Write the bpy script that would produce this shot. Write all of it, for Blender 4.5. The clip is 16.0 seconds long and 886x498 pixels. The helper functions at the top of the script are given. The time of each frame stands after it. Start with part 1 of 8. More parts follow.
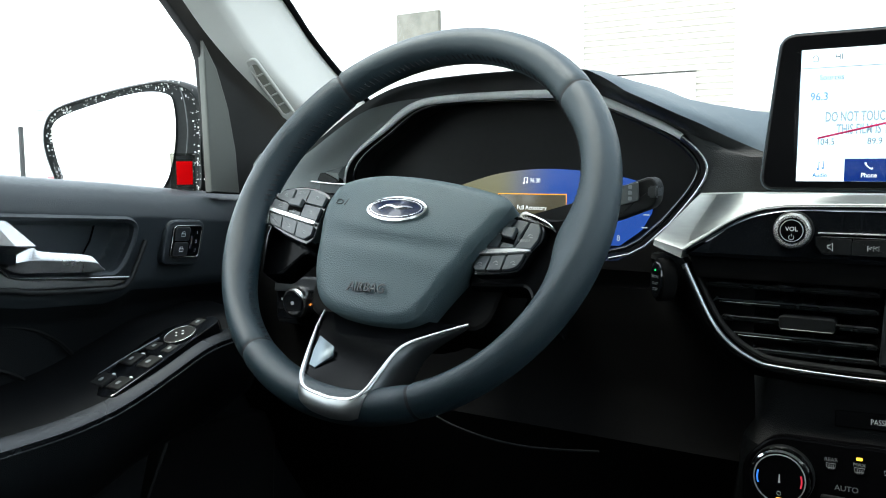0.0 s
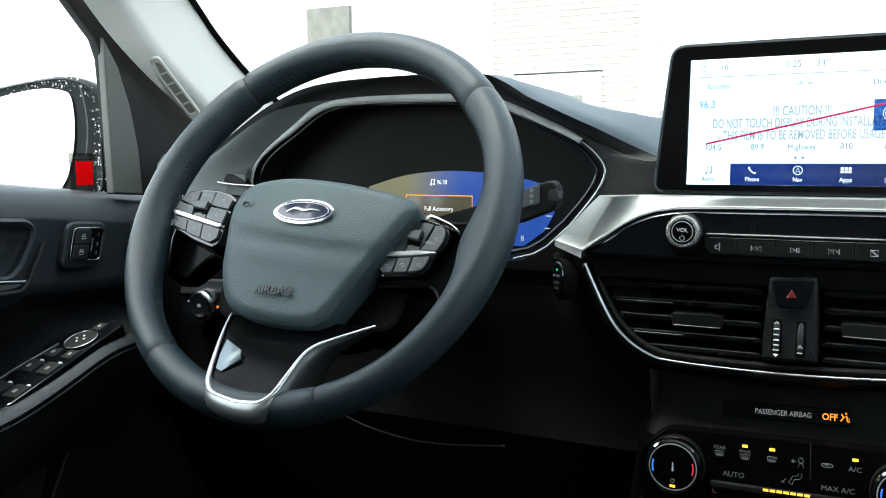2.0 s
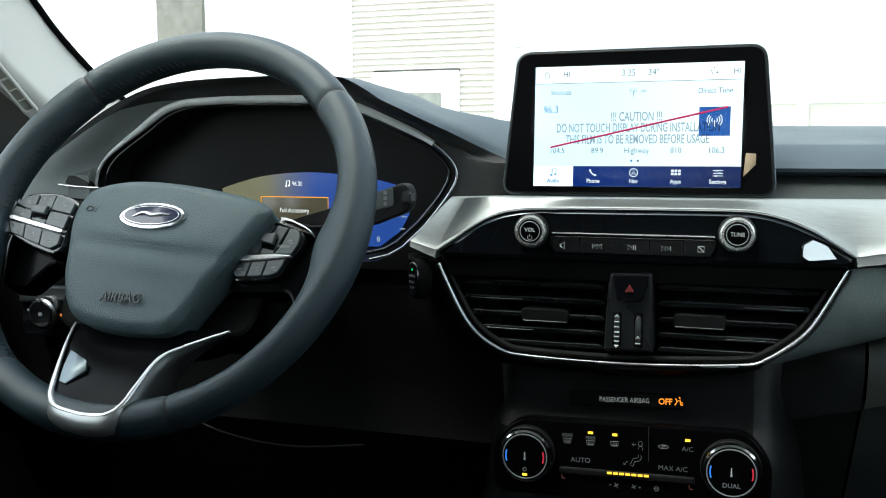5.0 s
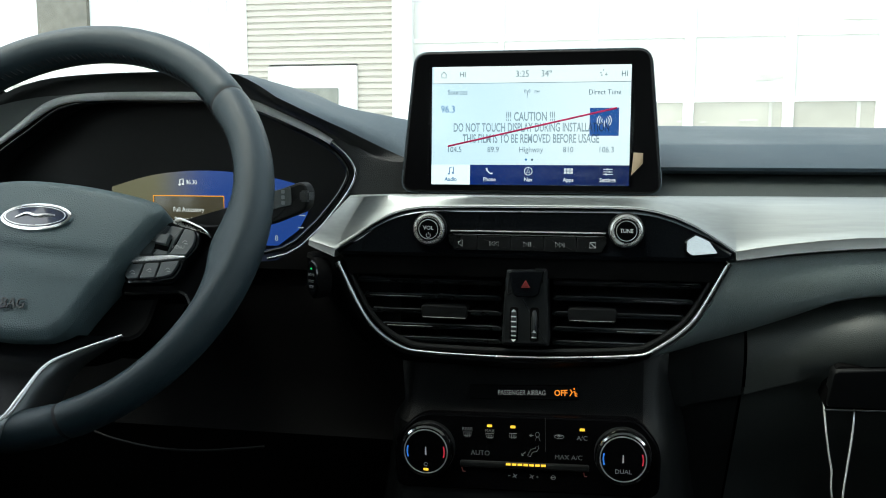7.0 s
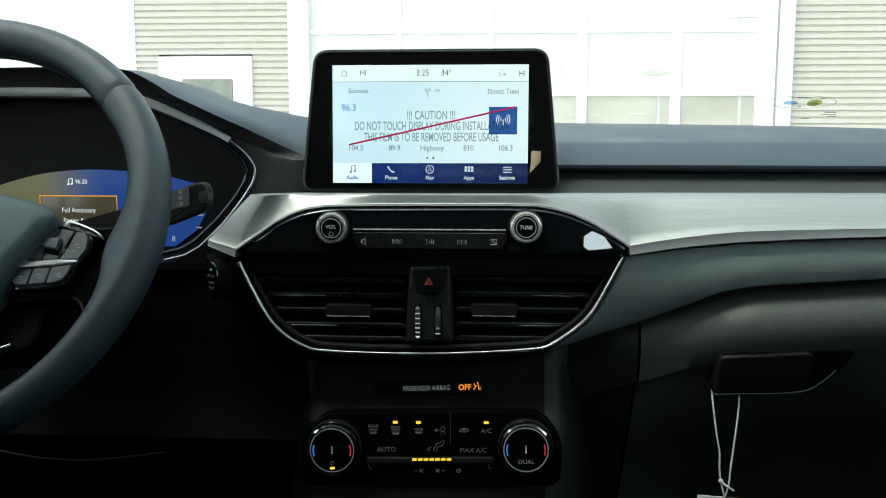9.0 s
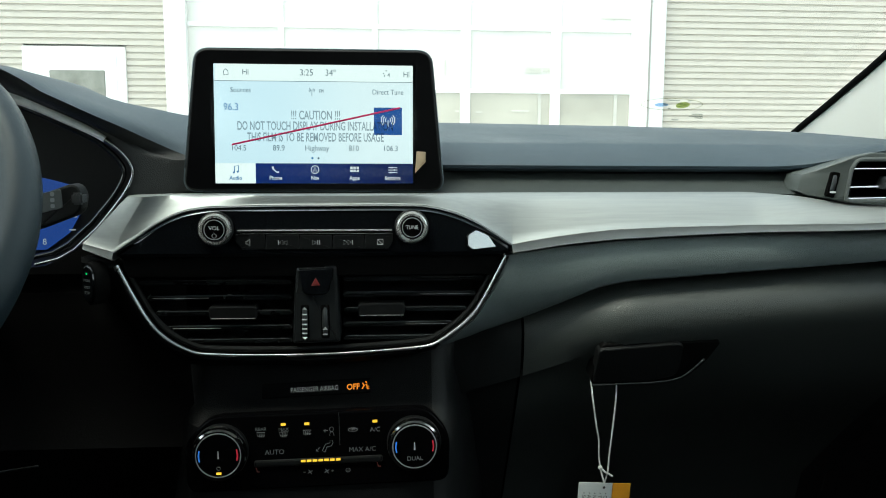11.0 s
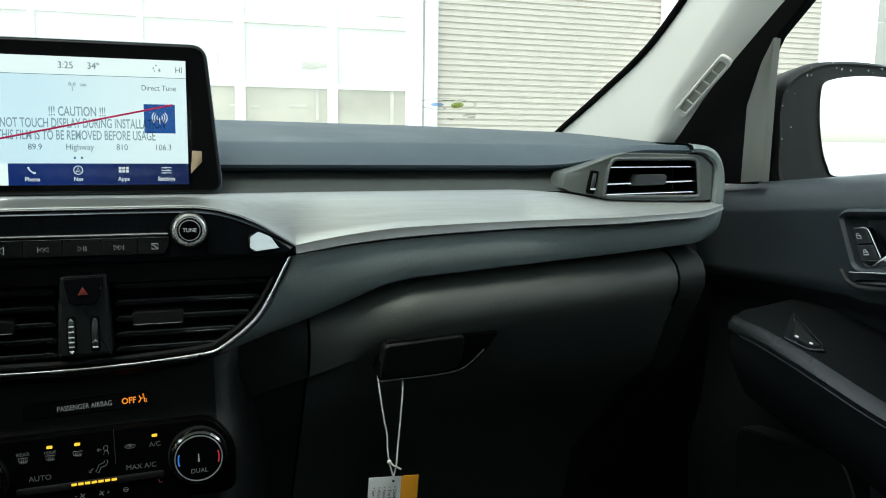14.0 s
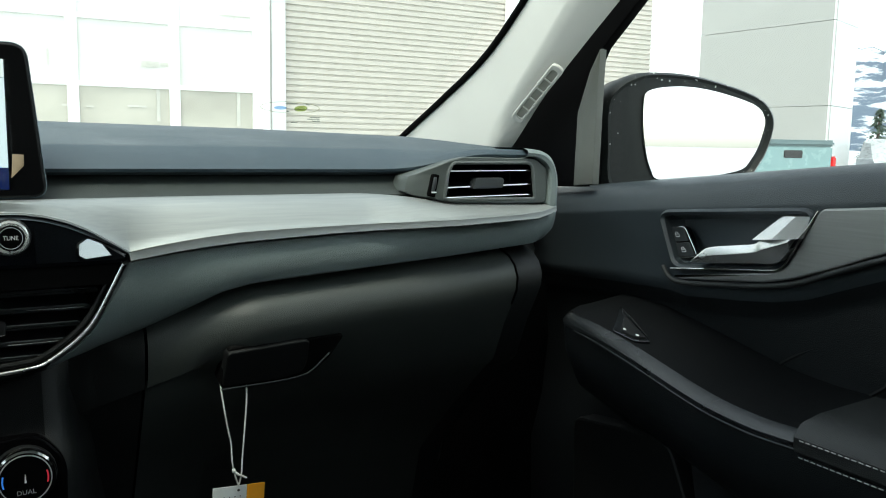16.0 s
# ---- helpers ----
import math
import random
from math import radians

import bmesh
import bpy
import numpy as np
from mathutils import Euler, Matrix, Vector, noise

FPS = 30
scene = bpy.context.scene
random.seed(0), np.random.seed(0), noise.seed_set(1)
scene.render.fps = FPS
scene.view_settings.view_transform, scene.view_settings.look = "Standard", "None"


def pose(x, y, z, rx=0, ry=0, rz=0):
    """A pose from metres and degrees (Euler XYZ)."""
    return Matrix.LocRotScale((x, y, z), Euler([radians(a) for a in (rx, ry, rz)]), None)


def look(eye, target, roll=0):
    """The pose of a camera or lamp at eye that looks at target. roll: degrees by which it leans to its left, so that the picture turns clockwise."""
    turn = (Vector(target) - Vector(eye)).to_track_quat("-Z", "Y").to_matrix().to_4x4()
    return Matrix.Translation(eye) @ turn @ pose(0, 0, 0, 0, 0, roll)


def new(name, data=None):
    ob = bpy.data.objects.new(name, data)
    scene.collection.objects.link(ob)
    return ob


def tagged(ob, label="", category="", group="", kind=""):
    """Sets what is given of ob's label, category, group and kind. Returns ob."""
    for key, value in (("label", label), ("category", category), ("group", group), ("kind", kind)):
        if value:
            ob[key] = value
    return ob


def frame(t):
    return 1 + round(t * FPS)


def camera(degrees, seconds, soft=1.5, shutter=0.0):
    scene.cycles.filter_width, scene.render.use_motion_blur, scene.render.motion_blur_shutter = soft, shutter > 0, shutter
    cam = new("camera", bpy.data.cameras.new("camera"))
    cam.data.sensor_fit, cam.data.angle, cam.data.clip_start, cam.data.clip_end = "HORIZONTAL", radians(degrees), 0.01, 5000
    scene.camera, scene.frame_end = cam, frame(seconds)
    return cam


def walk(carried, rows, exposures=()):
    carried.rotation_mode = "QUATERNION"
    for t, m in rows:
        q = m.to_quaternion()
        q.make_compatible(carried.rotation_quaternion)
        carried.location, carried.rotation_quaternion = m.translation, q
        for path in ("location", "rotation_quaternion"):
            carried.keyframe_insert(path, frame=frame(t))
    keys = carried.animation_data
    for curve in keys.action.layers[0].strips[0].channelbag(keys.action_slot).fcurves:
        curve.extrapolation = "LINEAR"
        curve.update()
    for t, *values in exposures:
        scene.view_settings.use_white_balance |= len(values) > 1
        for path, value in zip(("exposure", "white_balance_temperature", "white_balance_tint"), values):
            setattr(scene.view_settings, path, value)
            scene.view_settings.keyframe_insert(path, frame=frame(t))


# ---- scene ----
cam = camera(55.8, 16.0, soft=1.0)
PATH = [
    (0, (0.035, -0.735, 1.121), (-1.031, 0.946, 0.92), -0.3),
    (0.5, (0.037, -0.736, 1.122), (-0.986, 0.971, 0.919), -0.3),
    (1, (0.039, -0.739, 1.123), (-0.938, 0.995, 0.917), -0.2),
    (1.5, (0.042, -0.741, 1.125), (-0.889, 1.017, 0.918), -0.1),
    (2, (0.045, -0.742, 1.127), (-0.84, 1.04, 0.916), -0.1),
    (2.5, (0.045, -0.744, 1.127), (-0.786, 1.063, 0.917), -0.1),
    (3, (0.047, -0.744, 1.127), (-0.736, 1.085, 0.918), -0.1),
    (3.5, (0.049, -0.745, 1.128), (-0.687, 1.103, 0.917), -0.1),
    (4, (0.051, -0.746, 1.13), (-0.636, 1.119, 0.915), -0.1),
    (6.5, (0.056, -0.752, 1.134), (-0.35, 1.193, 0.908), 0.1),
    (7, (0.056, -0.753, 1.135), (-0.292, 1.203, 0.905), 0.1),
    (7.5, (0.056, -0.754, 1.136), (-0.233, 1.211, 0.902), 0.1),
    (8, (0.054, -0.755, 1.136), (-0.173, 1.218, 0.9), 0.2),
    (8.5, (0.054, -0.756, 1.138), (-0.116, 1.222, 0.896), 0.1),
    (11, (0.054, -0.763, 1.145), (0.213, 1.214, 0.887), 0.3),
    (11.5, (0.053, -0.764, 1.143), (0.291, 1.205, 0.891), 0.4),
    (12, (0.049, -0.763, 1.145), (0.378, 1.193, 0.887), 0.5),
    (12.5, (0.051, -0.762, 1.146), (0.461, 1.178, 0.885), 0.5),
    (13, (0.051, -0.763, 1.147), (0.548, 1.157, 0.886), 0.6),
    (13.5, (0.057, -0.763, 1.148), (0.626, 1.136, 0.884), 0.6),
    (14, (0.052, -0.762, 1.149), (0.717, 1.106, 0.884), 0.7),
    (14.5, (0.054, -0.764, 1.147), (0.797, 1.075, 0.887), 0.6),
    (15, (0.056, -0.767, 1.147), (0.875, 1.039, 0.889), 0.7),
    (15.5, (0.056, -0.77, 1.147), (0.956, 0.998, 0.894), 0.9),
    (16, (0.057, -0.774, 1.15), (1.04, 0.949, 0.898), 1.0),
]
EXPOSURES = [(0.0, 2.52, 6350, 1), (4.0, 2.34, 6400, 0), (7.0, 1.82, 6500, -2), (11.0, 1.68, 6570, -5), (16.0, 1.66, 6570, -4)]
walk(cam, [(t, look(eye, target, roll)) for t, eye, target, roll in PATH], EXPOSURES)

# ---- daylight: a bright hazy winter sky and a soft low sun behind the car ----
world = bpy.data.worlds.new("sky")
scene.world = world
world.use_nodes = True
wn, wl = world.node_tree.nodes, world.node_tree.links
sky = wn.new("ShaderNodeTexSky")
sky.sky_type = 'NISHITA'
sky.sun_disc = False
sky.sun_elevation = radians(65)
sky.sun_rotation = radians(231)
sky.dust_density = 1.5
hazed = wn.new("ShaderNodeHueSaturation")
hazed.inputs["Saturation"].default_value = 0.35
wl.new(sky.outputs[0], hazed.inputs["Color"])
wl.new(hazed.outputs[0], wn["Background"].inputs["Color"])
wn["Background"].inputs["Strength"].default_value = 0.15
sun_data = bpy.data.lights.new("sun", 'SUN')
sun_data.energy, sun_data.angle, sun_data.color = 0.6, radians(20), (1.0, 0.95, 0.86)
sun = new("sun", sun_data)
sun.matrix_world = look((-5, -4, 14.7), (0, 0, 1))


# ---- materials ----
def mat(name, base, rough=0.5, metal=0.0, grain=0.0, relief=0.0, spread=0.12, coat=0.0, stretch=(1, 1, 1), wear=0.08, cells=False, spec=0.5):
    m = bpy.data.materials.new(name)
    m.use_nodes = True
    n, l = m.node_tree.nodes, m.node_tree.links
    b = n["Principled BSDF"]
    b.inputs["Metallic"].default_value = metal
    b.inputs["Coat Weight"].default_value = coat
    b.inputs["Coat Roughness"].default_value = 0.03
    b.inputs["Specular IOR Level"].default_value = spec
    co = n.new("ShaderNodeTexCoord")
    mp = n.new("ShaderNodeMapping")
    mp.inputs["Scale"].default_value = stretch
    l.new(co.outputs["Object"], mp.inputs["Vector"])
    big = n.new("ShaderNodeTexNoise")
    big.inputs["Scale"].default_value = 9
    big.inputs["Detail"].default_value = 5
    l.new(mp.outputs[0], big.inputs["Vector"])
    fine = n.new("ShaderNodeTexNoise")
    fine.inputs["Scale"].default_value = grain or 160
    fine.inputs["Detail"].default_value = 4
    l.new(mp.outputs[0], fine.inputs["Vector"])
    both = n.new("ShaderNodeMath")
    both.operation = 'ADD'
    l.new(big.outputs["Fac"], both.inputs[0])
    l.new(fine.outputs["Fac"], both.inputs[1])
    ramp = n.new("ShaderNodeMapRange")
    ramp.inputs["From Min"].default_value, ramp.inputs["From Max"].default_value = 0.6, 1.4
    l.new(both.outputs[0], ramp.inputs["Value"])
    mix = n.new("ShaderNodeMix")
    mix.data_type = 'RGBA'
    mix.inputs[6].default_value = [c * (1 - spread) for c in base] + [1]
    mix.inputs[7].default_value = [min(1, c * (1 + spread)) for c in base] + [1]
    l.new(ramp.outputs[0], mix.inputs[0])
    l.new(mix.outputs[2], b.inputs["Base Color"])
    rr = n.new("ShaderNodeMapRange")
    rr.inputs["From Min"].default_value, rr.inputs["From Max"].default_value = 0.3, 0.7
    rr.inputs["To Min"].default_value, rr.inputs["To Max"].default_value = max(0.01, rough - wear), min(1, rough + wear)
    l.new(big.outputs["Fac"], rr.inputs["Value"])
    l.new(rr.outputs[0], b.inputs["Roughness"])
    if relief:
        bump = n.new("ShaderNodeBump")
        bump.inputs["Strength"].default_value = relief
        bump.inputs["Distance"].default_value = 0.0011 if cells else 0.0006
        src = fine.outputs["Fac"]
        if cells:
            v = n.new("ShaderNodeTexVoronoi")
            v.feature = 'DISTANCE_TO_EDGE'
            v.inputs["Scale"].default_value = grain
            l.new(mp.outputs[0], v.inputs["Vector"])
            src = v.outputs["Distance"]
        l.new(src, bump.inputs["Height"])
        l.new(bump.outputs[0], b.inputs["Normal"])
    return m


def glow(name, colour, strength=1.0, colour2=None, axis=0, lo=-1.0, hi=1.0, power=1.0):
    m = bpy.data.materials.new(name)
    m.use_nodes = True
    n, l = m.node_tree.nodes, m.node_tree.links
    b = n["Principled BSDF"]
    b.inputs["Base Color"].default_value = (0.01, 0.01, 0.012, 1)
    b.inputs["Roughness"].default_value = 0.25
    b.inputs["Emission Strength"].default_value = strength
    b.inputs["Emission Color"].default_value = (*colour, 1)
    if colour2:
        co = n.new("ShaderNodeTexCoord")
        sep = n.new("ShaderNodeSeparateXYZ")
        l.new(co.outputs["Object"], sep.inputs[0])
        r = n.new("ShaderNodeMapRange")
        r.interpolation_type = 'SMOOTHSTEP'
        r.inputs["From Min"].default_value, r.inputs["From Max"].default_value = lo, hi
        l.new(sep.outputs[axis], r.inputs["Value"])
        mix = n.new("ShaderNodeMix")
        mix.data_type = 'RGBA'
        mix.inputs[6].default_value, mix.inputs[7].default_value = (*colour, 1), (*colour2, 1)
        l.new(r.outputs[0], mix.inputs[0])
        l.new(mix.outputs[2], b.inputs["Emission Color"])
    return m


def thin_glass(name, tint=(0.97, 0.985, 0.98), gloss=0.02, sheen=0.03):
    m = bpy.data.materials.new(name)
    m.use_nodes = True
    n, l = m.node_tree.nodes, m.node_tree.links
    n.remove(n["Principled BSDF"])
    clear, shine, mix = n.new("ShaderNodeBsdfTransparent"), n.new("ShaderNodeBsdfGlossy"), n.new("ShaderNodeMixShader")
    clear.inputs[0].default_value = (*tint, 1)
    shine.inputs["Roughness"].default_value = gloss
    mix.inputs[0].default_value = sheen
    l.new(clear.outputs[0], mix.inputs[1])
    l.new(shine.outputs[0], mix.inputs[2])
    l.new(mix.outputs[0], n["Material Output"].inputs[0])
    return m


DASH_TOP = mat("dash_top_soft_grain", (0.037, 0.057, 0.072), 0.50, grain=900, relief=0.35, cells=True)
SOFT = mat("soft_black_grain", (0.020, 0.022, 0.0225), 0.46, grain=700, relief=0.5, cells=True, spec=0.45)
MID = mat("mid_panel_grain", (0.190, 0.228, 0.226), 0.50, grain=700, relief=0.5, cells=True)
HARD = mat("hard_black_plastic", (0.0070, 0.0078, 0.0082), 0.52, grain=1100, relief=0.3, spec=0.28)
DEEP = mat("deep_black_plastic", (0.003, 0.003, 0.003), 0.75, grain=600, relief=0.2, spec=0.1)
SEAM = mat("seam_black", (0.002, 0.002, 0.002), 0.8, relief=0.1, spec=0.05)
LEATHER = mat("wheel_leather", (0.0185, 0.0335, 0.0415), 0.38, grain=1500, relief=0.3, cells=True)
COVER = mat("airbag_cover_grain", (0.054, 0.085, 0.094), 0.50, grain=640, relief=0.6, cells=True)
SILVER = mat("brushed_silver_trim", (0.335, 0.355, 0.352), 0.50, metal=0.72, grain=420, relief=0.12, stretch=(0.04, 1, 1), spread=0.1)
DARKSILVER = mat("dark_brushed_trim", (0.30, 0.305, 0.30), 0.42, metal=0.7, grain=420, relief=0.12, stretch=(1, 0.04, 1))
SATIN = mat("satin_chrome", (0.72, 0.72, 0.71), 0.24, metal=1.0, grain=300, spread=0.04, wear=0.04)
CHROME = mat("bright_chrome", (0.80, 0.80, 0.80), 0.10, metal=1.0, spread=0.03, wear=0.03)
GLOSS = mat("piano_black", (0.005, 0.006, 0.0075), 0.07, coat=0.6, wear=0.03, spread=0.2)
BUTTON = mat("button_rubber", (0.030, 0.034, 0.037), 0.42, grain=1300, relief=0.2)
LINING = mat("lit_lining_grey", (0.31, 0.34, 0.335), 0.5, grain=900, relief=0.3, cells=True)
RIMPAINT = mat("pale_satin_silver", (0.90, 0.91, 0.91), 0.3, metal=0.05, spread=0.04)
GRILLE = mat("outlet_grey_plastic", (0.30, 0.295, 0.255), 0.6, spread=0.06)
GREYPLASTIC = mat("grey_pod_plastic", (0.105, 0.118, 0.115), 0.48, grain=900, relief=0.3, cells=True)
PILLAR = mat("pillar_grey_fabric", (0.60, 0.590, 0.545), 0.75, grain=1600, relief=0.3, spread=0.05)
SAIL = mat("sail_panel_grey", (0.105, 0.110, 0.098), 0.55, grain=800, relief=0.3)
MARK = mat("printed_white_mark", (0.72, 0.74, 0.74), 0.5, spread=0.04)
DIMMARK = mat("printed_grey_mark", (0.30, 0.32, 0.33), 0.5, spread=0.05)
FAINT = mat("faint_printed_mark", (0.19, 0.20, 0.205), 0.5, spread=0.05)
REDMARK = mat("printed_red_mark", (0.24, 0.015, 0.015), 0.5)
BLUE_EMBLEM = mat("dark_blue_enamel", (0.010, 0.018, 0.055), 0.12, coat=0.8)
WHITE_STITCH = mat("pale_thread", (0.42, 0.42, 0.40), 0.8, grain=2000, relief=0.4)
RIM_STITCH = mat("grey_black_thread", (0.035, 0.033, 0.036), 0.7, grain=2000, relief=0.4)
DARK_STITCH = mat("dark_thread", (0.02, 0.02, 0.022), 0.8, grain=2000, relief=0.4)
STRING = mat("white_cotton_string", (0.72, 0.72, 0.70), 0.85, grain=2500, relief=0.6)
CARD_WHITE = mat("white_card", (0.72, 0.76, 0.76), 0.6, grain=700, relief=0.1, spread=0.04)
CARD_ORANGE = mat("orange_card", (0.75, 0.33, 0.02), 0.6, grain=700, relief=0.1, spread=0.05)
INK = mat("dark_ink", (0.05, 0.05, 0.05), 0.6)
STICKER_RED = mat("red_sticker", (0.85, 0.015, 0.04), 0.5, spread=0.06)
sn, sl = STICKER_RED.node_tree.nodes, STICKER_RED.node_tree.links
lit, blend = sn.new("ShaderNodeBsdfTranslucent"), sn.new("ShaderNodeMixShader")
lit.inputs["Color"].default_value = (0.9, 0.012, 0.045, 1)
blend.inputs[0].default_value = 0.9
sl.new(sn["Principled BSDF"].outputs[0], blend.inputs[1])
sl.new(lit.outputs[0], blend.inputs[2])
sl.new(blend.outputs[0], sn["Material Output"].inputs[0])
STICKER_DARK = thin_glass("grey_label_film", (0.55, 0.56, 0.54), 0.3)
STICKER_CLEAR = thin_glass("pale_label_film", (0.80, 0.82, 0.72), 0.3)
STICKER_BLUE = thin_glass("blue_label_film", (0.60, 0.74, 0.90), 0.3)
STICKER_GREEN = thin_glass("green_label_film", (0.66, 0.74, 0.44), 0.3)
MIRROR_SHELL = mat("dark_grey_car_paint", (0.014, 0.0165, 0.0160), 0.42, coat=0.0, spread=0.3, grain=240, spec=0.2)
MIRROR_GLASS = mat("mirror_silver", (0.92, 0.93, 0.93), 0.01, metal=1.0, spread=0.01, wear=0.0)
SALT = mat("dried_salt_spots", (0.75, 0.75, 0.73), 0.8)
RUBBER = mat("black_rubber_seal", (0.0036, 0.0036, 0.0039), 0.7, grain=500, relief=0.2, spec=0.03)
SEALGREY = mat("dull_dark_grey", (0.0115, 0.0115, 0.0115), 0.6, grain=500, relief=0.2, spec=0.3)
HEADLINER = mat("headliner_cloth", (0.54, 0.54, 0.52), 0.9, grain=900, relief=0.3)
CARPET = mat("black_carpet", (0.006, 0.006, 0.006), 0.95, grain=500, relief=0.9, spec=0.05)
GLASS = thin_glass("window_glass")
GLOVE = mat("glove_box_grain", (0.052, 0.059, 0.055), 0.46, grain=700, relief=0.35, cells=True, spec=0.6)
# lighter than CONSOLE, so the console corner's highlight sits in the colour
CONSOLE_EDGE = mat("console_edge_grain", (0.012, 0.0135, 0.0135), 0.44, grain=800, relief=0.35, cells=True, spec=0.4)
DOORPAD = mat("door_upper_pad", (0.032, 0.041, 0.048), 0.42, grain=760, relief=0.45, cells=True, spec=0.5)
# DOORPAD darkened: shade under the shoulder is put into this colour
DOORCARD = mat("shaded_door_card", (0.0080, 0.0098, 0.0112), 0.5, grain=700, relief=0.5, cells=True, spec=0.25)
ARMTOP = mat("armrest_top_black", (0.0055, 0.0062, 0.0070), 0.55, grain=900, relief=0.3, spec=0.12)
ARMEDGE = mat("armrest_soft_edge", (0.0110, 0.0135, 0.0155), 0.26, grain=900, relief=0.2, cells=True, spec=0.6)
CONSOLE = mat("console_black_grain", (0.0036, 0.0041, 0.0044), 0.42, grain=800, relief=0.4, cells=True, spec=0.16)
HOOD = mat("hood_soft_black", (0.042, 0.047, 0.050), 0.5, grain=900, relief=0.35, cells=True, spec=0.4)
MATTE = mat("matte_black_face", (0.009, 0.009, 0.0095), 0.6, spec=0.2)
BEZEL = mat("anti_glare_glass", (0.0022, 0.0022, 0.0026), 0.25, spec=0.07, wear=0.03)
SLAT = mat("satin_slat_plastic", (0.013, 0.0148, 0.016), 0.3, grain=1100, relief=0.15, spec=0.6)
RECESS = mat("recess_band_grain", (0.046, 0.054, 0.052), 0.5, grain=800, relief=0.5, cells=True, spec=0.4)
DULLCHROME = mat("dull_satin_chrome", (0.50, 0.51, 0.52), 0.26, metal=1.0, spread=0.05, wear=0.05)
FOOT = mat("satin_spoke_foot", (0.36, 0.37, 0.365), 0.34, metal=0.8, grain=300, spread=0.05)
KEYBAND = mat("satin_key_band", (0.0065, 0.0072, 0.0078), 0.3, spec=0.3)
PODKEY = mat("satin_switch_keys", (0.058, 0.069, 0.075), 0.38, grain=1300, relief=0.2, spec=0.6)
SLATSHINE = mat("slat_front_highlight", (0.040, 0.046, 0.050), 0.25, spec=0.8)
FACET = mat("pale_satin_metal", (0.13, 0.16, 0.18), 0.3, metal=0.6, spread=0.04)
EDGEBAND = mat("edge_band_reflection", (0.060, 0.074, 0.085), 0.28, metal=0.6, spread=0.04)
DARKGLOSS = mat("dark_gloss_panel", (0.002, 0.0022, 0.0026), 0.16, spec=0.06, wear=0.03)
FLANK = mat("dark_satin_flank", (0.11, 0.118, 0.12), 0.36, metal=0.8, spread=0.06)
TIPGLARE = mat("tip_reflection", (0.34, 0.35, 0.35), 0.14, metal=1.0, spread=0.03, wear=0.03)
HANDLE = mat("satin_silver_handle", (0.80, 0.81, 0.81), 0.24, metal=0.75, grain=300, spread=0.04, wear=0.05)
TINTED = thin_glass("privacy_glass", (0.44, 0.455, 0.455), 0.02)
# outdoors
SIDING = mat("cream_ribbed_siding", (0.49, 0.46, 0.405), 0.45, grain=60, relief=0.1, spread=0.06)
WHITEWALL = mat("white_wall_panel", (0.78, 0.79, 0.77), 0.55, grain=40, relief=0.2, spread=0.04)
POST = mat("pale_blue_grey_post", (0.60, 0.61, 0.61), 0.5, spread=0.05)
DOORPAINT = mat("white_door_paint", (0.80, 0.80, 0.78), 0.45, spread=0.04)
FROST = mat("frosted_door_pane", (0.66, 0.655, 0.61), 0.25, grain=2, spread=0.22, stretch=(0.11, 0.1, 0.09))
PANE_GREY = mat("lower_door_pane", (0.44, 0.42, 0.36), 0.2, grain=3, spread=0.42, stretch=(0.14, 0.1, 0.16))
DARKPANE = mat("dark_window_pane", (0.20, 0.205, 0.18), 0.1, grain=4, spread=0.3)
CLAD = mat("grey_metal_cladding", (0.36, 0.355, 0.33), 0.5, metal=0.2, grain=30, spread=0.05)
CLADLIGHT = mat("lit_metal_cladding", (0.72, 0.73, 0.72), 0.5, grain=30, spread=0.04)
GROUND = mat("snow_dusted_asphalt", (0.50, 0.51, 0.52), 0.6, grain=25, relief=0.6, spread=0.3)
TEAL = mat("pale_teal_car_paint", (0.20, 0.31, 0.31), 0.25, coat=0.8, spread=0.05)
TEALCAP = mat("dull_teal_cap", (0.13, 0.18, 0.185), 0.5, spread=0.1)
TRUCKBLACK = mat("black_trim_plastic", (0.03, 0.03, 0.03), 0.5)
TAILRED = mat("red_lamp_lens", (0.55, 0.02, 0.02), 0.15, coat=0.6)
SNOWCAR = mat("white_car_paint", (0.70, 0.72, 0.73), 0.3, coat=0.6)
HILL = mat("snowy_forest_hillside", (0.30, 0.34, 0.40), 0.9)


def snowy(m, dark, pale):
    """Forest and open snowfields in large uneven patches."""
    n, l = m.node_tree.nodes, m.node_tree.links
    co, mp, no, ra = n.new("ShaderNodeTexCoord"), n.new("ShaderNodeMapping"), n.new("ShaderNodeTexNoise"), n.new("ShaderNodeValToRGB")
    mp.inputs["Scale"].default_value = (0.022, 0.022, 0.085)
    no.inputs["Scale"].default_value, no.inputs["Detail"].default_value, no.inputs["Roughness"].default_value = 1.0, 6, 0.62
    ra.color_ramp.elements[0].position, ra.color_ramp.elements[0].color = 0.47, (*dark, 1)
    ra.color_ramp.elements[1].position, ra.color_ramp.elements[1].color = 0.58, (*pale, 1)
    l.new(co.outputs["Object"], mp.inputs["Vector"])
    l.new(mp.outputs[0], no.inputs["Vector"])
    l.new(no.outputs["Fac"], ra.inputs["Fac"])
    l.new(ra.outputs["Color"], n["Principled BSDF"].inputs["Base Color"])


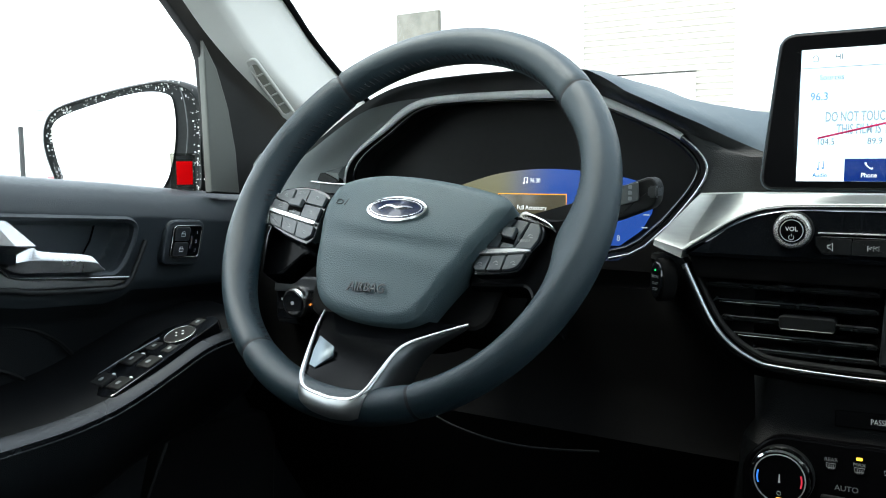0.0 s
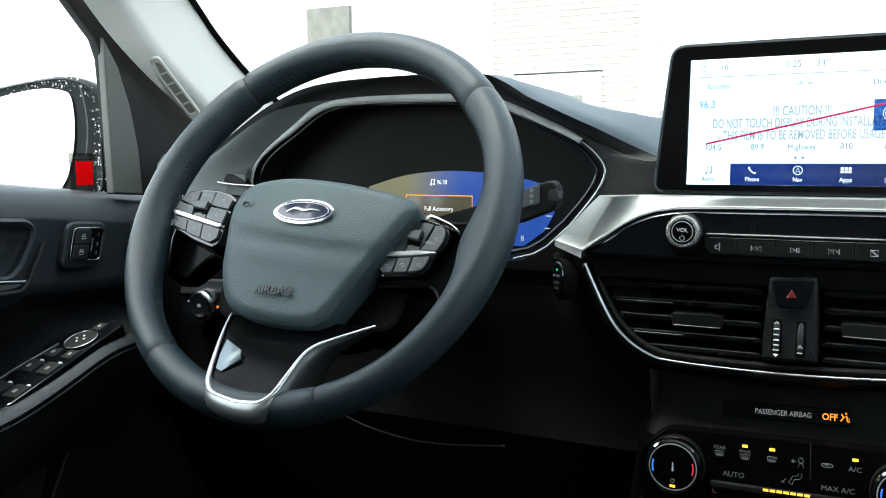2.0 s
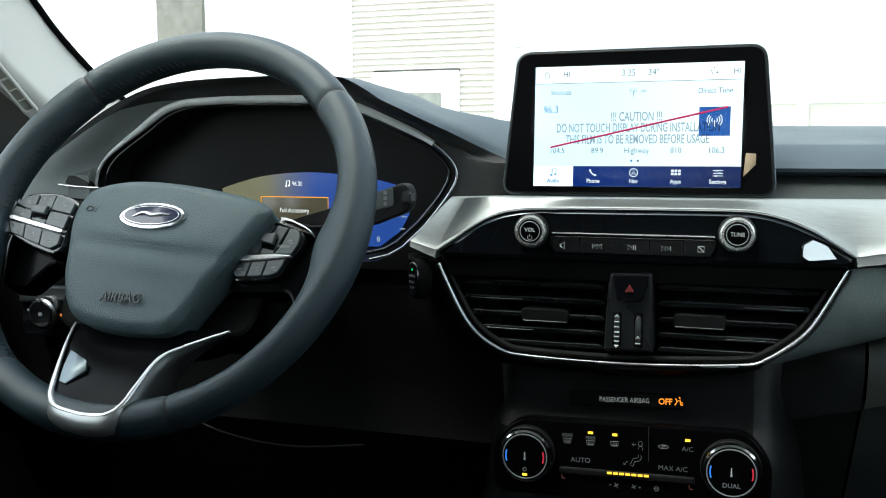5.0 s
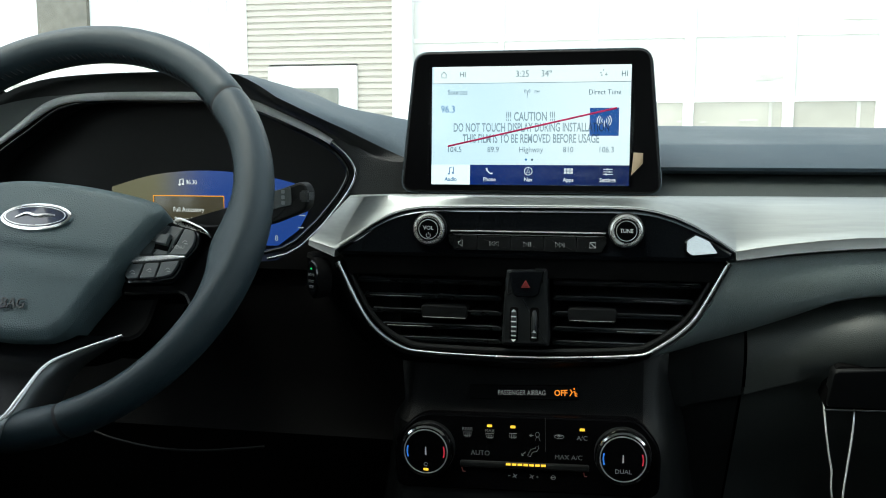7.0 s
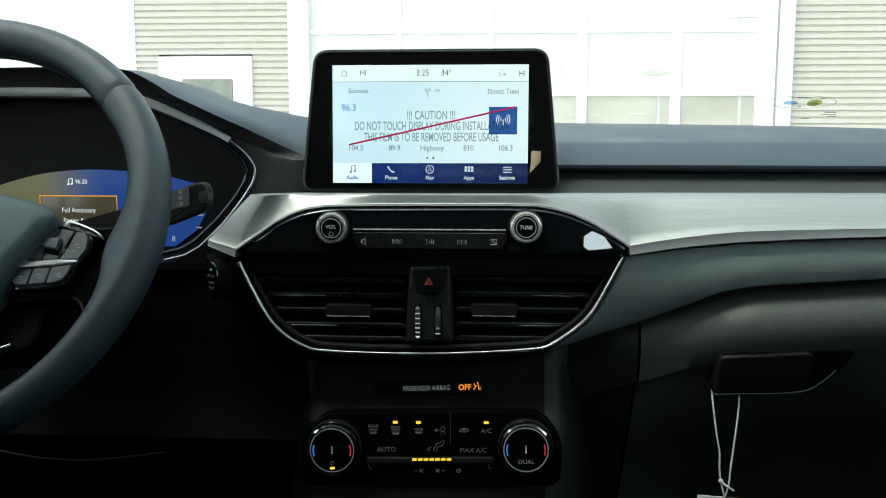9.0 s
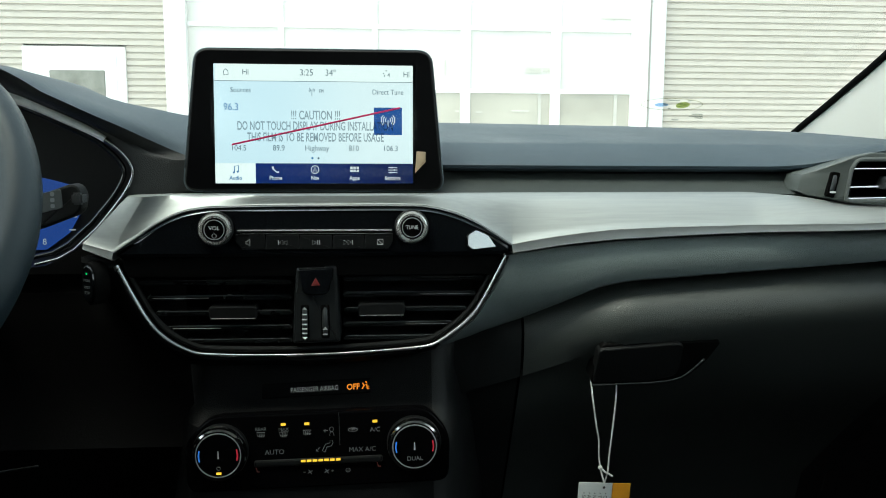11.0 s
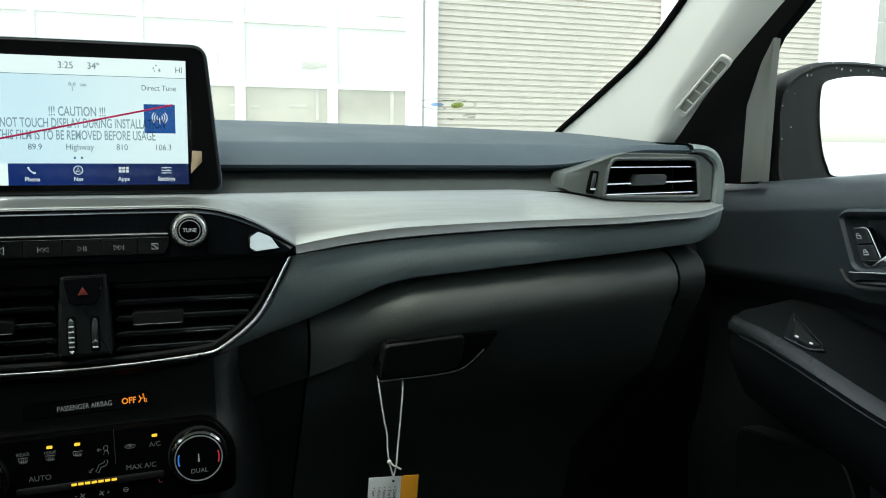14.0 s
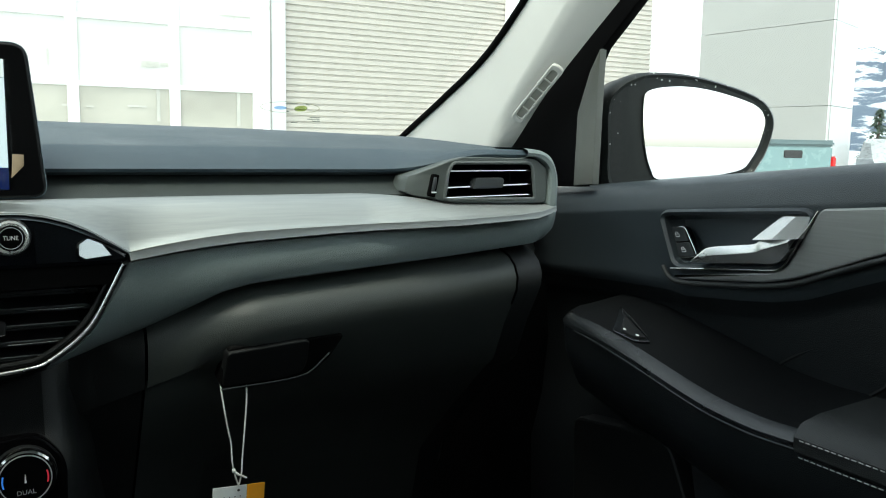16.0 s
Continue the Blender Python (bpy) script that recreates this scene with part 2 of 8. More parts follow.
snowy(HILL, (0.095, 0.125, 0.17), (0.74, 0.77, 0.80))
LEAF = mat("conifer_needles", (0.05, 0.08, 0.05), 0.8, spread=0.3)
BARK = mat("bark", (0.12, 0.09, 0.07), 0.9, spread=0.3)
FITTING = mat("dull_grey_fitting", (0.52, 0.51, 0.46), 0.8, spread=0.2)
WINGPANE = mat("brown_grey_pane", (0.14, 0.13, 0.105), 0.12, grain=4, spread=0.3)
REDPAINT = mat("red_car_paint", (0.45, 0.02, 0.03), 0.25, coat=0.8)

# ---- building blocks ----
WORLD = {}


def thing(name, at, label, category, group="", kind="", m=None):
    """An Empty at the base of a thing."""
    ob = new(name)
    ob.empty_display_size = 0.02
    ob.matrix_world = m if m is not None else Matrix.Translation(at)
    WORLD[ob] = ob.matrix_world.copy()
    return tagged(ob, label, category, group, kind)


def part(name, bm, material, parent=None, label="", smooth=40, kind=""):
    """Links a bmesh, given in world metres, as one mesh object under a thing or a part."""
    me = bpy.data.meshes.new(name)
    bmesh.ops.recalc_face_normals(bm, faces=bm.faces)
    if parent is not None:
        bm.transform(WORLD[parent].inverted())
    for f in bm.faces:
        f.smooth = smooth > 0
    if smooth:
        lim = radians(smooth)
        for e in bm.edges:
            e.smooth = not (len(e.link_faces) == 2 and e.calc_face_angle(0) > lim)
        for f in bm.faces:
            if len(f.verts) > 6:
                f.smooth = False
                for e in f.edges:
                    e.smooth = False
    bm.to_mesh(me)
    bm.free()
    me.materials.append(material)
    ob = new(name, me)
    if parent is not None:
        ob.parent = parent
        WORLD[ob] = WORLD[parent]
    else:
        WORLD[ob] = Matrix.Identity(4)
    if label:
        ob["label"] = label
    if kind:
        ob["kind"] = kind
    return ob


def frame_of(o, u, v):
    """A matrix whose x, y, z are u, v and their normal, at o."""
    u, v = Vector(u).normalized(), Vector(v).normalized()
    n = u.cross(v).normalized()
    v = n.cross(u)
    m = Matrix((u, v, n)).transposed().to_4x4()
    m.translation = o
    return m


DASH = frame_of((0, 0, 0), (1, 0, 0), (0, 0, 1))            # n points back to the seats
STACK = frame_of((0, 0, 0.013), (1, 0, 0.012), (-0.012, 0, 1))
STACK.translation = (0.012, 0, 0)
LDOOR = frame_of((0, 0, 0), (0, 1, 0), (0, 0, 1))           # n points to +x
RDOOR = frame_of((0, 0, 0), (0, -1, 0), (0, 0, 1))          # n points to -x


def curve(pts, n=40, closed=False):
    """A smooth line of n points through pts."""
    p = [Vector(q) for q in pts]
    k = len(p)
    spans = k if closed else k - 1
    out = []
    for i in range(n):
        s = i * spans / (n if closed else n - 1)
        j = min(int(s), spans - 1)
        f = s - j
        if closed:
            a, b, c, d = (p[(j + q) % k] for q in (-1, 0, 1, 2))
        else:
            a, b, c, d = (p[max(0, min(k - 1, j + q))] for q in (-1, 0, 1, 2))
        out.append(0.5 * ((2 * b) + (c - a) * f + (2 * a - 5 * b + 4 * c - d) * f * f + (3 * b - a - 3 * c + d) * f ** 3))
    return out


def rounded(pts, r=0.003, n=4):
    """A polygon with its corners rounded."""
    p = [Vector(q[:2]) for q in pts]
    out = []
    for i, b in enumerate(p):
        a, c = p[i - 1], p[(i + 1) % len(p)]
        d1, d2 = (a - b), (c - b)
        k = min(r, d1.length * 0.45, d2.length * 0.45)
        s, e = b + d1.normalized() * k, b + d2.normalized() * k
        for j in range(n + 1):
            t = j / n
            out.append((1 - t) ** 2 * s + 2 * t * (1 - t) * b + t * t * e)
    return out


def rect(x0, z0, x1, z1, r=0.002):
    return rounded([(x0, z0), (x1, z0), (x1, z1), (x0, z1)], r)


def disc(cx, cz, rx, rz=None, n=32):
    return [Vector((cx + rx * math.cos(2 * math.pi * i / n), cz + (rz or rx) * math.sin(2 * math.pi * i / n))) for i in range(n)]


def ccw(pts):
    p = [Vector(q[:2]) for q in pts]
    a = sum(p[i - 1].x * p[i].y - p[i].x * p[i - 1].y for i in range(len(p)))
    return p if a > 0 else p[::-1]


def shrink(p, d):
    out = []
    for i, b in enumerate(p):
        t = (p[(i + 1) % len(p)] - p[i - 1])
        if t.length < 1e-9:
            out.append(b.copy())
            continue
        t.normalize()
        out.append(b + Vector((-t.y, t.x)) * d)
    return out


def plate(outline, front, depth, bevel=0.0008, m=DASH, bm=None, dome=0.0):
    """A solid slab with the given outline, its face at n = front and its edge bevelled."""
    bm = bm or bmesh.new()
    p = ccw(outline)
    rings = [(shrink(p, bevel), front), (shrink(p, bevel * 0.3), front - bevel * 0.3), (p, front - bevel), (p, front - depth)]
    if dome:
        c = sum(p, Vector((0, 0))) / len(p)
        rings = [([c + (q - c) * s for q in shrink(p, bevel)], front + dome * (1 - s * s)) for s in (0.25, 0.5, 0.75, 0.9)] + rings
    rows = [[bm.verts.new(m @ Vector((q.x, q.y, h))) for q in ring] for ring, h in rings]
    k = len(p)
    for a, b in zip(rows, rows[1:]):
        for i in range(k):
            bm.faces.new((a[i], b[i], b[(i + 1) % k], a[(i + 1) % k]))
    bm.faces.new(rows[0])
    bm.faces.new(rows[-1][::-1])
    return bm


def ring_plate(outer, inner, front, depth, bevel=0.0008, m=DASH):
    """A slab with a hole: outer and inner outlines of as many points."""
    bm = bmesh.new()
    o, q = ccw(outer), ccw(inner)
    rings = [(q, front - depth), (q, front - bevel), (shrink(q, -bevel), front), (shrink(o, bevel), front), (o, front - bevel), (o, front - depth)]
    rows = [[bm.verts.new(m @ Vector((v.x, v.y, h))) for v in r] for r, h in rings]
    k = len(o)
    for j in range(len(rows)):
        a, b = rows[j], rows[(j + 1) % len(rows)]
        for i in range(k):
            bm.faces.new((a[i], b[i], b[(i + 1) % k], a[(i + 1) % k]))
    return bm


def skin(rows, bm=None, closed=False, thick=0.0):
    """A surface through rows of points."""
    bm = bm or bmesh.new()
    vs = [[bm.verts.new(Vector(q)) for q in r] for r in rows]
    for a, b in zip(vs, vs[1:]):
        for i in range(len(a) - (0 if closed else 1)):
            j = (i + 1) % len(a)
            bm.faces.new((a[i], a[j], b[j], b[i]))
    if thick:
        bmesh.ops.solidify(bm, geom=bm.faces[:], thickness=thick)
    return bm


def tube(path, r, m=None, closed=False, sides=10, flat=1.0, bm=None, caps=True):
    """A round bar along a path; r is a number or one for each point."""
    bm = bm or bmesh.new()
    p = [Vector(q) if len(q) == 3 else Vector((q[0], q[1], 0)) for q in path]
    k = len(p)
    up = None
    rows = []
    for i in range(k):
        t = (p[(i + 1) % k] - p[i - 1]) if closed or 0 < i < k - 1 else (p[1] - p[0] if i == 0 else p[-1] - p[-2])
        t.normalize()
        if up is None:
            up = t.orthogonal().normalized() if abs(t.z) > 0.95 else Vector((0, 0, 1))
        up = (up - t * up.dot(t)).normalized()
        side = t.cross(up)
        rad = r[i] if isinstance(r, (list, tuple)) else r
        rows.append([p[i] + (up * math.sin(2 * math.pi * j / sides) * flat + side * math.cos(2 * math.pi * j / sides)) * rad for j in range(sides)])
    if m is not None:
        rows = [[m @ q for q in row] for row in rows]
    vs = [[bm.verts.new(q) for q in row] for row in rows]
    for i in range(k if closed else k - 1):
        a, b = vs[i], vs[(i + 1) % k]
        for j in range(sides):
            bm.faces.new((a[j], a[(j + 1) % sides], b[(j + 1) % sides], b[j]))
    if caps and not closed:
        bm.faces.new(vs[0][::-1])
        bm.faces.new(vs[-1])
    return bm


def block(x0, y0, z0, x1, y1, z1, bevel=0.003, bm=None, m=None):
    """A box with rounded edges."""
    own = bmesh.new()
    bmesh.ops.create_cube(own, size=1, matrix=Matrix.Translation(((x0 + x1) / 2, (y0 + y1) / 2, (z0 + z1) / 2)) @ Matrix.Diagonal((abs(x1 - x0), abs(y1 - y0), abs(z1 - z0), 1)))
    if bevel:
        bmesh.ops.bevel(own, geom=own.edges[:], offset=bevel, segments=2, affect='EDGES')
    if m is not None:
        own.transform(m)
    if bm is None:
        return own
    me = bpy.data.meshes.new("tmp")
    own.to_mesh(me)
    own.free()
    bm.from_mesh(me)
    bpy.data.meshes.remove(me)
    return bm


def lettering(body, size, u, v, n, m, material, parent, name="lettering", align='CENTER', narrow=1.0, turn=0.0, raise_by=0.0, label="", bold=0.0):
    """Text in the built-in font as a thin mesh at (u, v, n) of the frame m."""
    cu = bpy.data.curves.new("text", 'FONT')
    cu.body, cu.size, cu.align_x, cu.align_y = body, size, align, 'CENTER'
    cu.resolution_u = 3
    cu.extrude = raise_by
    cu.offset = bold
    ob = bpy.data.objects.new("text", cu)
    me = bpy.data.meshes.new_from_object(ob)
    bpy.data.objects.remove(ob)
    bm = bmesh.new()
    bm.from_mesh(me)
    bpy.data.meshes.remove(me)
    bm.transform(m @ Matrix.Translation((u, v, n)) @ Matrix.Rotation(turn, 4, 'Z') @ Matrix.Diagonal((narrow, 1, 1, 1)))
    return part(name, bm, material, parent, label, smooth=0)


def lerp(pts, x):
    """A value read from a list of (x, value)."""
    return float(np.interp(x, [p[0] for p in pts], [p[1] for p in pts]))


def soft_lerp(pts, x, w=0.012):
    return sum(lerp(pts, x + w * k) * c for k, c in ((-1, 1), (-0.5, 2), (0, 3), (0.5, 2), (1, 1))) / 9


def steps(a, b, n):
    return [a + (b - a) * i / (n - 1) for i in range(n)]

# ---- the cabin's setting ----
RIDGE = [(-0.8, 1.150), (-0.12, 1.166), (0.14, 1.167), (0.37, 1.164), (0.6, 1.158), (0.66, 1.152), (0.72, 1.142), (0.80, 1.115)]
CREASE = [(-0.12, 1.143), (0.3, 1.143), (0.47, 1.1425), (0.6, 1.1455), (0.66, 1.136), (0.72, 1.115), (0.8, 1.09)]
LIP = [(-0.12, 1.1205), (0.44, 1.1195), (0.465, 1.1215), (0.499, 1.131), (0.53, 1.1365), (0.60, 1.1365), (0.622, 1.131), (0.637, 1.112), (0.65, 1.09)]
LIP_Y = [(-0.12, 0.02), (0.45, 0.018), (0.50, -0.016), (0.61, -0.018), (0.63, 0.0), (0.65, 0.04)]

dashboard = thing("dashboard", (0, 0.2, 0.7), "black soft-touch car dashboard with grained upper pad", "dashboard")
xs = steps(-0.118, 0.72, 90)
rows = []
for x in xs:
    zr, zc, zl, yl = soft_lerp(RIDGE, x), soft_lerp(CREASE, x), soft_lerp(LIP, x), soft_lerp(LIP_Y, x)
    zc = max(zc, zl + 0.003)
    end = max(0.0, (x - 0.60) / 0.12)
    yc = 0.06 - 0.02 * min(1, max(0, (x - 0.44) / 0.1)) + 0.10 * end
    yl += 0.10 * end * end
    if x > 0.637:
        zl = min(zl, zc - 0.004)
    rows.append([(x, 0.64, 1.09), (x, 0.46, zr - 0.012), (x, 0.34, zr - 0.001), (x, 0.28, zr - 0.0005), (x, 0.20, zr * 0.75 + zc * 0.25 - 0.001),
                 (x, yc + 0.015, zc + 0.001), (x, yc, zc - 0.001), (x, yl + 0.008, zl + 0.007), (x, yl, zl + 0.002), (x, yl + 0.001, zl - 0.001), (x, yl + 0.008, zl - 0.004), (x, yl + 0.05, zl - 0.005)])
part("top_pad", skin(rows), DASH_TOP, dashboard, "grey-black grained top pad")
rows = [[(x, 0.64, 1.09), (x, 0.46, soft_lerp(RIDGE, x) - 0.012), (x, 0.30, soft_lerp(RIDGE, x) - 0.006), (x, 0.16, 1.135), (x, 0.10, 1.10), (x, 0.06, 1.06)] for x in steps(-0.76, -0.119, 24)]
part("driver_top_pad", skin(rows), DASH_TOP, dashboard)

# recessed dark band under the top pad
rows = []
for x in steps(-0.10, 0.50, 32):
    zl = soft_lerp(LIP, x)
    rows.append([(x, 0.045, zl - 0.003), (x, 0.034, zl - 0.006), (x, 0.026, zl - 0.011), (x, 0.012, 1.1012), (x, 0.002, 1.0980), (x, -0.004, 1.0965), (x, 0.01, 1.09)])
part("recess_band", skin(rows), RECESS, dashboard, "shadowed grained recess band")

# brushed silver trim
S_EDGE = [(-0.2, 1.0565), (-0.1935, 1.0545), (-0.1705, 1.0488), (-0.1605, 1.0556), (-0.149, 1.0632), (-0.1353, 1.0728), (-0.121, 1.0805), (-0.107, 1.0853), (-0.0895, 1.0878), (-0.045, 1.0889), (0.0685, 1.0894), (0.093, 1.0890), (0.109, 1.0865), (0.126, 1.0816), (0.143, 1.0738), (0.160, 1.0632), (0.1745, 1.0537),
          (0.192, 1.0570), (0.214, 1.0604), (0.240, 1.0638), (0.269, 1.0666), (0.310, 1.0682), (0.358, 1.0694), (0.480, 1.0723), (0.566, 1.0760), (0.593, 1.0786), (0.606, 1.0815), (0.615, 1.0830)]
S_BOTTOM = [(0.1752, 1.0464), (0.2, 1.0503), (0.216, 1.0528), (0.240, 1.0555), (0.2695, 1.0582), (0.310, 1.0604), (0.358, 1.0626), (0.480, 1.0666), (0.5865, 1.0718), (0.600, 1.0756), (0.615, 1.0790)]
S_LEFT = [(-0.2, 1.0520), (-0.1937, 1.0497), (-0.1716, 1.0418)]
S_TOP = [(-0.2, 1.095), (-0.12, 1.0975), (0.40, 1.0985), (0.444, 1.0955), (0.497, 1.0875), (0.56, 1.0855), (0.615, 1.0845)]
S_LEAN = [(-0.25, 0.028), (-0.172, 0.028), (-0.145, 0.017), (-0.10, 0.0145), (-0.05, 0.0255), (0.09, 0.0255), (0.13, 0.010), (0.20, 0.0), (0.70, 0.0)]
faces, edges = [], []
for x in sorted(steps(-0.197, 0.615, 160) + [-0.1712, -0.1703, 0.1738, 0.1748]):
    xt = x if x > -0.1 else -0.16 + (x + 0.2) * 0.6
    zt, ze = soft_lerp(S_TOP, xt, 0.01), lerp(S_EDGE, x)
    zb = lerp(S_LEFT, x) if x < -0.1708 else (lerp(S_BOTTOM, x) if x > 0.1744 else ze - 0.0012)
    h, hs = zt - ze, zt - soft_lerp(S_EDGE, x, 0.02)
    yt = -0.006 - soft_lerp(S_LEAN, x, 0.012)
    dip = 0.5 * max(0, (x - 0.59) / 0.025) ** 2 * 0.012 - 0.016 * max(0, min(1, (x - 0.40) / 0.10)) + 0.2 * max(0.0, -0.1706 - x)
    yb = -0.032 + dip
    faces.append([(xt, 0.01 + dip, zt - 0.001), (xt, yt + 0.003 + dip, zt), (xt, yt + dip, zt - 0.001)]
                 + [(xt + (x - xt) * f, yt + dip + (yb - yt - dip) * (f ** 0.8), zt - (hs * (1 - f ** 3) + h * f ** 3) * f) for f in (0.2, 0.4, 0.6, 0.8, 0.93)]
                 + [(x, yb - 0.0014, ze + 0.0008), (x, yb - 0.0019, ze)])
    edges.append([(x, yb - 0.0019, ze), (x, yb - 0.0017, ze - 0.0007), (x, yb - 0.0032, zb), (x, yb - 0.0018, zb - 0.0008), (x, yb + 0.02, zb - 0.001)])
silver_trim = thing("dash_trim", (0.2, 0, 1.07), "long brushed silver trim strip across the dashboard", "dash trim")
part("trim_face", skin(faces), SILVER, silver_trim)
part("trim_edge", skin(edges), SILVER, silver_trim, "bevelled lower edge of the trim")

# grained middle panel that wraps the centre vents
V_OUT = [(-0.1705, 1.036), (-0.151, 0.995), (-0.138, 0.977), (-0.124, 0.9655), (-0.108, 0.958), (-0.092, 0.9555), (0.0, 0.954), (0.092, 0.9595), (0.108, 0.9635), (0.127, 0.976), (0.142, 0.990), (0.152, 1.006), (0.1705, 1.043)]
M_TOP = [(-0.20, 1.043), (-0.1715, 1.040)] + [(x, z - 0.002) for x, z in V_OUT[1:-1]] + [(0.1715, 1.0425), (0.174, 1.0440)] + [(x, z - 0.0035) for x, z in S_BOTTOM[1:-1]] + [(0.615, 1.0725), (0.62, 1.085), (0.632, 1.10)]
M_LOW = [(-0.20, 1.02), (-0.185, 0.985), (-0.16, 0.953), (-0.12, 0.938), (0, 0.935), (0.08, 0.942), (0.116, 0.953), (0.157, 0.967), (0.188, 0.979), (0.224, 0.995), (0.255, 1.0095), (0.286, 1.0155), (0.328, 1.0185), (0.434, 1.026), (0.525, 1.0325), (0.60, 1.039), (0.618, 1.046), (0.632, 1.07)]
rows = []
for x in sorted(set(steps(-0.2, 0.604, 150) + [p[0] for p in V_OUT] + [0.1])):
    zt, zb = lerp(M_TOP, x), soft_lerp(M_LOW, x, 0.008)
    end = max(0.0, (x - 0.60) / 0.034) ** 2 * 0.025
    h = zt - zb
    curl = max(0.0, min(1.0, (0.25 - x) / 0.13))
    prof = ((-0.008, zt, 0), (-0.0245, zt, 0), (-0.029, zt - h * 0.15, 0.003), (-0.031, zt - h * 0.4, 0.010), (-0.030, zt - h * 0.7, 0.019), (-0.026, zb + h * 0.1, 0.027), (-0.021, zb + 0.002, 0.030), (-0.012, zb, 0.030), (0.03, zb + 0.004, 0.012))
    rows.append([(x, y + end + curl * c, z) for y, z, c in prof])
# same panel cut in two; the shade round the vents is a darker colour
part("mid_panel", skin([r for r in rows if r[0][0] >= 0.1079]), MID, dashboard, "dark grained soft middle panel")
part("mid_panel_shaded", skin([r for r in rows if r[0][0] <= 0.1081]), CONSOLE, dashboard, "mid panel below the vents, shade put into its black colour")

# rounded end of the panel that wraps the side vent
c_in = curve([(0.560, 1.0645), (0.598, 1.0668), (0.6145, 1.0735), (0.6175, 1.088), (0.6175, 1.1225), (0.601, 1.1350), (0.585, 1.1358)], 40)
c_out = curve([(0.560, 1.0350), (0.598, 1.0385), (0.622, 1.0450), (0.6335, 1.064), (0.6345, 1.112), (0.622, 1.1400), (0.590, 1.1462)], 40)
rows = []
for p, q in zip(c_in, c_out):
    rows.append([(p.x, -0.008, p.y), (p.x, -0.0235, p.y)] + [(p.x + (q.x - p.x) * f, y, p.y + (q.y - p.y) * f) for f, y in ((0.12, -0.0265), (0.45, -0.0275), (0.75, -0.0235), (0.93, -0.0150), (1.0, -0.004))] + [(q.x + 0.001, 0.04, q.y), (q.x + 0.004, 0.14, q.y)])
part("end_panel", skin(rows), MID, dashboard)

# lower passenger fascia: side piece, glove box, end piece
def fascia_row(x):
    zb = soft_lerp(M_LOW, min(x, 0.60), 0.008)
    k = max(0.0, min(1.0, (x - 0.15) / 0.13))
    lo = [(0.03, zb + 0.004), (0.004, zb - 0.003), (-0.016, zb - 0.009), (-0.028, zb - 0.018), (-0.034, zb - 0.030), (-0.033, zb - 0.044), (-0.024, zb - 0.061)]
    lo = [(y * k + (0.012 + 0.016 * i / 6) * (1 - k), z) for i, (y, z) in enumerate(lo)]
    z6 = lo[-1][1]
    return [(x, y, z) for y, z in lo] + [(x, -0.010 * k + 0.033 * (1 - k), z6 * 0.5 + 0.465), (x, 0.012 * k + 0.037 * (1 - k), 0.905), (x, 0.048 * k + 0.045 * (1 - k), 0.875), (x, 0.108 * k + 0.065 * (1 - k), 0.82), (x, 0.185 * k + 0.10 * (1 - k), 0.74), (x, 0.22 * k + 0.07 * (1 - k), 0.62)]
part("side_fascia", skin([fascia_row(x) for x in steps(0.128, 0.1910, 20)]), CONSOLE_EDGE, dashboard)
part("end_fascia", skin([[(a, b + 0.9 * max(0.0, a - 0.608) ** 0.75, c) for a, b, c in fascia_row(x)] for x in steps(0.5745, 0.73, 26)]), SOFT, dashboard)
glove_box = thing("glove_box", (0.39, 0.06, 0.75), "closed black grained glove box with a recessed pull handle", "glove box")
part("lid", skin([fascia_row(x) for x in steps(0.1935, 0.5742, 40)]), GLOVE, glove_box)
part("lid_seam", tube([Vector(q) + Vector((0, -0.0002, 0)) for q in fascia_row(0.5730)[1:7]], 0.0013, sides=6), SEAM, glove_box)
part("seam_backing", block(0.19, 0.225, 0.62, 0.60, 0.24, 1.0, 0.002), SEAM, dashboard)
# handle
gm = frame_of((0.2520, -0.0090, 0.9226), (1, 0, 0.02), (0, -0.33, 1))
# flat black plate paints the recess's shade
part("handle_recess", plate(rounded([(0.001, -0.002), (0.0623, -0.0040), (0.0936, 0.0010), (0.1098, 0.0174), (0.1212, 0.0379), (0.1190, 0.0410), (0.008, 0.0405)], 0.005), 0.0060, 0.03, 0.0015, gm), DEEP, glove_box, "recess around the handle, its shade put into a black plate")
part("handle_paddle", plate(rounded([(0.0030, 0.0012), (0.0053, 0.0345), (0.0083, 0.0377), (0.0796, 0.0418), (0.0850, 0.0389), (0.0848, 0.0173), (0.0807, 0.0063), (0.0606, 0.0012)], 0.004), 0.0100, 0.012, 0.0016, gm), HARD, glove_box)
# lighter tube paints the highlight along the handle's lower edge
part("handle_edge_highlight", tube([gm @ Vector((q.x, q.y, 0.0102)) for q in curve([(0.0019, -0.0008), (0.0329, -0.0005), (0.0635, 0.0001), (0.0832, 0.0030), (0.0942, 0.0106), (0.1060, 0.0240)], 30)], 0.0009), BUTTON, glove_box)

# ---- instrument hood and cluster ----
H_OUT = [(-0.672, 1.085), (-0.640, 1.116), (-0.576, 1.150), (-0.515, 1.185), (-0.460, 1.2035), (-0.384, 1.209), (-0.290, 1.209), (-0.245, 1.203), (-0.200, 1.186), (-0.116, 1.1485), (-0.098, 1.138), (-0.094, 1.115), (-0.100, 1.0985), (-0.15, 1.0965)]
C_LINE = [(-0.556, 1.075), (-0.560, 1.106), (-0.546, 1.131), (-0.505, 1.159), (-0.465, 1.183), (-0.415, 1.189), (-0.302, 1.188), (-0.261, 1.181), (-0.215, 1.161), (-0.180, 1.142), (-0.161, 1.120), (-0.167, 1.099), (-0.192, 1.067)]
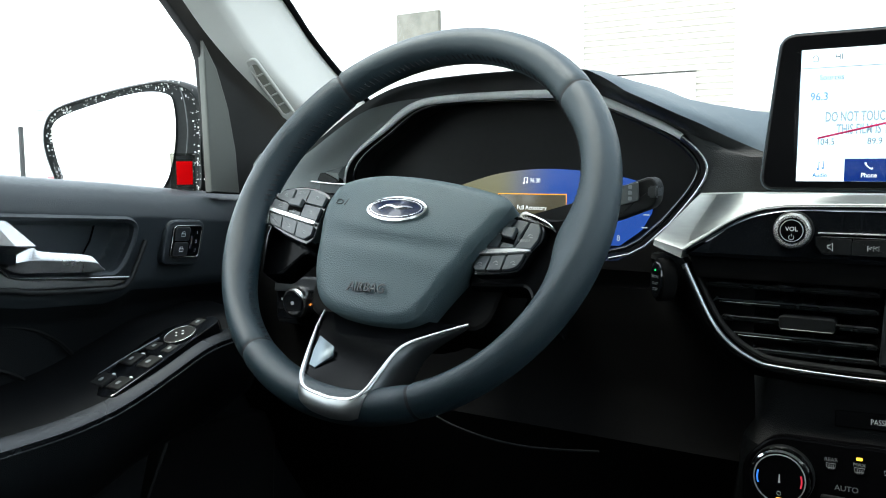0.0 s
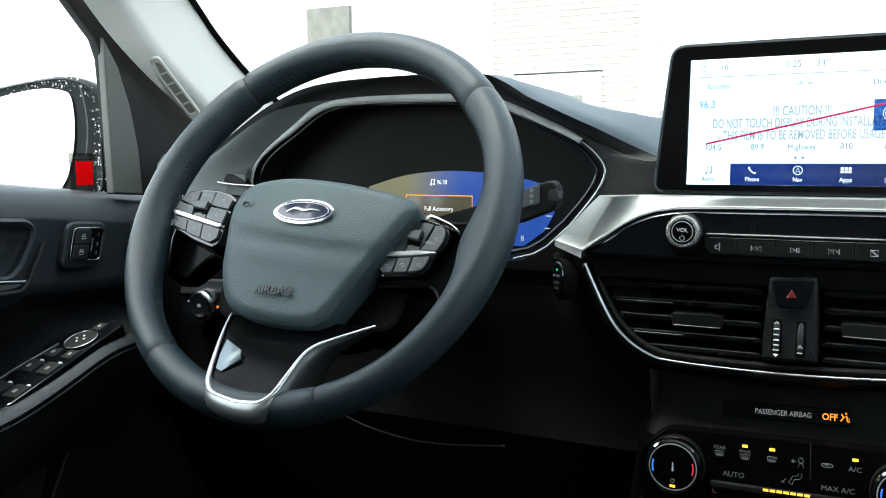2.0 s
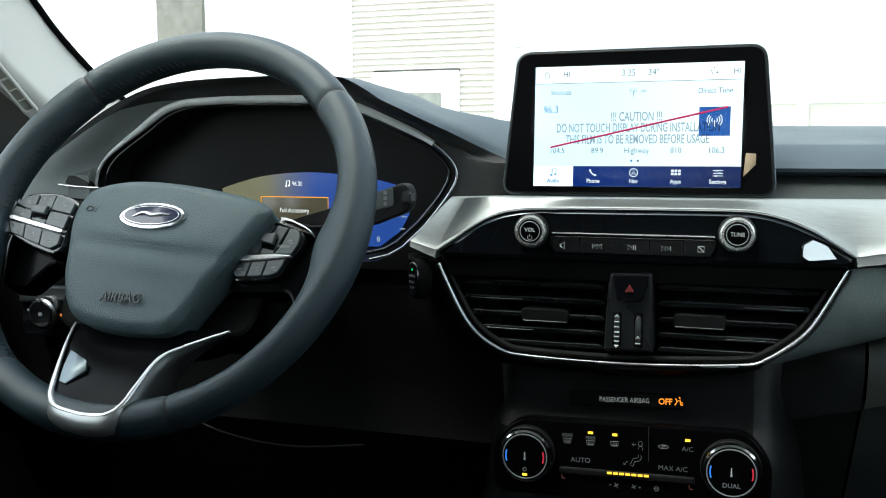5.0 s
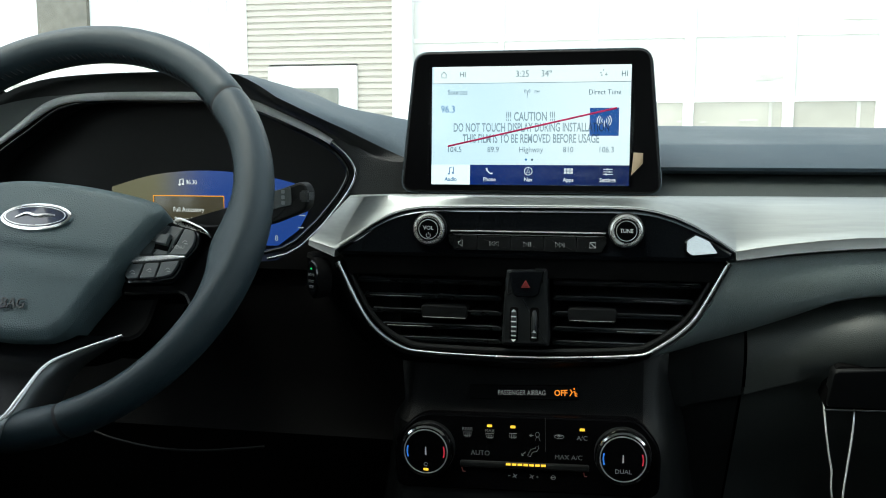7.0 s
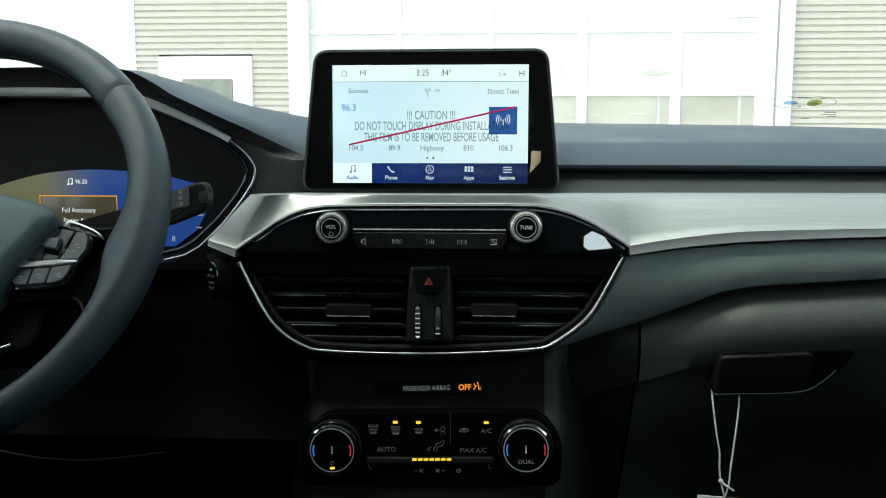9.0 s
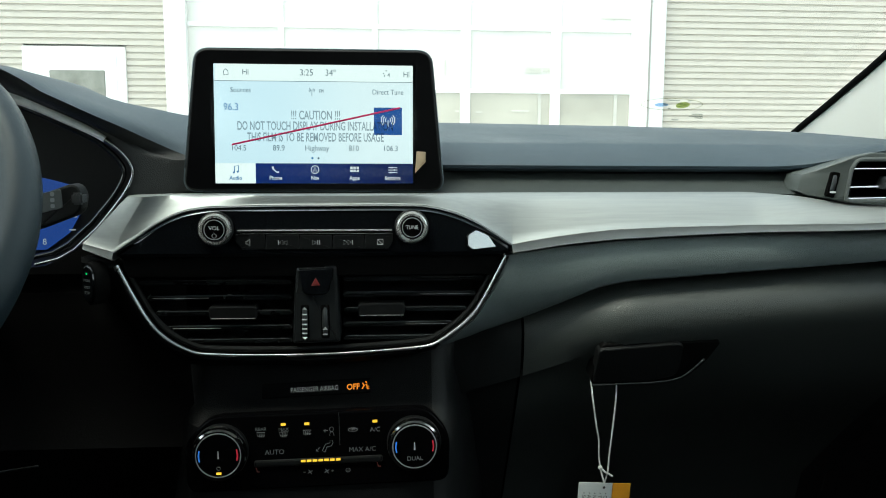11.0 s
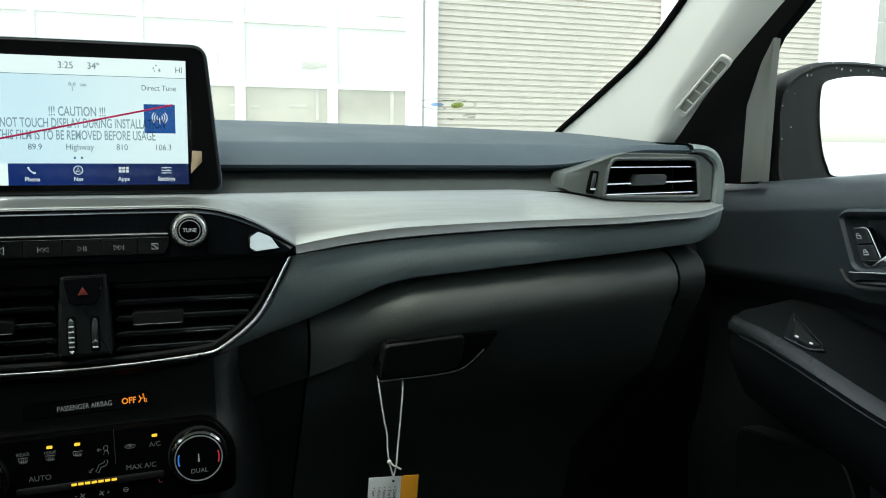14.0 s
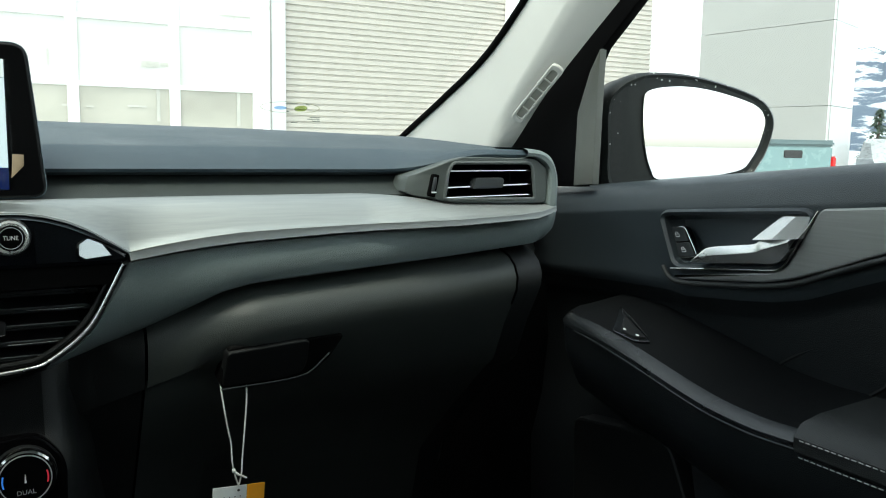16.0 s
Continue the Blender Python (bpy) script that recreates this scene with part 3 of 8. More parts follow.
outer = curve([(x, z, 0) for x, z in H_OUT], 90)
inner = curve([(x, z, 0) for x, z in C_LINE], 90)
SHOULDER = [(-0.27, 1.207), (-0.232, 1.1955), (-0.2086, 1.1845), (-0.1846, 1.178), (-0.16, 1.1735), (-0.138, 1.1687), (-0.09, 1.163)]
SHOULDER_LIP = [(-0.27, 1.206), (-0.235, 1.193), (-0.2, 1.1775), (-0.158, 1.1575), (-0.1375, 1.1465), (-0.1175, 1.137), (-0.09, 1.126)]
hood = thing("instrument_hood", (-0.38, 0.05, 1.1), "black soft hood over the instrument cluster", "instrument hood")
rows = []
for o, c in zip(outer, inner):
    top = max(0, (o.y - 1.10) / 0.11)
    d = (Vector((c.x, c.y)) - Vector((o.x, o.y)))
    g = max(0.0, min(1.0, (o.x + 0.20) / 0.09))
    g = 0.042 * g * g * (3 - 2 * g)
    w = max(0.0, min(1.0, (o.x + 0.27) / 0.05)) * max(0.0, min(1.0, (o.y - 1.12) / 0.018))
    zt, zf = o.y + w * (lerp(SHOULDER, o.x) - o.y), o.y + w * (lerp(SHOULDER_LIP, o.x) - o.y)
    z5 = min(o.y + d.y * 0.10, zf - 0.003 * w)
    z6 = min(o.y + d.y * 0.35, z5 - 0.003 * w)
    rows.append([(o.x, 0.34, 1.155 + 0.012 * top), (o.x, 0.22, o.y - 0.020 * top), (o.x, 0.10, zt - 0.004 * top * (1 - w)), (o.x, 0.01 + g * 0.8, zf + (zt - zf) * 0.25), (o.x, -0.022 + g, zf - 0.0015), (o.x + d.x * 0.10, -0.031 + g, z5),
                 (o.x + d.x * 0.35, -0.028 + g * 0.8, z6), (o.x + d.x * 0.8, -0.008 + g * 0.2, o.y + d.y * 0.8), (c.x, 0.0, c.y)])
# past the split the hood takes a bluer colour for its lit slope
split = next(i for i, o in enumerate(outer) if o.x > -0.262)
part("hood_top", skin([r[:6] for r in rows[:split + 1]]), HOOD, hood)
part("hood_shoulder", skin([r[:6] for r in rows[split:]]), DASH_TOP, hood, "hood shoulder, its lit blue-grey put into the colour")


def along(row, f):
    """The point at the fraction f of a row of points."""
    q = f * (len(row) - 1)
    i = min(int(q), len(row) - 2)
    return Vector(row[i]).lerp(Vector(row[i + 1]), q - i)


# the left lining is far paler than the face: its light is painted in
faces, linings = [], []
for i, r in enumerate(rows):
    cut = 0.16 + 0.80 * max(0.0, min(1.0, (i - 14) / 22)) ** 1.5
    faces.append([along(r[5:], cut * f) for f in steps(0, 1, 6)] if i < 36 else [along(r[5:], f) for f in steps(0, 1, 6)])
    if i < 37:
        linings.append([along(r[5:], cut + (1 - cut) * f) for f in steps(0, 1, 6)])
part("hood_face", skin(faces), SOFT, hood, "sloping inner face of the hood")
part("hood_lining", skin(linings), LINING, hood, "left inner lining of the hood, light put into its grey")
cluster = thing("instrument_cluster", (-0.36, 0.04, 1.04), "digital instrument cluster with chrome rim, lit blue and khaki", "instrument cluster")
c0 = Vector((-0.36, 1.11))
loop = [Vector((p.x, p.y)) for p in inner] + [Vector(q) for q in [(-0.214, 1.045), (-0.24, 1.032), (-0.36, 1.02), (-0.52, 1.035), (-0.55, 1.05)]]
part("funnel", skin([[(q.x, 0.0, q.y) for q in loop], [(c0.x + (q.x - c0.x) * 0.97, 0.03, c0.y + (q.y - c0.y) * 0.96) for q in loop], [(c0.x + (q.x - c0.x) * 0.95, 0.05, c0.y + (q.y - c0.y) * 0.94) for q in loop]], closed=True), HARD, cluster)
part("backplate", plate([(c0.x + (q.x - c0.x) * 0.96, c0.y + (q.y - c0.y) * 0.95) for q in loop], -0.04, 0.012), MATTE, cluster, "dull black cluster face")
rim_path = [(p.x, -0.001, p.y) for p in inner[6:]] + [(-0.214, -0.001, 1.0465), (-0.228, -0.001, 1.0385), (-0.248, -0.001, 1.0335)]
rim_r = [0.0018 + 0.0036 * max(0, min(1, (p[2] - 1.13) / 0.05)) for p in rim_path]
# one rim in two materials: bright and dim reflections are put into colour
turn = next(i for i, p in enumerate(rim_path) if p[0] > -0.185)
part("chrome_rim", tube(rim_path[:turn + 1], rim_r[:turn + 1], flat=0.9), RIMPAINT, cluster, "chrome rim, its bright reflection put into the colour")
part("chrome_rim", tube(rim_path[turn:], [max(0.0016, q * (0.6 + 0.4 * max(0.0, 1 - i / 9))) for i, q in enumerate(rim_r[turn:])], flat=0.9), DULLCHROME, cluster, "chrome rim, its dimmer side put into the colour")
in2 = [(c0.x + (p[0] - c0.x) * 0.955, 0.004, c0.y + (p[2] - c0.y) * 0.93) for p in rim_path]
part("inner_rim", tube(in2, 0.0022), GLOSS, cluster)
LCD_BLUE = glow("cluster_display", (0.125, 0.118, 0.070), 0.33, (0.014, 0.046, 0.22), 0, -0.03, 0.045)
lcd_out = curve([(-0.432, 1.099), (-0.39, 1.1105), (-0.35, 1.1155), (-0.31, 1.1155), (-0.26, 1.110), (-0.222, 1.1005)], 30) + [Vector((-0.2190, 1.096)), Vector((-0.2215, 1.074)), Vector((-0.231, 1.0575)), Vector((-0.253, 1.0415)), Vector((-0.43, 1.0415))]
part("display", plate(lcd_out, -0.0385, 0.002, 0.0002), LCD_BLUE, cluster, "lit blue and khaki display")
BOXK = glow("message_box", (0.045, 0.038, 0.022), 0.35)
ORANGE = glow("orange_line", (0.9, 0.36, 0.03), 0.30)
WHITEGLOW = glow("white_readout", (0.75, 0.78, 0.80), 0.34)
GAUGEGLOW = glow("gauge_readout", (0.60, 0.68, 0.80), 0.16)
box = [(-0.3855, 1.044), (-0.3088, 1.044), (-0.3088, 1.0905), (-0.3855, 1.0905)]
part("message_panel", plate(box, -0.0378, 0.0005, 0.0001), BOXK, cluster)
part("message_frame", tube([(x, 0.0375, z) for x, z in box], 0.0006, closed=True, sides=6), ORANGE, cluster)
lettering("Full Accessory", 0.0068, -0.347, 1.0765, -0.0372, DASH, WHITEGLOW, cluster, "message_text", narrow=0.85)
lettering("Power Active", 0.0068, -0.347, 1.0665, -0.0372, DASH, WHITEGLOW, cluster, "message_text", narrow=0.85)
lettering("96.30", 0.0064, -0.3435, 1.1042, -0.0378, DASH, WHITEGLOW, cluster, "station_text", narrow=0.85)
note = tube([(-0.3558, 0.0378, 1.1017), (-0.3558, 0.0378, 1.1069), (-0.3523, 0.0378, 1.1077), (-0.3523, 0.0378, 1.1023)], 0.0005, sides=5)
tube([(-0.3570, 0.0378, 1.1017), (-0.3555, 0.0378, 1.1020)], 0.0010, sides=6, bm=note)
tube([(-0.3535, 0.0378, 1.1023), (-0.3520, 0.0378, 1.1026)], 0.0010, sides=6, bm=note)
part("note_symbol", note, WHITEGLOW, cluster)
lettering("2", 0.0085, -0.2965, 1.0759, -0.0378, DASH, GAUGEGLOW, cluster, "gauge_figure")
lettering("8", 0.0080, -0.2539, 1.0490, -0.0378, DASH, GAUGEGLOW, cluster, "gauge_figure")
for x, z in ((-0.2283, 1.0602), (-0.2265, 1.0724)):
    part("gauge_tick", plate(rect(x - 0.003, z - 0.0005, x + 0.003, z + 0.0005, 0.0002), -0.0378, 0.0004, 0.0001), GAUGEGLOW, cluster)

# ---- driver's lower panel, column and switches ----
lower = thing("knee_panel", (-0.42, 0.05, 0.65), "black plastic panel below the steering wheel", "knee panel")
rows = []
for x in steps(-0.76, -0.115, 40):
    b = 0.02 * max(0, min(1, (x + 0.22) / 0.1))
    low = max(0.0, min(1.0, (x + 0.575) / 0.02)) * max(0.0, min(1.0, (-0.196 - x) / 0.012))
    rows.append([(x, 0.06, 1.10 - 0.085 * low), (x, 0.045, 1.075 - 0.062 * low), (x, 0.02 - b, 1.05 - 0.039 * low), (x, 0.008 - b, 1.02 - 0.014 * low), (x, 0.006 - b, 0.97), (x, 0.02 - b, 0.92), (x, 0.01, 0.875), (x, 0.005, 0.86), (x, 0.02, 0.84), (x, 0.08, 0.72), (x, 0.2, 0.55)])
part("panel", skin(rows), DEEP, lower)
part("panel_edge", tube(curve([(-0.47, -0.035, 0.905), (-0.42, -0.045, 0.873), (-0.37, -0.048, 0.860), (-0.31, -0.047, 0.856), (-0.24, -0.04, 0.862)], 30), 0.0011), HARD, lower)
column = thing("steering_column", (-0.364, -0.05, 1.0), "black plastic steering column shroud", "steering column")
rows = []
for y, w, z0, z1 in ((0.05, 0.065, 0.985, 1.045), (0.0, 0.065, 0.985, 1.055), (-0.06, 0.06, 0.990, 1.070), (-0.105, 0.052, 1.0, 1.078), (-0.112, 0.04, 1.01, 1.07)):
    rows.append([(-0.364 + w * (abs(math.cos(a)) ** 0.6) * (1 if math.cos(a) > 0 else -1), y, (z0 + z1) / 2 + (z1 - z0) / 2 * (abs(math.sin(a)) ** 0.6) * (1 if math.sin(a) > 0 else -1)) for a in steps(0, 2 * math.pi * 27 / 28, 28)])
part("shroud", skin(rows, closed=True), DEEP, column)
stalk = thing("wiper_stalk", (-0.25, -0.09, 1.085), "black wiper control stalk with a switch at its end", "stalk")
sm = frame_of((-0.236, -0.098, 1.080), (1, -0.02, 0.28), (-0.28, 0, 1))
part("arm", block(-0.09, -0.010, -0.010, 0.040, 0.010, 0.010, 0.005, m=sm), HARD, stalk)
part("end_block", plate(rounded([(-0.204, 1.075), (-0.174, 1.0865), (-0.1695, 1.091), (-0.168, 1.102), (-0.171, 1.109), (-0.176, 1.111), (-0.204, 1.1010)], 0.003), 0.108, 0.014, 0.002, DASH), HARD, stalk)
# grey plate on the black block: the face's light is put into colour
part("lit_end_face", plate(rounded([(-0.201, 1.1030), (-0.1838, 1.1068), (-0.1828, 1.0925), (-0.201, 1.0880)], 0.0015), 0.1092, 0.003, 0.0006, DASH), GREYPLASTIC, stalk)
for q in (0.0, 0.0045, 0.009):
    part("wiper_symbol", plate(rect(-0.1915, 1.0925 + q, -0.1885, 1.0955 + q, 0.0008), 0.1096, 0.0008, 0.0001, DASH), DIMMARK, stalk)
part("end_switch", block(-0.1755, -0.112, 1.0950, -0.1675, -0.098, 1.1040, 0.0015), HOOD, stalk)

start_button = thing("start_button", (-0.191, -0.012, 1.0), "black oval engine start button", "start button")
sb = frame_of((-0.1914, -0.0315, 1.0211), (0.80, -0.60, 0), (0, 0, 1))
part("surround", plate(disc(0, 0, 0.0100, 0.0190), 0.0012, 0.014, 0.0012, sb), DEEP, start_button)
part("button", plate(disc(0, 0, 0.0082, 0.0165), 0.003, 0.01, 0.0012, sb), GLOSS, start_button)
for body, v in (("ENGINE", 0.003), ("START", -0.0030), ("STOP", -0.0078)):
    lettering(body, 0.0034, 0, v, 0.0034, sb, DIMMARK, start_button, narrow=0.85)
part("lamp", plate(disc(0, 0.0088, 0.0009, n=10), 0.0035, 0.0008, 0.0001, sb), glow("green_pilot", (0.05, 0.75, 0.20), 0.2), start_button)

lights = thing("headlamp_switch", (-0.62, 0.0, 0.93), "black rotary headlamp switch with chrome ring", "switch")
part("switch_panel", plate(rect(-0.664, 0.934, -0.575, 0.993, 0.008), 0.006, 0.02, 0.002), GLOSS, lights)
part("switch_panel_lip", plate(rounded([(-0.664, 0.972), (-0.575, 0.978), (-0.575, 0.993), (-0.66, 0.990)], 0.004), 0.010, 0.008, 0.002), BUTTON, lights)
part("knob_ring", plate(disc(-0.622, 0.963, 0.0185), 0.022, 0.018, 0.004), SATIN, lights, "satin chrome knob ring")
part("knob_cap", plate(disc(-0.622, 0.963, 0.0145), 0.0235, 0.01, 0.001), GLOSS, lights)
part("lamp_symbol", plate(rect(-0.6245, 0.9610, -0.6195, 0.9650, 0.0018), 0.0240, 0.001, 0.0002), DIMMARK, lights)
part("pilot", plate(disc(-0.5945, 0.958, 0.0022, n=12), 0.0075, 0.002, 0.0004), glow("amber_pilot", (1.0, 0.30, 0.06), 0.5), lights)
part("mark", plate(rect(-0.655, 0.962, -0.649, 0.9645, 0.0005), 0.0068, 0.001, 0.0002), DIMMARK, lights)
left_vent = thing("side_vent", (-0.62, 0.0, 1.06), "dark side air vent beside the instrument hood", "air vent")
part("pod", skin([[(-0.69 + 0.13 * f, 0.07, 1.145 - 0.01 * f), (-0.69 + 0.13 * f, 0.0, 1.135 - 0.012 * f), (-0.69 + 0.13 * f, -0.012, 1.122 - 0.01 * f), (-0.69 + 0.13 * f, -0.012, 1.06)] for f in steps(0, 1, 8)]), GREYPLASTIC, left_vent)
part("opening", plate(rounded([(-0.6323, 1.114), (-0.6025, 1.1153), (-0.5778, 1.1121), (-0.561, 1.1053), (-0.558, 1.1004), (-0.607, 1.1057), (-0.6207, 1.1005), (-0.6328, 1.1004)], 0.003), 0.014, 0.01, 0.001), SEALGREY, left_vent)
part("chrome_line", tube(curve([(-0.6189, -0.016, 1.0993), (-0.612, -0.016, 1.1026), (-0.6036, -0.016, 1.1045), (-0.5928, -0.016, 1.1027), (-0.5805, -0.016, 1.1015), (-0.5627, -0.016, 1.1004), (-0.5445, -0.016, 1.0999)], 30), 0.0011), SATIN, left_vent)

# ---- steering wheel ----
WM = frame_of((-0.364, -0.165, 1.084), (math.cos(radians(1)), math.sin(radians(1)), 0), (-math.sin(radians(1)) * math.sin(radians(32)), math.sin(radians(32)), math.cos(radians(32))))
wheel = thing("steering_wheel", None, "dark grey leather steering wheel with satin chrome accents", "steering wheel", m=WM)


def rim_point(a, q, grow=1.0):
    """A point of the rim: a goes round the wheel, q round its section; thumb swellings lie beside the spokes."""
    R = 0.1685
    deg = math.degrees(a) % 360
    bump = sum(math.exp(-((((deg - c + 180) % 360) - 180) / w) ** 2) * h for c, w, h in ((352, 11, 0.012), (194, 13, 0.004), (38, 10, 0.002), (142, 10, 0.002)))
    slim = 1 - sum(math.exp(-((((deg - c + 180) % 360) - 180) / w) ** 2) * h for c, w, h in ((308, 26, 0.20), (222, 18, 0.10)))
    ro, ax = 0.0148 * grow, 0.0178 * grow * (0.4 + 0.6 * slim)
    c, s = math.cos(q), math.sin(q)
    rad = ro * c
    if c < 0:
        rad = (ro * (1.6 * slim - 0.6) + bump) * c
        s = s * (1 - 0.25 * min(1, bump / 0.013) * (-c))
    return Vector(((R + rad) * math.cos(a), (R + rad) * math.sin(a), ax * s - 0.2 * bump * (c < 0)))


def rim_arc(a0, a1, grow=1.0, n=60):
    qs = steps(0, 2 * math.pi * 23 / 24, 24)
    fl = []
    for i, d in enumerate(steps(a0, a1, n)):
        edge = min(i, n - 1 - i)
        g = grow * (0.93 if edge == 0 else (0.985 if edge == 1 else 1))
        fl.append([WM @ rim_point(radians(d), q, g) for q in qs])
    return skin(fl, closed=True)


for nm, a0, a1 in (("rim_top", 40.2, 130.2), ("rim_side", 131.0, 234.0), ("rim_bottom", 234.8, 291.6), ("rim_side", 292.4, 399.4)):
    part(nm, rim_arc(a0, a1, n=int((a1 - a0) * 1.1)), LEATHER, wheel)
part("rim_core", rim_arc(0, 358, 0.93, 120), DARK_STITCH, wheel)
bm = bmesh.new()
for a0, a1 in ((55, 129), (132, 178), (206, 233), (0, 54)):
    for d in steps(a0, a1, int((a1 - a0) / 1.9)):
        p, q = rim_point(radians(d), math.pi * 0.99, 1.01), rim_point(radians(d + 0.9), math.pi * 0.89, 1.01)
        tube([WM @ p, WM @ ((p + q) / 2 + Vector((-0.0003 * math.cos(radians(d)), -0.0003 * math.sin(radians(d)), 0.0004))), WM @ q], 0.00065, sides=5, bm=bm)
part("stitching", bm, RIM_STITCH, wheel, "dark sewn stitches along the inner rim", kind="stuff")

# airbag cover with a cross crease
HUB = [(-0.0749, -0.0529), (-0.0785, -0.034), (-0.0837, -0.0062), (-0.0825, 0.011), (-0.0741, 0.0245), (-0.0517, 0.0316), (-0.0222, 0.0334), (0.0191, 0.0297), (0.059, 0.0225), (0.0866, 0.0151), (0.0964, 0.0082), (0.0956, 0.0002),
       (0.0856, -0.0171), (0.0754, -0.0333), (0.0618, -0.0546), (0.0516, -0.0715), (0.045, -0.0838), (0.0398, -0.0915), (0.0305, -0.0974), (0.0194, -0.099), (-0.008, -0.0988), (-0.0384, -0.0943), (-0.0546, -0.0875), (-0.066, -0.0745)]
hub_out = curve(HUB, 96, True)
hc = Vector((0, -0.03))


def hub_height(u, v, s):
    edge = max(0.0, (s - 0.86) / 0.14)
    fade = max(0.0, 1 - (abs(u) / 0.085) ** 4)
    fold = v + 0.0285 + 0.10 * u - 0.35 * u * u
    low = 0.0052 * fade / (1 + math.exp(max(-30, min(30, fold / 0.0022))))
    rise = 0.0022 * fade * math.exp(-((fold + 0.014) / 0.012) ** 2)
    return 0.004 - 0.006 * edge * edge + 0.003 * (1 - s * s) - low + rise * (fold < 0)


rows = []
for s in (1.0, 0.985, 0.965, 0.94) + tuple(0.91 - 0.025 * i for i in range(36)) + (0.015,):
    ring = [hc + (Vector((p.x, p.y)) - hc) * s for p in hub_out]
    rows.append([WM @ Vector((p.x, p.y, hub_height(p.x, p.y, s))) for p in ring])
bm = skin([[WM @ Vector((p.x * 0.99, p.y * 0.99, -0.035)) for p in hub_out]] + rows, closed=True)
bm.verts.ensure_lookup_table()
bm.faces.new(bm.verts[-96:])
cover = part("airbag_cover", bm, COVER, wheel, "pebbled grey airbag cover", smooth=60)
lettering("AIRBAG", 0.0115, -0.0105, -0.0735, 0.0025, WM, BUTTON, cover, "embossed_lettering", raise_by=0.0006, narrow=0.92)
part("badge_ring", plate(disc(-0.002, -0.0040, 0.0302, 0.0119, 48), 0.0092, 0.008, 0.0016, WM), CHROME, cover, "oval chrome badge ring")
part("badge_field", plate(disc(-0.002, -0.0040, 0.0272, 0.0094, 48), 0.0096, 0.002, 0.0003, WM), BLUE_EMBLEM, cover, "dark blue enamel oval")
part("badge_line", ring_plate(disc(-0.002, -0.0040, 0.0258, 0.0084, 48), disc(-0.002, -0.0040, 0.0249, 0.0077, 48), 0.0099, 0.0006, 0.0001, WM), SATIN, cover)
part("badge_bar", tube(curve([(-0.018, -0.0055, 0.0098), (-0.009, -0.002, 0.0099), (-0.001, -0.004, 0.0099), (0.008, -0.003, 0.0099), (0.015, -0.0035, 0.0098)], 24), [0.0006 + 0.0011 * math.sin(math.pi * k / 23) for k in range(24)], m=WM, sides=6), SATIN, cover)
for su in (-1, 1):
    x0, v0 = (-0.0635, 0.0008) if su < 0 else (0.0530, -0.0130)
    horn = tube(curve([(x0 - 0.005, v0 + 0.001, 0.0055), (x0 - 0.004, v0 + 0.0045, 0.0055), (x0, v0 + 0.004, 0.0055), (x0 + 0.002, v0 + 0.002, 0.0055), (x0 - 0.001, v0, 0.0055), (x0 - 0.005, v0 + 0.001, 0.0055)], 16), 0.0004, m=WM, sides=5)
    tube([(x0 + 0.004, v0 - 0.001, 0.0055), (x0 + 0.007, v0 + 0.006, 0.0052)], 0.0004, m=WM, sides=5, bm=horn)
    part("horn_symbol", horn, DARK_STITCH, cover)

# spokes and their switch groups
part("spoke", plate(rounded([(0.070, 0.016), (0.127, 0.006), (0.150, 0.012), (0.158, -0.03), (0.148, -0.088), (0.130, -0.075), (0.118, -0.053), (0.066, -0.056)], 0.006), -0.020, 0.02, 0.003, WM), DARKGLOSS, wheel, "glossy black spoke")
part("spoke", plate(rounded([(-0.07, 0.024), (-0.13, 0.030), (-0.158, 0.030), (-0.162, -0.02), (-0.150, -0.060), (-0.125, -0.060), (-0.105, -0.036), (-0.066, -0.05)], 0.006), -0.020, 0.02, 0.003, WM), DARKGLOSS, wheel, "glossy black spoke")
part("spoke_back", plate(rounded([(-0.10, 0.0), (0.10, 0.0), (0.09, -0.09), (-0.09, -0.09)], 0.02), -0.03, 0.04, 0.004, WM), DEEP, wheel)


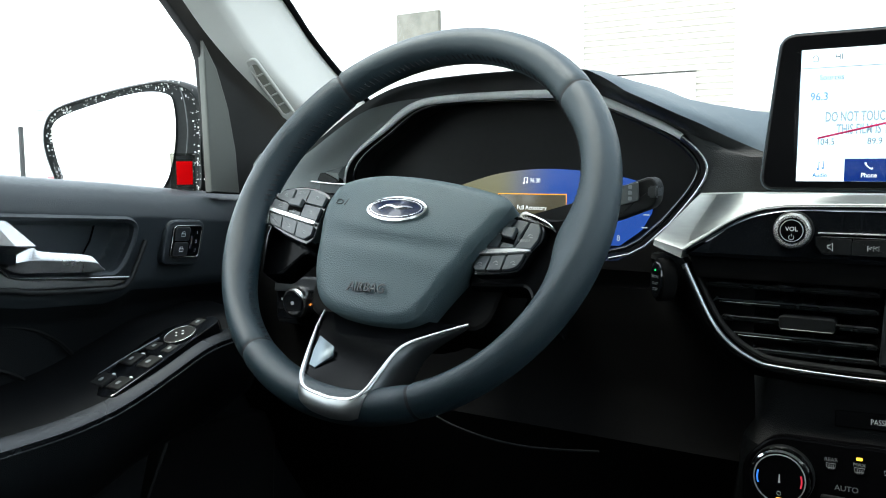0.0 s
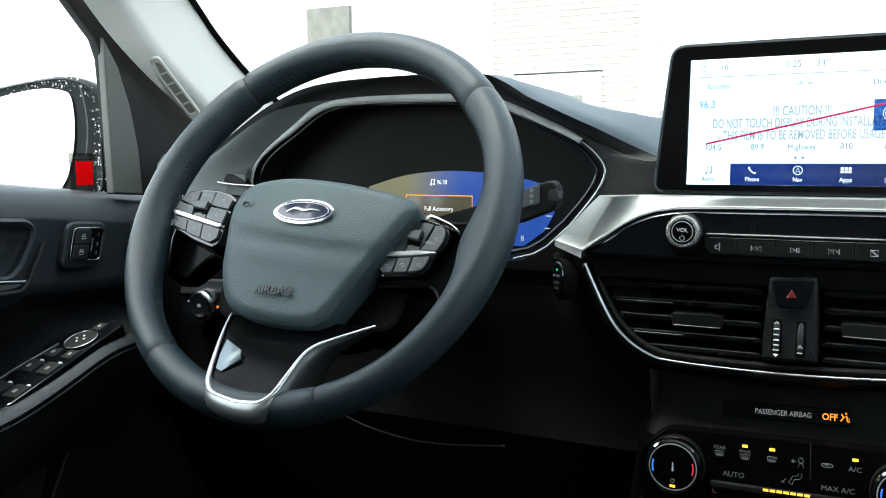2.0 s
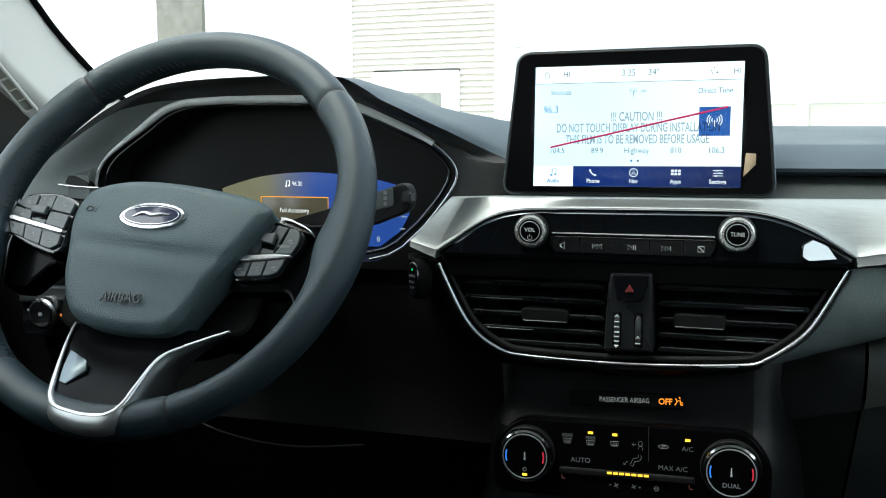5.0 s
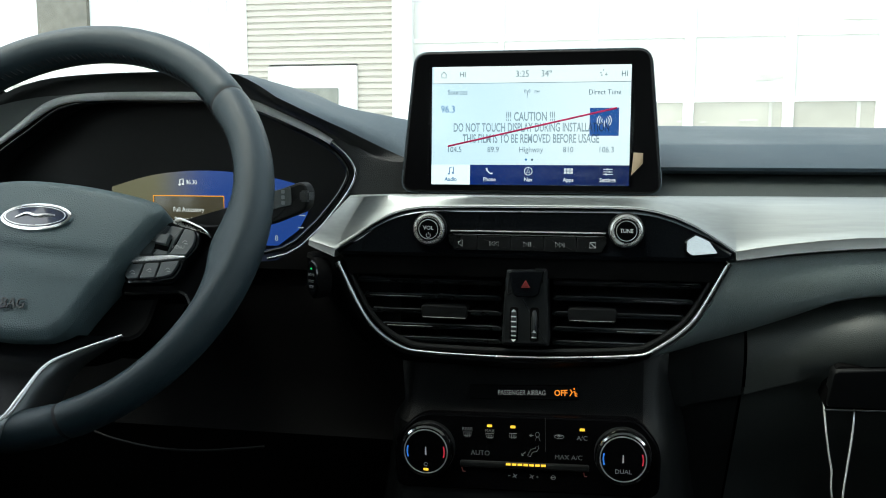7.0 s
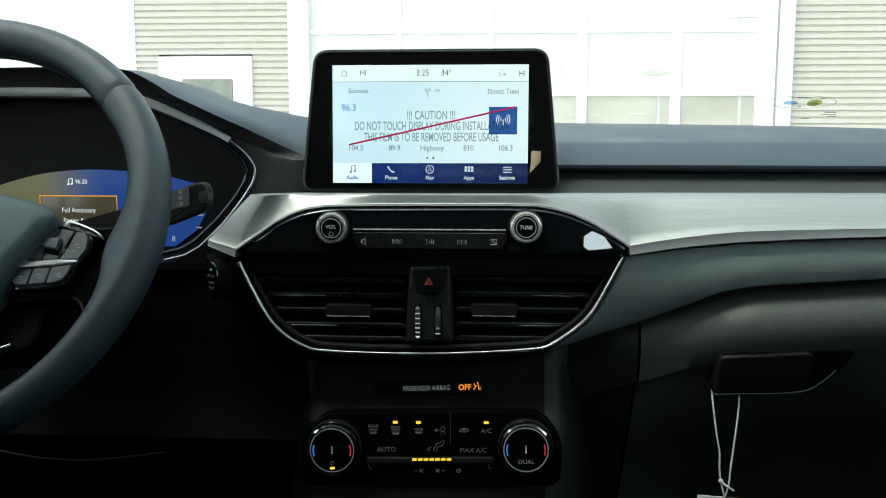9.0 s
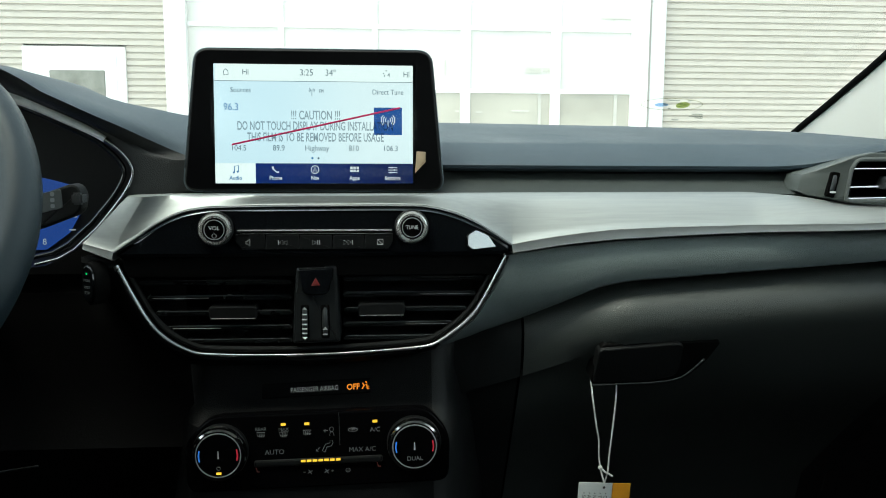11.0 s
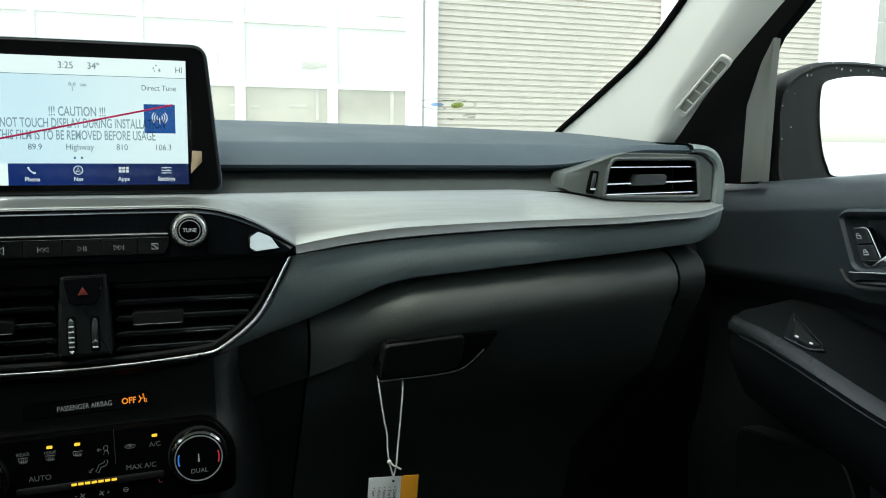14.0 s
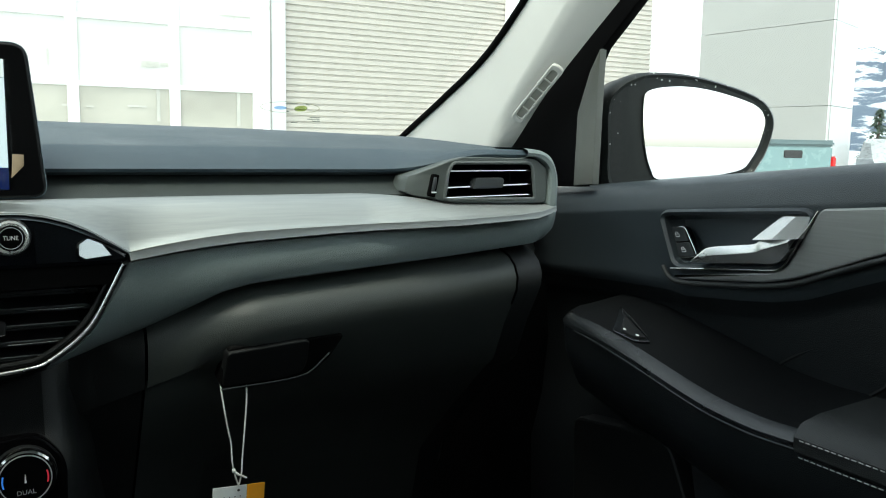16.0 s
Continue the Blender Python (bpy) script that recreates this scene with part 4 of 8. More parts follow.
def switch_group(face, strip, keys, column, tab, chrome, nn, words):
    """A raised pad of keys round a rocker, with a chrome divider and a chrome flank."""
    g = part("switch_pod", plate(shrink(ccw(rounded(face, 0.004)), -0.0012), nn, 0.012, 0.0012, WM), GLOSS, wheel, "steering wheel switch group")
    part("chrome_edge", plate(rounded(chrome, 0.0012), nn + 0.0006, 0.006, 0.0008, WM), HANDLE, g, "satin chrome flank")
    for k in keys:
        part("key", plate(shrink(ccw(rounded(k, 0.0014)), 0.0002), nn + 0.0026, 0.004, 0.0006, WM), PODKEY, g)
        c = sum((Vector(q) for q in k), Vector((0, 0))) / len(k)
        mark = tube([(c.x - 0.0022, c.y - 0.0006, nn + 0.0027), (c.x - 0.0004, c.y + 0.0012, nn + 0.0027), (c.x + 0.0016, c.y + 0.0002, nn + 0.0027)], 0.0003, m=WM, sides=5)
        tube([(c.x - 0.0004, c.y - 0.0014, nn + 0.0027), (c.x + 0.0024, c.y - 0.0016, nn + 0.0027)], 0.0003, m=WM, sides=5, bm=mark)
        part("key_mark", mark, DIMMARK, g)
    part("rocker", plate(shrink(ccw(rounded(column, 0.001)), 0.0002), nn + 0.0022, 0.004, 0.0006, WM), PODKEY, g)
    c = sum((Vector(q) for q in tab), Vector((0, 0))) / len(tab)
    part("rocker_well", plate([c + (Vector(q) - c) * 1.12 + Vector((0, -0.0035)) for q in tab], nn + 0.0026, 0.001, 0.0002, WM), SEAM, g)
    part("rocker_tab", plate(rounded(tab, 0.001), nn + 0.0062, 0.005, 0.0010, WM), PODKEY, g)
    part("chrome_strip", plate(rounded(strip, 0.0012), nn + 0.0040, 0.004, 0.0008, WM), HANDLE, g, "satin chrome divider strip")
    for body, u, v, size, turn in words:
        lettering(body, size, u, v, nn + 0.0029, WM, DIMMARK, g, "key_lettering", turn=turn)


switch_group([(-0.1461, -0.0163), (-0.1505, -0.004), (-0.1505, 0.0117), (-0.1435, 0.0195), (-0.1269, 0.0222), (-0.109, 0.0212), (-0.0938, 0.0160), (-0.0863, 0.0111), (-0.0886, -0.0017), (-0.0895, -0.0159), (-0.0888, -0.0294), (-0.0961, -0.0345), (-0.1187, -0.0278)],
             [(-0.1515, 0.0002), (-0.1423, -0.0016), (-0.0915, -0.0134), (-0.0900, -0.0162), (-0.0942, -0.0167), (-0.1490, -0.0046)],
             [[(-0.1487, 0.0105), (-0.1423, 0.0178), (-0.1278, 0.0198), (-0.1285, 0.0037)], [(-0.1488, 0.0093), (-0.1286, 0.0027), (-0.1287, -0.0045), (-0.1504, 0.0004)],
              [(-0.1098, 0.0195), (-0.0961, 0.0150), (-0.0883, 0.0114), (-0.0898, 0.0012), (-0.1111, 0.0053)], [(-0.1113, 0.0041), (-0.0902, 0.0002), (-0.0911, -0.0130), (-0.1117, -0.0085)],
              [(-0.1492, -0.0054), (-0.1317, -0.0092), (-0.1285, -0.0220), (-0.1429, -0.0173), (-0.1466, -0.0122)], [(-0.1312, -0.0093), (-0.1123, -0.0136), (-0.1098, -0.0281), (-0.1280, -0.0225)], [(-0.1118, -0.0139), (-0.0912, -0.0182), (-0.0910, -0.0273), (-0.0973, -0.0315), (-0.1093, -0.0286)]],
             [(-0.1267, 0.0200), (-0.1105, 0.0196), (-0.1122, -0.0088), (-0.1276, -0.0052)], [(-0.1290, 0.0086), (-0.1123, 0.0076), (-0.1130, -0.0004), (-0.1280, 0.0016)],
             [(-0.1503, 0.0171), (-0.1500, 0.0105), (-0.1508, -0.0034), (-0.1461, -0.0163), (-0.1539, -0.0159), (-0.1568, -0.0125), (-0.1562, 0.0043), (-0.1535, 0.0140)], -0.0045, (("SET+", -0.1185, 0.0150, 0.0040, -0.06), ("SET-", -0.1195, -0.0040, 0.0034, -0.15)))
switch_group([(0.0746, -0.0476), (0.0714, -0.0419), (0.0744, -0.0258), (0.085, -0.0042), (0.095, 0.0012), (0.1004, 0.0034), (0.1092, 0.0016), (0.12, -0.003), (0.1235, -0.0092), (0.124, -0.017), (0.1153, -0.0295), (0.1139, -0.0373), (0.1107, -0.0432), (0.1046, -0.0455)],
             [(0.0748, -0.0290), (0.0766, -0.0279), (0.1033, -0.0260), (0.1185, -0.0268), (0.1185, -0.0281), (0.0996, -0.0306), (0.0744, -0.0326)],
             [[(0.0964, -0.0003), (0.0994, -0.0002), (0.0892, -0.0254), (0.0759, -0.0262), (0.0793, -0.0146), (0.0858, -0.0052)], [(0.1118, -0.0028), (0.1193, -0.0040), (0.1222, -0.0098), (0.1221, -0.0171), (0.1180, -0.0252), (0.1032, -0.0256), (0.1080, -0.0168)],
              [(0.0744, -0.0338), (0.0857, -0.0328), (0.0840, -0.0455), (0.0755, -0.0460), (0.0722, -0.0428)], [(0.0865, -0.0326), (0.0987, -0.0316), (0.0970, -0.0445), (0.0848, -0.0455)], [(0.0995, -0.0314), (0.1142, -0.0292), (0.1126, -0.0359), (0.1098, -0.0414), (0.1041, -0.0437), (0.0978, -0.0445)]],
             [(0.1003, -0.0002), (0.1107, -0.0023), (0.1022, -0.0254), (0.0904, -0.0255)], [(0.0916, -0.0094), (0.1033, -0.0090), (0.1020, -0.0185), (0.0916, -0.0164)],
             [(0.0985, 0.0020), (0.1014, 0.0070), (0.1041, 0.0080), (0.1122, 0.0052), (0.1229, 0.0006), (0.1302, -0.0041), (0.1312, -0.0075), (0.1256, -0.0030), (0.1132, 0.0023), (0.1053, 0.0045)], -0.0125, (("MENU", 0.1105, -0.0190, 0.0036, 0.0),))

# lower spoke: a satin chrome V round a glossy panel
l_leg = curve([(-0.064, -0.088, -0.022), (-0.057, -0.108, -0.011), (-0.040, -0.146, 0.008), (-0.031, -0.159, 0.015), (-0.020, -0.166, 0.0185), (0.003, -0.170, 0.020)], 32)
r_leg = curve([(0.080, -0.089, -0.016), (0.053, -0.106, -0.006), (0.0385, -0.120, 0.002), (0.034, -0.145, 0.012), (0.031, -0.160, 0.017), (0.022, -0.1685, 0.0195), (0.003, -0.170, 0.020)], 32)
legs = l_leg + r_leg[-2::-1]
part("lower_spoke_trim", tube(legs, [0.0012 + 0.0010 * min(1, max(0, (-0.10 - p.y) / 0.05)) for p in legs], m=WM, sides=12), HANDLE, wheel, "satin chrome V-shaped trim")
lip = [p for p in legs if p.y < -0.150]
part("lower_spoke_lip", skin([[WM @ (p + Vector((0, dv, dn))) for p in lip] for dv, dn in ((0.000, 0.0018), (-0.004, 0.0022), (-0.009, 0.0008), (-0.0115, -0.002), (-0.013, -0.009), (-0.008, -0.016))]), FOOT, wheel, "satin grey foot of the lower spoke")
part("lower_spoke_panel", skin([[WM @ (p.lerp(q, f) + Vector((0, 0, -0.002 - 0.001 * math.sin(math.pi * f)))) for p, q in zip(l_leg, r_leg)] for f in steps(0, 1, 14)]), DARKGLOSS, wheel, "glossy black lower spoke panel")
part("lower_spoke_side", skin([[WM @ (p + Vector(o) * min(1.0, 0.08 + i / 13)) for i, p in enumerate(r_leg[:26])] for o in ((0.0006, -0.0004, 0.0), (0.0020, -0.0022, -0.0012), (0.0038, -0.0052, -0.0035), (0.0050, -0.0085, -0.0085), (0.0050, -0.0100, -0.03))]), FLANK, wheel, "satin silver flank of the lower spoke")
# pale plate carries the bright reflection of the gloss spoke panel
part("lower_spoke_reflection", plate([(-0.0415, -0.1165), (-0.0400, -0.1310), (-0.0365, -0.1440), (-0.0300, -0.1460), (-0.0190, -0.1333), (-0.0228, -0.1250)], 0.0, 0.002, 0.0002, WM @ Matrix.Translation((0, 0, 0.0032)) @ Matrix.Translation((0, -0.13, 0)) @ Matrix.Rotation(radians(-15), 4, 'X') @ Matrix.Translation((0, 0.13, 0))), FACET, wheel, "bright reflection in the lower spoke, made as a pale plate")
part("hub_back", plate(disc(0, -0.02, 0.07, 0.07), -0.05, 0.05, 0.01, WM), DEEP, wheel)

# ---- touchscreen ----
tablet = thing("touchscreen", (0, 0.02, 1.097), "black upright touchscreen showing radio page under protective film", "touchscreen")
bz = rounded([(-0.1165, 1.0985), (0.1160, 1.0985), (0.1040, 1.2245), (-0.1040, 1.2245)], 0.013, 8)
SX = frame_of((0, 0, 1.158), (1, 0, 0), (0, 0.048, 1))      # middle of the lit page; n to the seats
SH = SX @ Matrix.Translation((0, -1.158, 0))
part("housing", plate(bz, 0.0045, 0.028, 0.004, SH), HARD, tablet)
part("edge_line", tube([SH @ Vector((q.x, q.y, 0.0014)) for q in bz], 0.0006, closed=True, sides=6), FACET, tablet, "thin satin edge line")
part("glass_face", plate(shrink(ccw(bz), 0.0022), 0.0050, 0.004, 0.0006, SH), BEZEL, tablet, "black glass bezel")
PAGE = glow("radio_page", (0.67, 0.85, 0.99), 0.315, (0.80, 0.92, 1.0), 0, -0.05, 0.06)
NAVY = glow("navy_bar", (0.001, 0.024, 0.20), 0.22, (0.001, 0.011, 0.095), 0, -0.05, 0.09)
TILE = glow("blue_tile", (0.02, 0.10, 0.40), 0.25)
LITE = glow("white_icons", (0.85, 0.90, 0.95), 0.26)
PALE = glow("pale_tab", (0.86, 0.95, 0.99), 0.33)
GREYTXT = glow("grey_page_text", (0.10, 0.16, 0.22), 0.25)
BLUETXT = glow("blue_page_text", (0.03, 0.20, 0.50), 0.25)
FILMTXT = thin_glass("film_grey_print", (0.42, 0.46, 0.49), 0.4)
FILMRED = mat("film_red_line", (0.55, 0.01, 0.10), 0.5)
F0 = 0.0050
display = part("display", plate([(-0.0872, -0.0522), (0.0872, -0.0522), (0.0872, 0.0522), (-0.0872, 0.0522)], F0 + 0.0012, 0.003, 0.0001, SX), PAGE, tablet, "lit white and blue radio page")


def bar(x0, z0, x1, z1, material, lift=0.0016, name="page_block"):
    return part(name, plate([(x0, z0), (x1, z0), (x1, z1), (x0, z1)], F0 + lift, 0.0003, 0.00005, SX), material, display)


def page(body, size, x, z, material=GREYTXT, lift=0.0019, narrow=1.0, align='CENTER', bold=0.0):
    return lettering(body, size * 0.94, x, z, F0 + lift, SX, material, display, "page_text", align, narrow * 0.88, bold=bold)


bar(-0.0520, -0.0522, 0.0872, -0.0345, NAVY, name="menu_bar")
bar(-0.0872, -0.0522, -0.0524, -0.0345, PALE, name="menu_tab")
bar(0.0525, -0.0090, 0.0775, 0.0152, TILE, name="station_tile")
bar(-0.0872, 0.0373, 0.0872, 0.0377, GREYTXT, name="page_line")
bar(-0.0860, 0.0377, 0.0872, 0.0522, PALE, 0.00155, name="status_bar")
page("HI", 0.0075, -0.0595, 0.0450)
page("HI", 0.0075, 0.0815, 0.0440)
page("3:25", 0.0085, -0.0065, 0.0450)
page("34º", 0.0085, 0.0145, 0.0450)
page("Sources", 0.0068, -0.0640, 0.0295)
page("Direct Tune", 0.0068, 0.0650, 0.0285)
page("FM", 0.0045, 0.0065, 0.0290)
page("96.3", 0.0095, -0.0725, 0.0145, BLUETXT)
for body, x in (("104.5", -0.0665), ("89.9", -0.0315), ("Highway", 0.0020), ("810", 0.0345), ("106.3", 0.0672)):
    page(body, 0.0075, x, -0.0212)
for body, x, mt in (("Audio", -0.0695, BLUETXT), ("Phone", -0.0345, LITE), ("Nav", 0.0000, LITE), ("Apps", 0.0350, LITE), ("Settings", 0.0690, LITE)):
    page(body, 0.0054, x, -0.0475, mt, bold=0.00010)
part("home_symbol", tube([SX @ Vector(q) for q in [(-0.0785, 0.0425, F0 + 0.002), (-0.0785, 0.0455, F0 + 0.002), (-0.0765, 0.0478, F0 + 0.002), (-0.0745, 0.0455, F0 + 0.002), (-0.0745, 0.0425, F0 + 0.002)]], 0.00035, closed=True, sides=5), GREYTXT, display)
part("page_dot", plate(disc(-0.0022, -0.0298, 0.0010, n=12), F0 + 0.0019, 0.0003, 0.00005, SX), BLUETXT, display)
part("page_dot", plate(disc(0.0032, -0.0298, 0.0010, n=12), F0 + 0.0019, 0.0003, 0.00005, SX), GREYTXT, display)
for k, (dx, dz) in enumerate(((0.0612, 0.0452), (0.0635, 0.0475), (0.0620, 0.0430))):
    part("signal_dot", plate(disc(dx, dz, 0.0006, n=8), F0 + 0.0019, 0.0003, 0.00005, SX), GREYTXT, display)
lettering("4", 0.005, 0.0658, 0.0435, F0 + 0.0019, SX, GREYTXT, display, "page_text")


def arcs(cx, cz, material, radii, r, name):
    bm = bmesh.new()
    for rad in radii:
        for s in (0, math.pi):
            tube([SX @ Vector((cx + rad * math.cos(a + s), cz + rad * math.sin(a + s), F0 + 0.0021)) for a in steps(-0.8, 0.8, 8)], r, sides=5, bm=bm)
    tube([SX @ Vector((cx, cz, F0 + 0.0021)), SX @ Vector((cx, cz - 0.0055, F0 + 0.0021))], r, sides=5, bm=bm)
    return part(name, bm, material, display)


arcs(0.0650, 0.0040, LITE, (0.0022, 0.0042, 0.0060), 0.00042, "antenna_symbol")
arcs(-0.0020, 0.0300, GREYTXT, (0.0012, 0.0024), 0.00025, "antenna_symbol")
z0 = F0 + 0.0020
sym = tube([SX @ Vector((-0.0705, -0.0425, z0)), SX @ Vector((-0.0705, -0.0372, z0)), SX @ Vector((-0.0670, -0.0365, z0)), SX @ Vector((-0.0670, -0.0418, z0))], 0.0004, sides=5)
tube([SX @ Vector((-0.0718, -0.0427, z0)), SX @ Vector((-0.0702, -0.0423, z0))], 0.0009, sides=6, bm=sym)
tube([SX @ Vector((-0.0683, -0.0420, z0)), SX @ Vector((-0.0667, -0.0416, z0))], 0.0009, sides=6, bm=sym)
part("note_symbol", sym, BLUETXT, display)
part("phone_symbol", tube([SX @ Vector((u, v, z0)) for u, v in [(-0.0372, -0.0374), (-0.0368, -0.0392), (-0.0350, -0.0412), (-0.0332, -0.0424), (-0.0318, -0.0420)]], [0.0009, 0.0007, 0.0005, 0.0007, 0.0009], sides=6), LITE, display)
part("nav_symbol", tube([SX @ Vector((0.0034 * math.cos(a), -0.0400 + 0.0034 * math.sin(a), z0)) for a in steps(0, 2 * math.pi * 19 / 20, 20)], 0.0004, closed=True, sides=5), LITE, display)
part("nav_arrow", tube([SX @ Vector(q) for q in [(-0.0016, -0.0418, z0), (0, -0.0376, z0), (0.0016, -0.0418, z0), (0, -0.0408, z0)]], 0.0003, closed=True, sides=5), LITE, display)
for i in range(3):
    for j in range(2):
        part("apps_square", plate([(0.0312 + 0.0028 * i, -0.0420 + 0.0026 * j), (0.0334 + 0.0028 * i, -0.0420 + 0.0026 * j), (0.0334 + 0.0028 * i, -0.0399 + 0.0026 * j), (0.0312 + 0.0028 * i, -0.0399 + 0.0026 * j)], F0 + 0.0020, 0.0003, 0.00005, SX), LITE, display)
for j, kx in enumerate((0.0675, 0.0705, 0.0685)):
    sl = tube([SX @ Vector((0.0650, -0.0424 + 0.0022 * j, z0)), SX @ Vector((0.0732, -0.0424 + 0.0022 * j, z0))], 0.0003, sides=5)
    tube([SX @ Vector((kx, -0.0432 + 0.0022 * j, z0)), SX @ Vector((kx, -0.0416 + 0.0022 * j, z0))], 0.0006, sides=5, bm=sl)
    part("slider_symbol", sl, LITE, display)
film = thing("screen_film", (0, -0.008, 1.106), "clear protective film printed with a caution and red stroke", "film")
part("film_sheet", plate([(-0.0900, -0.0530), (0.0905, -0.0530), (0.0905, 0.0525), (-0.0900, 0.0525)], F0 + 0.0030, 0.0003, 0.00005, SX), thin_glass("film_clear", (0.97, 0.985, 0.99), 0.12, 0.008), film)
for body, z, w in (("!!! CAUTION !!!", 0.0075, 0.60), ("DO NOT TOUCH DISPLAY DURING INSTALLATION", -0.0020, 0.548), ("THIS FILM IS TO BE REMOVED BEFORE USAGE", -0.0118, 0.548)):
    lettering(body, 0.0108, 0.0012, z, F0 + 0.0033, SX, FILMTXT, film, "printed_caution", narrow=w, bold=0.0002)
part("printed_stroke", plate([(-0.0725, -0.0191), (-0.0720, -0.0174), (0.0755, 0.0156), (0.0755, 0.0140)], F0 + 0.0034, 0.0003, 0.00005, SX), FILMRED, film)
part("peel_tab", plate([(0.0890, -0.0430), (0.0985, -0.0330), (0.0985, -0.0240), (0.0905, -0.0235)], F0 + 0.0034, 0.0004, 0.00005, SX), mat("tan_tab", (0.33, 0.25, 0.16), 0.5), film)

# ---- audio panel ----
audio = thing("audio_panel", (0, 0, 1.04), "glossy black audio control panel with two round knobs", "control panel")
AP = [(x, z - 0.0012) for x, z in S_EDGE[2:17]]
part("panel", plate(curve(AP, 70) + [Vector(q) for q in ((0.1735, 1.0465), (0.165, 1.0435), (0.0, 1.0425), (-0.165, 1.0425))], 0.0345, 0.03, 0.0045), GLOSS, audio)
band = [(-0.1685, 1.0470), (-0.1497, 1.0588), (-0.1317, 1.0692), (-0.1175, 1.0760), (-0.1034, 1.0803), (-0.0791, 1.0837), (-0.0447, 1.0837), (0.0684, 1.0843), (0.101, 1.0828), (0.1225, 1.0774), (0.1393, 1.0704), (0.1546, 1.0633), (0.1735, 1.0523)]
# bevel strip in paler metal, which paints the sky's reflection on it
part("edge_band", skin([[(p.x, -0.0297, p.y - 0.0004), (p.x * 0.6 + q.x * 0.4, -0.0332, p.y * 0.6 + q.y * 0.4), (q.x, -0.0352, q.y), (q.x, -0.0340, q.y - 0.0005)] for p, q in zip(curve(AP, 80), curve(band, 80))]), EDGEBAND, audio, "bevelled edge with its sky reflection put into the colour")
AP2 = [(-0.165, 1.0425), (0.165, 1.0435), (0.160, 1.026), (-0.160, 1.025)]
part("lower_lip", plate(AP2, 0.028, 0.03, 0.002), DEEP, audio)
TIP = frame_of((0.1375, -0.0400, 1.0560), (0.96, 0.276, 0), (0.0, 0.20, 0.98))
# metal plate stands in for a bright reflection on the gloss tip
part("end_reflection", plate(rounded([(-0.0040, -0.0025), (-0.0030, 0.0070), (0.0050, 0.0112), (0.0370, -0.0035), (0.0010, -0.0060)], 0.0015), 0.0, 0.006, 0.0004, TIP), TIPGLARE, audio, "bright reflection at the panel's tip, made as a metal plate")
for x, z, body in ((-0.0832, 1.0685, "VOL"), (0.0850, 1.0700, "TUNE")):
    bm = bmesh.new()
    m = frame_of((x, -0.0345, z), (1, 0, 0), (0, 0, 1))
    knob = part("knob", plate(disc(0, 0, 0.0136, n=48), 0.0085, 0.012, 0.0016, m), HANDLE, audio, "ribbed satin chrome knob")
    for i in range(48):
        a = 2 * math.pi * i / 48
        tube([m @ Vector((0.0137 * math.cos(a), 0.0137 * math.sin(a), 0.002)), m @ Vector((0.0137 * math.cos(a), 0.0137 * math.sin(a), 0.006))], 0.0005, sides=4, bm=bm)
    part("ribs", bm, SATIN, knob, kind="stuff")
    part("collar", plate(disc(0, 0, 0.0150, n=40), 0.003, 0.003, 0.001, m), HARD, knob)
    part("cap", plate(disc(0, 0, 0.0103, n=40), 0.0090, 0.005, 0.0008, m), BEZEL, knob)
    part("cap_ring", ring_plate(disc(0, 0, 0.0087, n=40), disc(0, 0, 0.0081, n=40), 0.0094, 0.0006, 0.0001, m), DIMMARK, knob)
    lettering(body, 0.0048, 0, 0.0012 if body == "VOL" else 0.0, 0.0093, m, MARK, knob, narrow=0.88 if body == "TUNE" else 1.0)
    if body == "VOL":
        part("power_symbol", tube([m @ Vector((0.0019 * math.cos(a), -0.0052 + 0.0019 * math.sin(a), 0.0093)) for a in steps(2.2, 7.2, 14)], 0.00028, sides=5), DIMMARK, knob)
        part("power_symbol", tube([m @ Vector((0, -0.0045, 0.0093)), m @ Vector((0, -0.0025, 0.0093))], 0.00028, sides=5), DIMMARK, knob)
part("chrome_line", plate(rect(-0.065, 1.0662, 0.068, 1.0676, 0.0006), 0.0378, 0.004, 0.0005, DASH), HANDLE, audio)
part("second_line", plate(rect(-0.063, 1.0635, 0.067, 1.0644, 0.0004), 0.0368, 0.004, 0.0004, DASH), SATIN, audio)
edges = [-0.0675, -0.0412, -0.0122, 0.0162, 0.0438, 0.0690]
